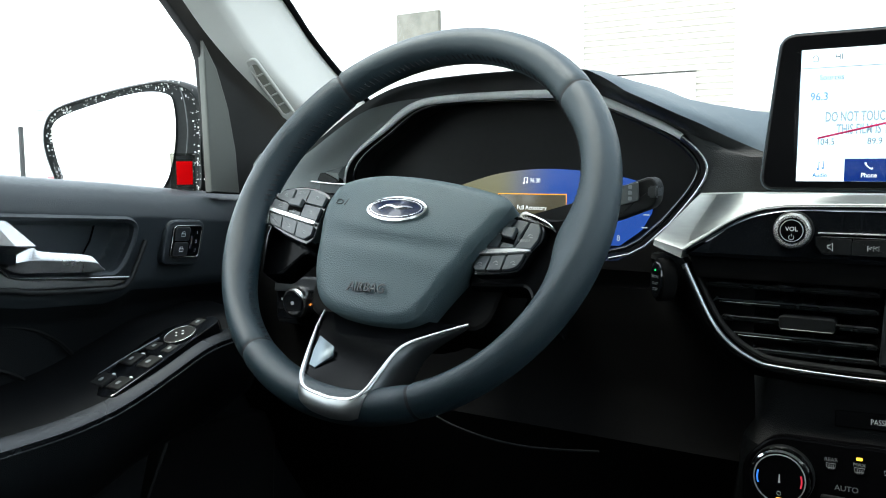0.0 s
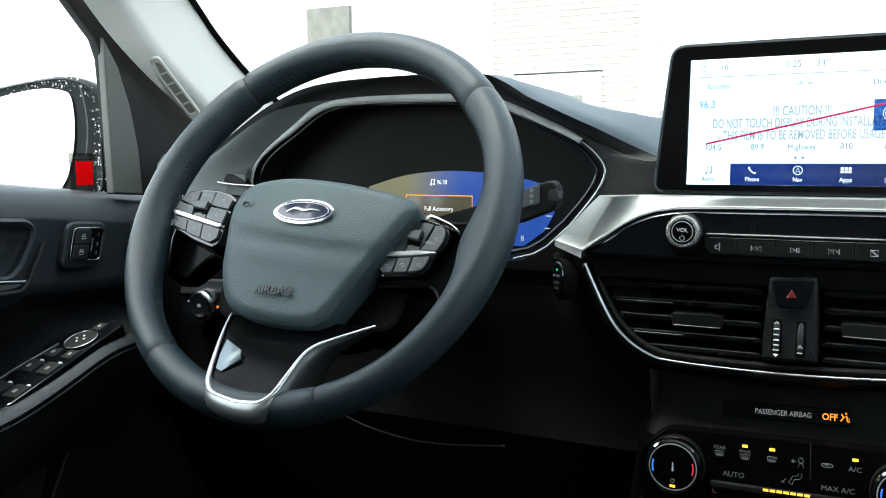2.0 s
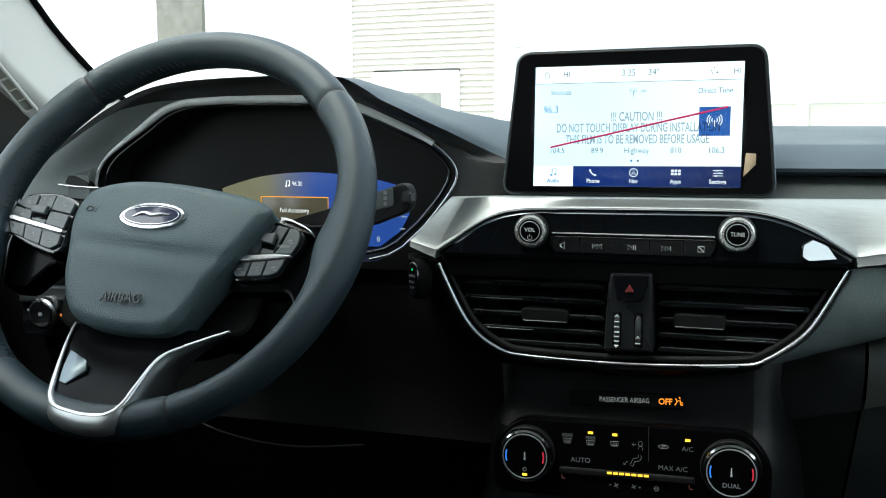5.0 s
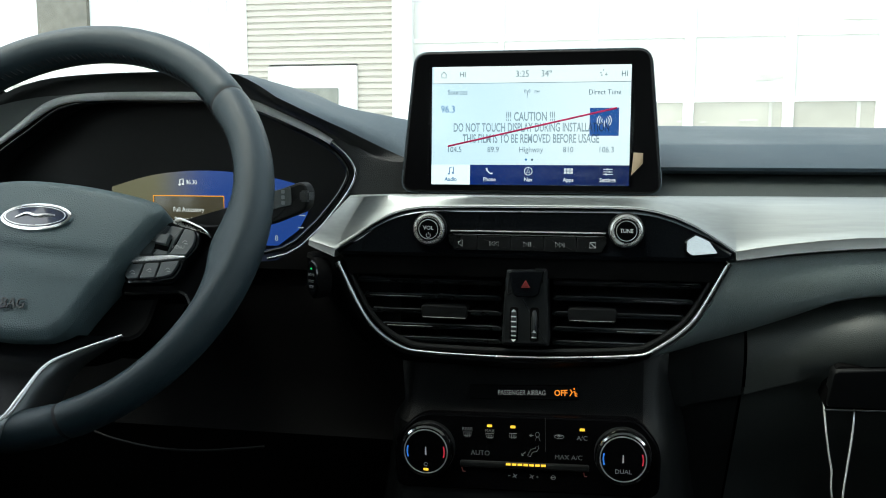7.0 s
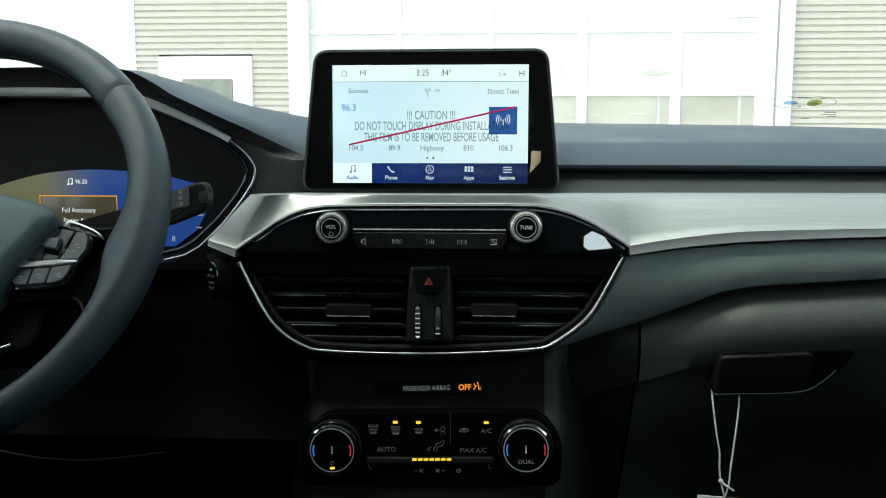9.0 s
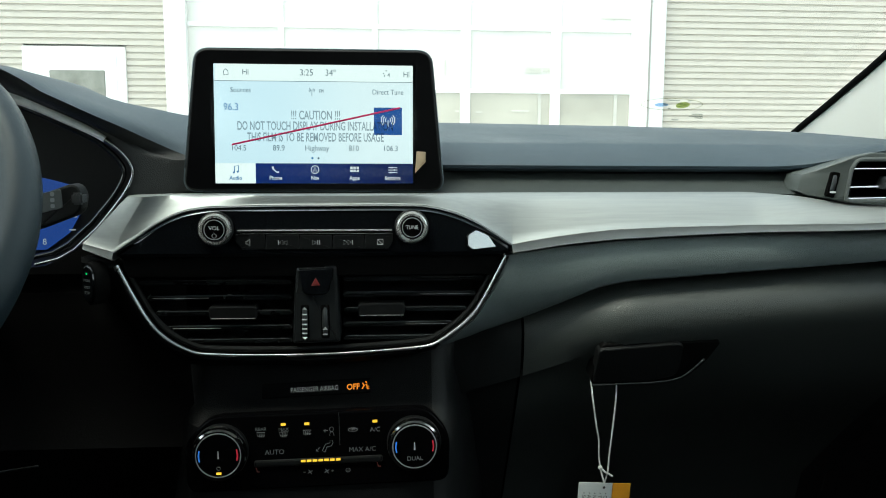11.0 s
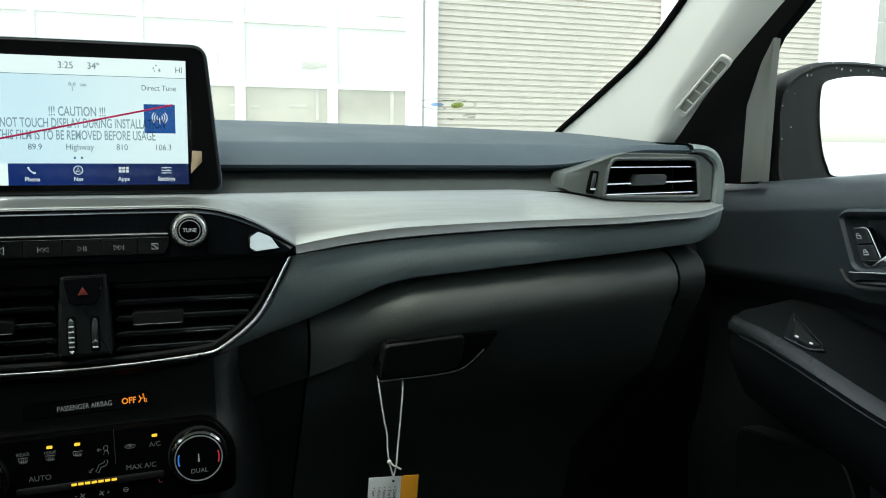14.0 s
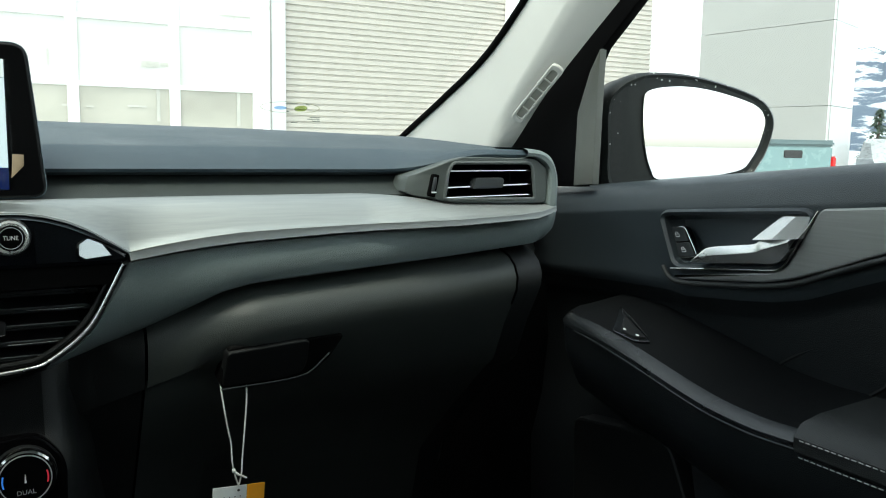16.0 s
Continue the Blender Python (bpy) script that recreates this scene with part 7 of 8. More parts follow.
pillar("pillar_right", R_IN, R_MID, R_OUT, "pale grey windscreen pillar trim")
pillar("pillar_left", L_IN, L_MID, L_OUT, "pale grey windscreen pillar trim")
seal = part("windscreen_seal_right", tube([p + Vector((-0.002, 0.01, 0.002)) for p in curve(R_IN, 40)], 0.0045), RUBBER)
tagged(seal, "black rubber windscreen edge seal", "seal", kind="structure")
seal = part("windscreen_seal_left", tube([p + Vector((0.002, 0.01, 0.002)) for p in curve(L_IN, 40)], 0.0042), RUBBER)
tagged(seal, "black rubber windscreen edge seal", "seal", kind="structure")


def defrost_grille(p0, p1, w0, toward, label):
    """A slotted demister outlet in a pillar from p0 to p1."""
    g = thing("demister_grille", p0, label, "air vent")
    p0, p1 = Vector(p0), Vector(p1)
    u = (p1 - p0)
    ln = u.length
    m = frame_of(p0, u, toward)
    part("frame", ring_plate(rounded([(0, -w0), (ln, -w0), (ln, w0), (0, w0)], w0 * 0.9, 6), rounded([(0.008, -w0 * 0.55), (ln - 0.008, -w0 * 0.55), (ln - 0.008, w0 * 0.55), (0.008, w0 * 0.55)], w0 * 0.5, 6), 0.002, 0.004, 0.001, m), PILLAR, g)
    part("slot", plate(rounded([(0.008, -w0 * 0.55), (ln - 0.008, -w0 * 0.55), (ln - 0.008, w0 * 0.55), (0.008, w0 * 0.55)], w0 * 0.5, 6), 0.0004, 0.003, 0.0002, m), GRILLE, g)
    for i in range(1, 5):
        x = 0.008 + (ln - 0.016) * i / 5
        part("rib", plate([(x - 0.001, -w0 * 0.6), (x + 0.001, -w0 * 0.6), (x + 0.001, w0 * 0.6), (x - 0.001, w0 * 0.6)], 0.0018, 0.002, 0.0003, m), PILLAR, g)


defrost_grille((0.6815, 0.1355, 1.1807), (0.6815, 0.0469, 1.243), 0.0085, (-0.30, 0.90, -0.28), "slim pale slotted demister outlet in the pillar")
defrost_grille((-0.7085, 0.0040, 1.2475), (-0.7085, 0.0760, 1.1820), 0.0085, (0.7, 0.6, 0.0), "slim pale slotted demister outlet in the pillar")


def frame_panel(name, m, pts, front, depth, material, label):
    ob = part(name, plate([(y if m is LDOOR else -y, z) for y, z in pts], front, depth, 0.002, m), material)
    return tagged(ob, label, "door frame", kind="structure")


frame_panel("door_frame_right", RDOOR, [(0.30, 1.086), (0.30, 1.16), (0.21, 1.185), (0.12, 1.262), (0.04, 1.326), (-0.02, 1.365), (-0.22, 1.475), (-0.45, 1.58), (-0.45, 1.515), (-0.25, 1.424), (-0.031, 1.316), (0.030, 1.267), (0.050, 1.235), (0.058, 1.19), (0.060, 1.098)], -0.734, 0.012, RUBBER, "black door frame and seal beside the pillar")
frame_panel("sail_panel_right", RDOOR, [(0.074, 1.0985), (0.071, 1.19), (0.050, 1.240), (0.031, 1.266), (0.033, 1.23), (0.036, 1.102)], -0.730, 0.010, SAIL, "grey sail panel at the window's front corner")
OUT_L = curve([(-0.262, 0.8900), (-0.2520, 0.8950), (-0.1855, 0.9205), (-0.1181, 0.9419), (-0.0857, 0.9470), (-0.0560, 0.9464), (-0.035, 0.938)], 40)
part("armrest_border", tube([(-0.7225, q.x, q.y + 0.001) for q in OUT_L], 0.0016, sides=8), SOFT, larm)
# greyer than the right frame: soft light on it is put into the colour
frame_panel("door_frame_left", LDOOR, [(0.25, 1.072), (0.25, 1.16), (0.155, 1.17), (0.105, 1.215), (0.045, 1.278), (-0.015, 1.345), (-0.19, 1.47), (-0.45, 1.60), (-0.45, 1.535), (-0.24, 1.422), (-0.096, 1.309), (-0.052, 1.264), (-0.044, 1.243), (-0.038, 1.16), (-0.034, 1.088)], -0.736, 0.012, SEALGREY, "black door frame and seal beside the pillar")
frame_panel("sail_panel_left", LDOOR, [(0.004, 1.0865), (0.000, 1.14), (-0.010, 1.19), (-0.026, 1.235), (-0.046, 1.266), (-0.0455, 1.24), (-0.041, 1.0905)], -0.730, 0.010, SAIL, "dark grey sail panel at the window's front corner")

ws = skin([[(-0.72 + 0.10 * f, 0.60 - 0.90 * f, 1.095 + 0.44 * f), (0.0, 0.66 - 0.90 * f, 1.105 + 0.45 * f), (0.70 - 0.10 * f, 0.60 - 0.90 * f, 1.095 + 0.44 * f)] for f in steps(0, 1, 8)])
windscreen = tagged(part("windscreen", ws, GLASS), "clear raked windscreen glass", "window", kind="structure")
windscreen.visible_shadow = False
for sd, nm in ((-1, "window_1"), (1, "window_2")):
    y0 = 0.05 if sd > 0 else -0.03
    g = skin([[(sd * 0.79, y0, 1.05), (sd * 0.79, -0.95, 1.05)], [(sd * 0.765, y0 - 0.02, 1.25), (sd * 0.765, -0.95, 1.25)], [(sd * 0.70, y0 - 0.35, 1.48), (sd * 0.70, -0.95, 1.50)]])
    ob = tagged(part(nm, g, GLASS), "clear side window glass", "window", kind="structure")
    ob.visible_shadow = False

for sd, nm in ((-1, "window_3"), (1, "window_4")):
    ob = tagged(part(nm, skin([[(sd * 0.79, -1.05, 1.05), (sd * 0.79, -1.75, 1.05)], [(sd * 0.68, -1.05, 1.55), (sd * 0.68, -1.75, 1.55)]]), TINTED), "dark tinted rear side glass", "window", kind="structure")
ob = tagged(part("window_5", skin([[(-0.8, -2.44, 1.05), (0.8, -2.44, 1.05)], [(-0.66, -2.30, 1.60), (0.66, -2.30, 1.60)]]), TINTED), "dark tinted rear glass", "window", kind="structure")

# windscreen label and the red window sticker
WS = frame_of((0.463, 0.383, 1.196), (1, 0, -0.02), (0, -0.90, 0.44))
label_o = thing("windscreen_label", (0.463, 0.39, 1.19), "clear oval label with blue and green marks on glass", "sticker")
LABELFILM = thin_glass("label_film", (0.68, 0.72, 0.70), 0.3)
part("oval", ring_plate(disc(0, 0, 0.044, 0.017, 48), disc(0, 0, 0.0428, 0.0160, 48), 0.0004, 0.0004, 0.00005, WS), STICKER_CLEAR, label_o)
part("blue_mark", plate(disc(-0.014, -0.002, 0.0095, 0.0048), 0.0006, 0.0004, 0.00005, WS), STICKER_BLUE, label_o)
part("green_mark", plate(disc(0.016, -0.001, 0.0095, 0.0085), 0.0006, 0.0004, 0.00005, WS), STICKER_GREEN, label_o)
part("green_centre", plate(disc(0.016, -0.001, 0.0055, 0.0045), 0.0009, 0.0003, 0.00005, WS), STICKER_CLEAR, label_o)
for u, v, w in ((-0.002, 0.012, 0.018), (0.022, 0.0115, 0.006), (0.0, -0.0115, 0.004), (0.046, -0.026, 0.016), (0.046, -0.032, 0.020), (0.052, -0.037, 0.012), (0.020, -0.044, 0.010)):
    part("print_bar", plate(rect(u - w / 2, v - 0.0011, u + w / 2, v + 0.0011, 0.0005), 0.0006, 0.0004, 0.00005, WS), LABELFILM, label_o)
RS = frame_of((-0.770, -0.049, 1.1125), (0, 1, 0), (0, 0, 1))
red = thing("window_sticker", (-0.77, -0.05, 1.09), "small dark sticker with a red square on the window", "sticker")
part("backing", plate(rect(-0.0185, -0.0225, 0.0185, 0.0235, 0.001), 0.0012, 0.0006, 0.0001, RS), STICKER_DARK, red)
part("red_square", plate(rect(-0.0105, -0.0140, 0.0135, 0.0140, 0.0005), 0.0018, 0.0005, 0.0001, RS), STICKER_RED, red)
for v in (0.0185, -0.0180):
    part("print_bar", plate(rect(-0.011, v - 0.0016, 0.014, v + 0.0016, 0.0005), 0.0018, 0.0005, 0.0001, RS), INK, red)

# ---- outside mirrors ----
def side_mirror(o, u, house, glass, label, spots):
    m = frame_of(o, u, (0, 0, 1))
    mm = thing("side_mirror", o, label, "side mirror")
    h, g = curve(house, 64, True), curve(glass, 64, True)
    hp, gp = ccw([(p.x, p.y) for p in h]), ccw([(p.x, p.y) for p in g])
    hp = shrink(hp, -0.004)
    c = sum(hp, Vector((0, 0))) / len(hp)
    rows = [[m @ Vector((c.x + (p.x - c.x) * s, c.y + (p.y - c.y) * s, n)) for p in hp] for s, n in ((0.90, -0.002), (0.955, 0.004), (1.0, -0.002), (1.01, -0.02), (0.97, -0.06), (0.85, -0.10), (0.55, -0.125), (0.1, -0.132))]
    part("shell", skin(rows, closed=True), MIRROR_SHELL, mm)
    part("glass", plate(gp, 0.0022, 0.004, 0.0008, m), MIRROR_GLASS, mm, "bright mirror glass")
    part("inner_frame", plate(shrink(hp, 0.004), -0.001, 0.01, 0.001, m), MIRROR_SHELL, mm)
    if "seam" in spots:
        part("shell_seam", tube([m @ Vector((q.x, q.y, 0.0042)) for q in curve(spots["seam"], 20)], 0.0009, sides=6), GREYPLASTIC, mm)
    part("foot", plate([(p[0], p[1]) for p in spots["foot"]], -0.03, 0.06, 0.006, m), MIRROR_SHELL, mm)
    rnd = random.Random(spots["seed"])
    bm = bmesh.new()
    for _ in range(spots["n"]):
        i = rnd.randrange(64)
        s = rnd.triangular(0.80, 0.99, 0.95)
        p = c + (hp[i].lerp(hp[(i + 1) % 64], rnd.random()) - c) * s
        if inside([(q.x, q.y) for q in gp], p.x, p.y) or rnd.random() > 0.25 + 0.75 * math.sin(i * 0.7 + spots["seed"]) ** 2:
            continue
        r = rnd.choice((0.0004, 0.0006, 0.0008, 0.0012))
        bmesh.ops.create_icosphere(bm, subdivisions=1, radius=1, matrix=m @ Matrix.Translation((p.x, p.y, 0.0015 if s > 0.91 else -0.0008)) @ Matrix.Diagonal((r * rnd.uniform(0.7, 1.6), r * rnd.uniform(0.7, 1.6), r * 0.6, 1)))
    part("salt_spots", bm, SALT, mm, "dried pale road salt spots", kind="stuff")


side_mirror((-0.878, 0.07, 1.12), (0.203, 0.09, 0), [(0.006, 0.09), (-0.028, 0.114), (-0.079, 0.112), (-0.173, 0.092), (-0.218, 0.074), (-0.230, 0.038), (-0.217, -0.011), (-0.200, -0.026), (-0.068, -0.036), (0.000, -0.042), (0.008, 0.02)],
            [(-0.031, 0.085), (-0.044, 0.101), (-0.088, 0.102), (-0.165, 0.083), (-0.210, 0.065), (-0.2165, 0.037), (-0.203, -0.012), (-0.190, -0.022), (-0.072, -0.031), (-0.046, -0.022), (-0.031, 0.03)],
            "dark grey side mirror with salt-spotted rim", {"foot": [(-0.03, -0.05), (0.075, -0.05), (0.075, 0.03), (0.04, 0.09), (-0.03, 0.10)], "seed": 3, "n": 900, "seam": [(-0.0208, 0.1085), (-0.0143, 0.0853), (-0.0114, 0.0544), (-0.0132, 0.0273), (-0.0165, 0.0079)]})
side_mirror((0.787, 0.07, 1.12), (0.207, -0.050, 0), [(-0.006, 0.09), (0.031, 0.117), (0.076, 0.122), (0.134, 0.117), (0.212, 0.097), (0.240, 0.075), (0.241, 0.047), (0.225, 0.011), (0.194, -0.011), (0.058, -0.022), (0.000, -0.026), (-0.008, 0.03)],
            [(0.050, 0.102), (0.093, 0.109), (0.143, 0.1055), (0.206, 0.0905), (0.228, 0.074), (0.228, 0.051), (0.213, 0.017), (0.185, -0.003), (0.079, -0.014), (0.057, 0.0), (0.045, 0.044), (0.043, 0.085)],
            "dark grey side mirror with worn pale rim", {"foot": [(0.03, -0.05), (-0.015, -0.05), (-0.015, 0.03), (0.0, 0.09), (0.03, 0.10)], "seed": 5, "n": 110})

# ---- rest of the cabin: floor, firewall, roof, rear ----
def structure(name, bm, material, label, category):
    return tagged(part(name, bm, material), label, category, kind="structure")


structure("floor", block(-0.80, -2.4, 0.30, 0.80, 0.75, 0.36, 0), CARPET, "black carpeted car floor", "floor")
structure("wall_front", block(-0.80, 0.70, 0.36, 0.80, 0.74, 1.085, 0), DEEP, "black bulkhead behind the dashboard", "wall")
structure("wall_left", block(-0.86, -2.4, 0.30, -0.812, 0.74, 1.05, 0), DEEP, "dark lower car side", "wall")
structure("wall_right", block(0.812, -2.4, 0.30, 0.86, 0.74, 1.05, 0), DEEP, "dark lower car side", "wall")
structure("wall_rear", block(-0.80, -2.45, 0.36, 0.80, -2.40, 1.10, 0), CARPET, "dark car rear below the window", "wall")
# unseen blocks, added in place of seats to keep rear light off the dash
for sd, nm in ((-1, "left"), (1, "right")):
    structure("wall_light_block_" + nm, block(sd * 0.13, -1.04, 0.36, sd * 0.64, -0.94, 1.24, 0.03), CARPET, "unseen black block added to stop rear light", "wall")
structure("ceiling", block(-0.64, -2.45, 1.58, 0.64, -0.34, 1.62, 0), HEADLINER, "pale grey headliner", "ceiling")
for sd, nm in ((-1, "left"), (1, "right")):
    structure("roof_rail_" + nm, block(sd * 0.60, -2.45, 1.49, sd * 0.69, -0.40, 1.60, 0.02), HEADLINER, "pale grey roof rail", "roof rail")
    structure("pillar_middle_" + nm, block(sd * 0.68, -1.05, 1.05, sd * 0.78, -0.92, 1.55, 0.01), PILLAR, "pale grey middle pillar trim", "pillar")
    structure("rear_quarter_" + nm, block(sd * 0.66, -2.40, 1.04, sd * 0.80, -1.75, 1.58, 0.01), PILLAR, "pale grey rear quarter trim", "wall")
    structure("rear_door_" + nm, block(sd * 0.74, -1.75, 0.36, sd * 0.80, -0.62, 1.12, 0.01), HARD, "black rear door trim", "door panel")
structure("header", block(-0.60, -0.40, 1.52, 0.60, -0.30, 1.60, 0.01), HEADLINER, "pale headliner edge above the windscreen", "ceiling")

# ---- outdoors ----
gb = bmesh.new()
bmesh.ops.create_grid(gb, x_segments=8, y_segments=8, size=2500)
structure("ground", gb, GROUND, "pale wet asphalt car park ground", "ground")
bonnet = skin([[(x, 0.75 + 1.0 * f, 1.02 - 0.10 * f - 0.05 * (x / 0.8) ** 2) for x in steps(-0.82, 0.82, 14)] for f in steps(0, 1, 8)])
tagged(part("car_bonnet", bonnet, MIRROR_SHELL), "dark grey car bonnet ahead of the windscreen", "bonnet")

building = thing("service_building", (0, 8.7, 0), "cream ribbed metal service building with white overhead doors", "building")


def ribs(x0, x1, z0, z1, y=8.5, pitch=0.0685):
    rows = []
    n = int((z1 - z0) / pitch)
    for i in range(n):
        z = z0 + i * pitch
        for dz, dy in ((0.0, 0.0), (0.040, 0.0), (0.047, 0.018), (0.061, 0.018)):
            rows.append([(x0, y + dy, z + dz), (x1, y + dy, z + dz)])
    return skin(rows)


def wall_box(x0, x1, z0, z1, material, name, y=8.5, depth=0.25, label=""):
    return part(name, block(x0, y, z0, x1, y + depth, z1, 0.006), material, building, label, smooth=0)


part("ribbed_wall", ribs(-3.885, -3.62, 0, 6), SIDING, building, "cream ribbed siding", smooth=0)
part("ribbed_wall", ribs(-3.62, -2.57, 2.124, 6), SIDING, building, smooth=0)
part("ribbed_wall", ribs(-2.57, -2.15, 0, 6), SIDING, building, smooth=0)
part("ribbed_wall", ribs(3.235, 8.75, 0, 6), SIDING, building, "cream ribbed siding", smooth=0)
wall_box(-3.9, 8.75, 0, 6, WHITEWALL, "core_wall", 8.66, 0.2)
wall_box(-8.75, 8.75, 6, 6.15, WHITEWALL, "parapet", 8.4, 0.5)
door = wall_box(-3.62, -2.57, 0, 2.10, DOORPAINT, "door_frame", 8.47, 0.16)
wall_box(-3.53, -2.66, 0.02, 2.03, DOORPAINT, "door_leaf", 8.455, 0.04)
wall_box(-3.345, -2.78, 1.15, 1.853, DARKPANE, "door_pane", 8.445, 0.02)
part("door_knob", block(-2.78, 8.40, 1.0, -2.72, 8.46, 1.04, 0.01), SATIN, building)
wall_box(-2.15, -1.93, 0, 6, DOORPAINT, "post", 8.42, 0.2)
wall_box(-2.045, -2.03, 0, 6, POST, "post_joint", 8.415, 0.02)
wall_box(2.985, 3.06, 0, 6, DOORPAINT, "post", 8.44, 0.2)
wall_box(3.06, 3.075, 0, 6, CLAD, "post_joint", 8.43, 0.1)
wall_box(3.075, 3.235, 0, 6, POST, "post", 8.42, 0.2)
# overhead glazed doors
for k, z0 in enumerate((0.05, 0.55, 1.13, 1.71, 2.36, 2.95, 3.55)):
    z1 = (0.55, 1.13, 1.66, 2.33, 2.93, 3.53, 4.2)[k]
    for x0, x1 in ((-1.92, -0.98), (-0.92, 0.02), (0.08, 0.98), (1.09, 1.98), (2.09, 2.88)):
        wall_box(x0 - 0.025, x1 + 0.025, z0 - 0.03, z1 + 0.03, PANE_GREY if z1 < 1.7 else FROST, "pane", 8.53, 0.03)
for z in (0.0, 0.54, 1.115, 1.66, 2.33, 2.93, 3.53, 4.2):
    wall_box(-1.93, 2.985, z, z + 0.05, DOORPAINT, "door_rail", 8.505, 0.06)
for x0, x1 in ((-0.98, -0.92), (0.02, 0.08), (0.98, 1.09), (1.98, 2.09), (2.88, 2.985)):
    wall_box(x0, x1, 0, 4.25, DOORPAINT, "door_stile", 8.50, 0.07)
wall_box(-1.93, 2.985, 4.25, 6, WHITEWALL, "upper_wall", 8.5, 0.2)
# dull fittings that show through the frosted panes
for x0, z0, x1, z1 in ((1.846, 1.323, 1.881, 1.676), (2.701, 1.291, 2.74, 1.658), (0.927, 1.452, 1.06, 1.472), (1.155, 1.446, 1.228, 1.462), (1.553, 1.461, 1.744, 1.482), (2.53, 2.476, 2.863, 2.486), (2.675, 2.425, 2.693, 2.467), (1.894, 1.902, 2.013, 1.936), (0.805, 1.846, 0.825, 2.014), (2.651, 2.16, 2.672, 2.201), (1.702, 1.881, 1.877, 1.944)):
    part("fitting", block(x0, 8.522, z0, x1, 8.528, z1, 0.001), FITTING, building, smooth=0)
# white wing to the left, with its panel joints and a grey window
wall_box(-14, -3.875, 0, 6, WHITEWALL, "white_wing", 8.49, 0.3)
for x in (-4.12, -4.34, -4.56, -4.78, -5.0, -5.22, -5.44):
    wall_box(x - 0.012, x + 0.012, 0, 6, DOORPAINT, "batten", 8.47, 0.04)
wall_box(-6.49, -5.83, 2.50, 3.08, WINGPANE, "window", 8.44, 0.08, "grey window high in the white wall")
wall_box(-6.56, -5.76, 2.43, 2.50, DOORPAINT, "window_sill", 8.42, 0.1)
wall_box(-6.8, -5.2, 1.80, 1.93, CLAD, "ledge", 8.35, 0.2)
wall_box(-6.5, -5.3, 1.55, 1.72, POST, "ledge", 8.33, 0.2)
wall_box(6.205, 6.45, 2.55, 3.4, DOORPAINT, "wall_sign", 8.44, 0.06, "white panel on the ribbed wall")

# grey clad column of the canopy
entrance = thing("canopy_column", (19.2, 14.5, 0), "grey metal-clad canopy column with panel joints", "column")


def column_face(a, b, material, z_list, nm):
    a, b = Vector(a) * 1.7 + Vector((-0.04, 0.54)), Vector(b) * 1.7 + Vector((-0.04, 0.54))
    d = (b - a).normalized()
    nrm = Vector((d.y, -d.x))
    for z0, z1 in zip(z_list, z_list[1:]):
        p = [a + d * 0.004, b - d * 0.004]
        bm = bmesh.new()
        v = [bm.verts.new((q.x - nrm.x * o, q.y - nrm.y * o, z)) for o in (0, 0.05) for q, z in ((p[0], z0 + 0.006), (p[1], z0 + 0.006), (p[1], z1 - 0.006), (p[0], z1 - 0.006))]
        for f in ((0, 1, 2, 3), (7, 6, 5, 4), (0, 4, 5, 1), (1, 5, 6, 2), (2, 6, 7, 3), (3, 7, 4, 0)):
            bm.faces.new([v[i] for i in f])
        part("cladding_panel", bm, material, entrance, smooth=0)


zs = (0.0, 0.16, 2.22, 4.28, 6.34, 8.4)
# same cladding all round; the brighter sides' light is put into CLADLIGHT
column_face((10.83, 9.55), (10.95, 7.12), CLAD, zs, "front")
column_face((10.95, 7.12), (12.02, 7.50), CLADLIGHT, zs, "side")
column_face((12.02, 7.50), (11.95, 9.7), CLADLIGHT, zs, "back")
part("core", skin([[(18.49, 16.7, z), (18.70, 12.80, z), (20.25, 13.40, z), (20.14, 16.85, z)] for z in (0, 8.4)], closed=True), TRUCKBLACK, entrance, smooth=0)

# teal pickup seen past the column
truck = thing("pickup_truck", (10.6, 8.9, 0), "pale teal pickup truck seen from behind", "pickup truck")
tm = frame_of((9.48, 7.52, 0), (0.95, -0.31, 0), (0, 0, 1))


def tbox(x0, z0, x1, z1, n0, n1, material, nm, bev=0.03, lbl=""):
    return part(nm, block(x0, z0, n0, x1, z1, n1, bev, m=tm), material, truck, lbl)


tbox(-0.25, 0.55, 1.58, 1.20, -0.10, 0.0, TEAL, "tailgate", 0.03)
tbox(-0.25, 1.19, 1.60, 1.28, -0.9, 0.01, TEALCAP, "tailgate_cap", 0.03)
tbox(0.78, 1.02, 1.08, 1.13, -0.02, 0.012, TRUCKBLACK, "tailgate_handle", 0.01)
tbox(-0.30, 0.45, 1.62, 1.22, -2.2, -0.08, TEAL, "bed", 0.05)
tbox(1.545, 0.72, 1.63, 1.05, -0.12, 0.02, TAILRED, "tail_lamp", 0.02)
tbox(-0.30, 0.72, -0.22, 1.05, -0.12, 0.02, TAILRED, "tail_lamp", 0.02)
tbox(-0.30, 0.38, 1.62, 0.56, -0.2, 0.10, SATIN, "bumper", 0.04)
tbox(-0.22, 1.15, 1.54, 1.85, -3.8, -2.3, TEAL, "cab", 0.15)
for x in (-0.25, 1.35):
    w = bmesh.new()
    bmesh.ops.create_cone(w, cap_ends=True, segments=28, radius1=0.38, radius2=0.38, depth=0.26, matrix=tm @ Matrix.Translation((x + 0.13, 0.38, -0.9)) @ Matrix.Rotation(math.pi / 2, 4, 'Y'))
    part("wheel", w, TRUCKBLACK, truck)

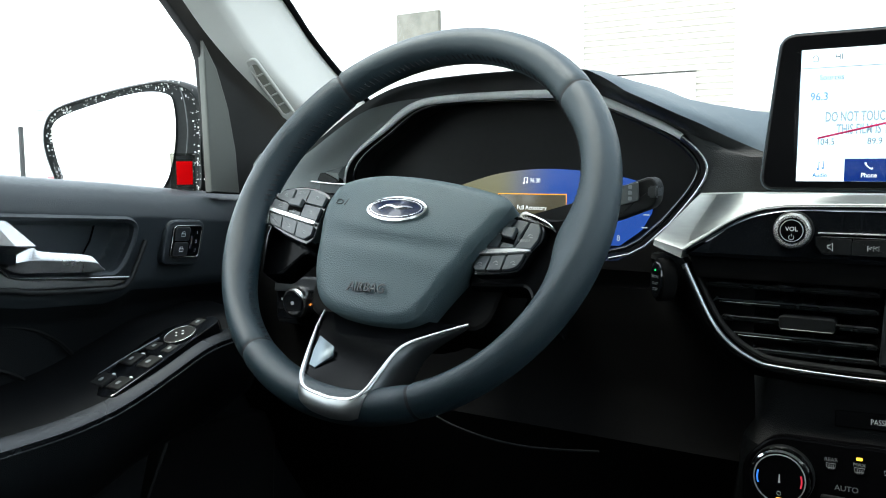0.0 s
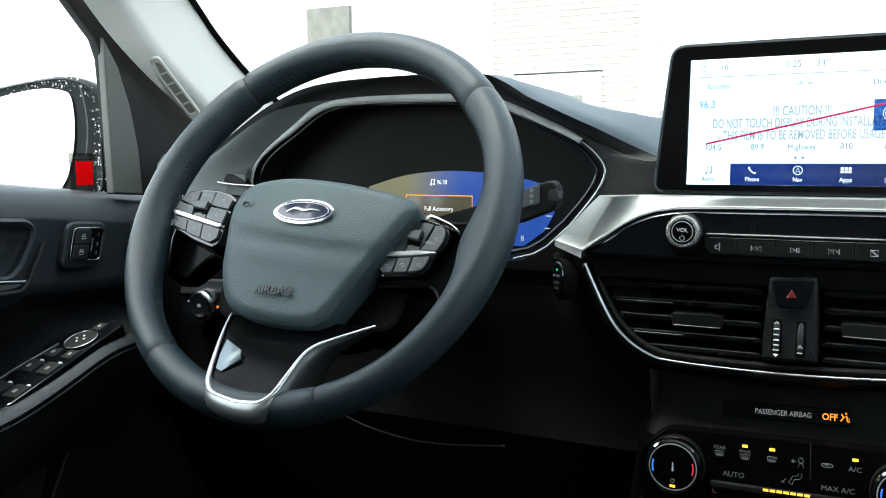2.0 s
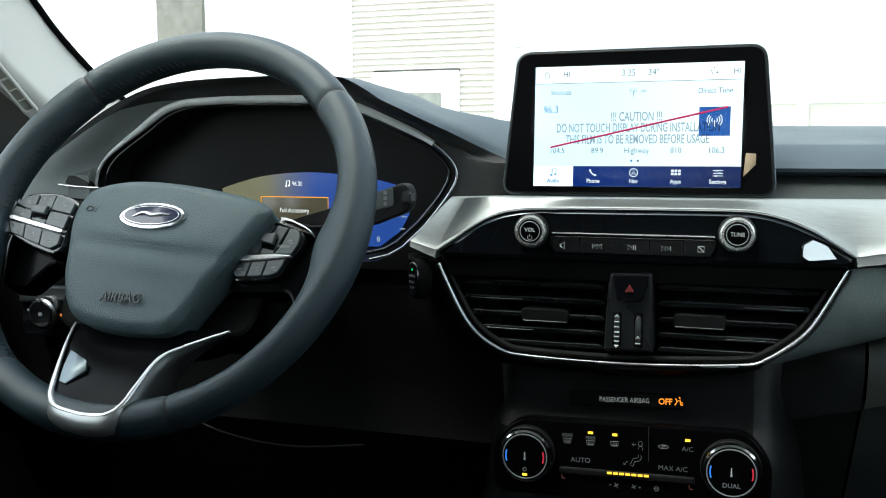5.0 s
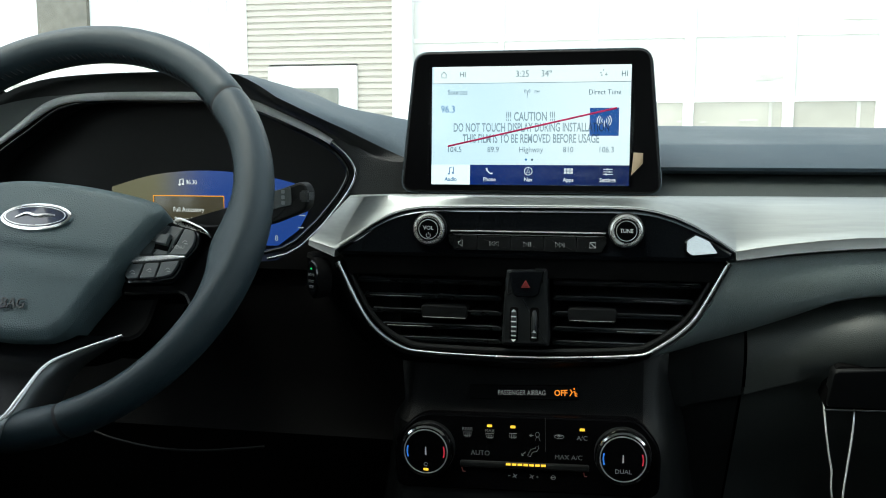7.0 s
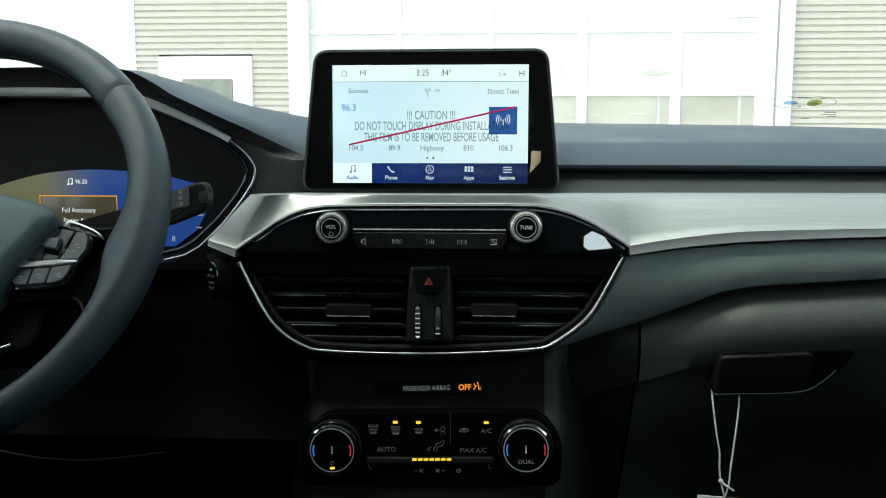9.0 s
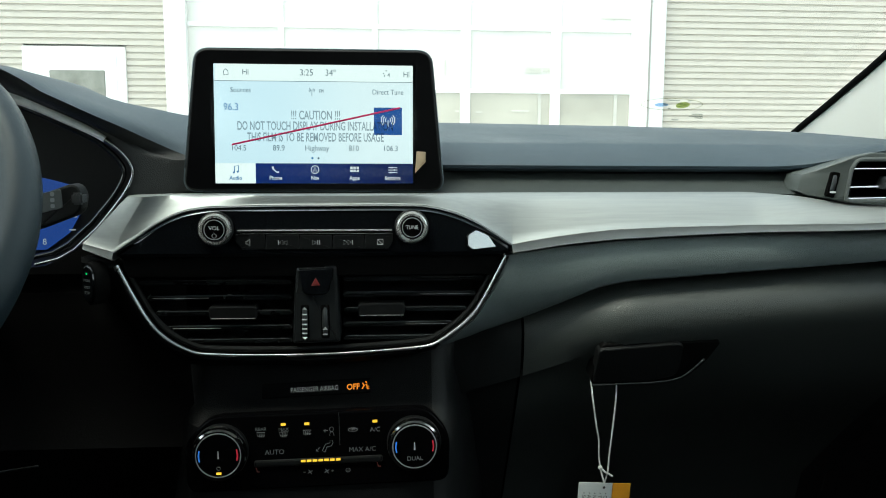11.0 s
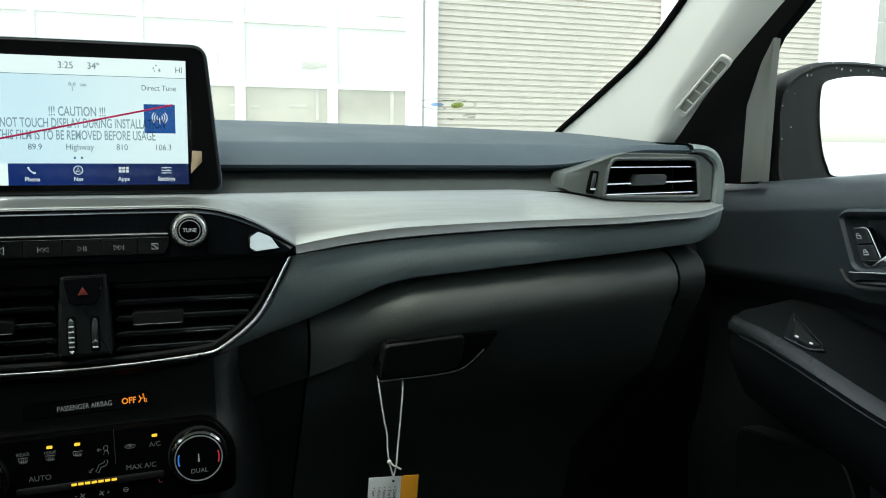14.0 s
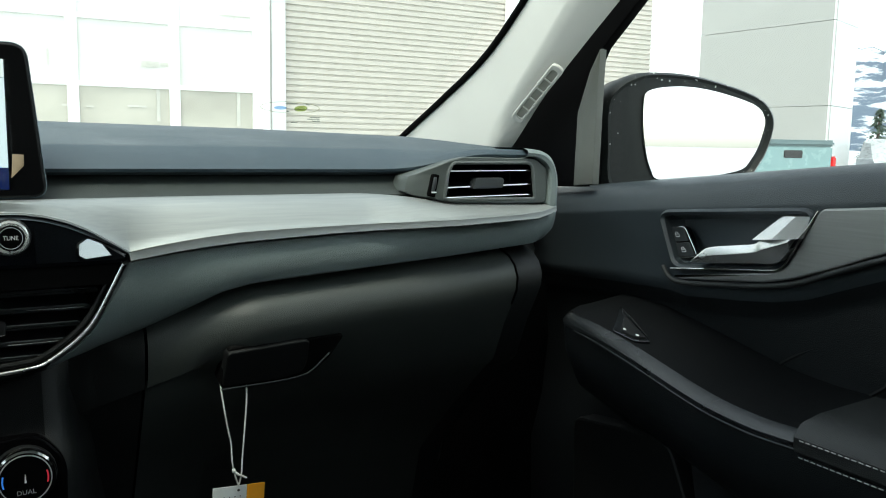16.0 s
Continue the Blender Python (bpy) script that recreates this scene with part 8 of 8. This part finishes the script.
# parked pale car and red car, low forms with glass and wheels
def parked_car(at, heading, paint, label):
    c = thing("parked_car", at, label, "car")
    m = Matrix.Translation(at) @ Matrix.Rotation(heading, 4, 'Z')
    prof = [(-2.2, 0.35), (-2.2, 0.75), (-1.5, 0.92), (-0.8, 1.42), (0.7, 1.45), (1.5, 0.98), (2.15, 0.9), (2.2, 0.35)]
    rows = [[m @ Vector((x * (0.98 if abs(y) > 0.8 else 1), y, z - (0.10 if abs(y) > 0.8 and z > 1 else 0))) for x, z in prof] for y in (-0.88, -0.80, 0, 0.80, 0.88)]
    part("body", skin(rows, thick=0.02), paint, c)
    part("side_glass", skin([[m @ Vector((x, s, z)) for x, z in ((-1.2, 0.98), (-0.72, 1.33), (0.66, 1.35), (1.2, 1.0))] for s in (-0.892, -0.90)]), DARKPANE, c)
    for x in (-1.35, 1.35):
        for y in (-0.8, 0.8):
            w = bmesh.new()
            bmesh.ops.create_cone(w, cap_ends=True, segments=24, radius1=0.33, radius2=0.33, depth=0.22, matrix=m @ Matrix.Translation((x, y, 0.33)) @ Matrix.Rotation(math.pi / 2, 4, 'X'))
            part("wheel", w, TRUCKBLACK, c)


parked_car((20.6, 11.9, 0), radians(40), SNOWCAR, "pale parked car beyond the pickup")
bollard = thing("red_bollard", (-8.35, 4.66, 0), "red painted bollard beside the mirror", "bollard")
part("post", tube([(-8.35, 4.66, 0), (-8.35, 4.66, 0.95), (-8.35, 4.66, 1.02)], [0.14, 0.14, 0.05], sides=20), REDPAINT, bollard)
# wooded snowy mountain
rnd = random.Random(11)
rows = []
for j in range(16):
    f = j / 15
    row = []
    for i in range(61):
        a = radians(36.2 - 0.6 * i)
        d = 1000 + 220 * f
        top = 112 + 9 * math.sin(i * 0.9 + 1.1) + 5 * math.sin(i * 2.1) - 25 * max(0, 1 - i / 2)
        row.append((d * math.cos(a), d * math.sin(a), 34 * min(1, f * 8) + (top * d / 1000 - 34) * math.sin(f * math.pi / 2) ** 1.2 * (0.97 + 0.06 * rnd.random())))
    rows.append(row)
structure("backdrop", skin(rows), HILL, "blue-grey snowy wooded mountainside", "mountain")
# conifer by the far road
tree = thing("conifer", (24.5, 15.2, 0), "small dark conifer at the edge of the car park", "tree")
part("trunk", tube([(24.5, 15.2, 0), (24.5, 15.2, 1.4), (24.5, 15.2, 2.4)], [0.09, 0.06, 0.015]), BARK, tree)
bm = bmesh.new()
for i in range(420):
    h = 0.35 + 2.05 * rnd.random()
    r = (2.5 - h) * 0.40 * rnd.uniform(0.5, 1.0)
    a = rnd.uniform(0, 2 * math.pi)
    c = Vector((24.5 + r * math.cos(a), 15.2 + r * math.sin(a), h))
    d = Vector((math.cos(a), math.sin(a), -0.4)) * 0.16
    s = Vector((-math.sin(a), math.cos(a), 0)) * 0.05
    bm.faces.new([bm.verts.new(c - s), bm.verts.new(c + d), bm.verts.new(c + s), bm.verts.new(c + Vector((0, 0, 0.03)))])
part("crown", bm, LEAF, tree, smooth=0)
# pale far buildings to the left
far = thing("far_building", (-32, 20, 0), "low white flat-roofed building across the lot", "building")
part("wall", block(-40, 17.0, 0, -25, 17.4, 3.1, 0.02), WHITEWALL, far)
part("roof_edge", block(-40.2, 16.8, 3.1, -24.8, 17.6, 3.25, 0.02), POST, far)
part("door", block(-28.5, 16.9, 0.1, -27.2, 17.0, 2.3, 0.01), POST, far)
lamp = thing("street_lamp", (-11.55, 6.3, 0), "thin dark street lamp pole beyond the mirror", "street lamp")
part("pole", tube([(-11.55, 6.25, 0), (-11.55, 6.25, 1.69)], 0.035), TRUCKBLACK, lamp)
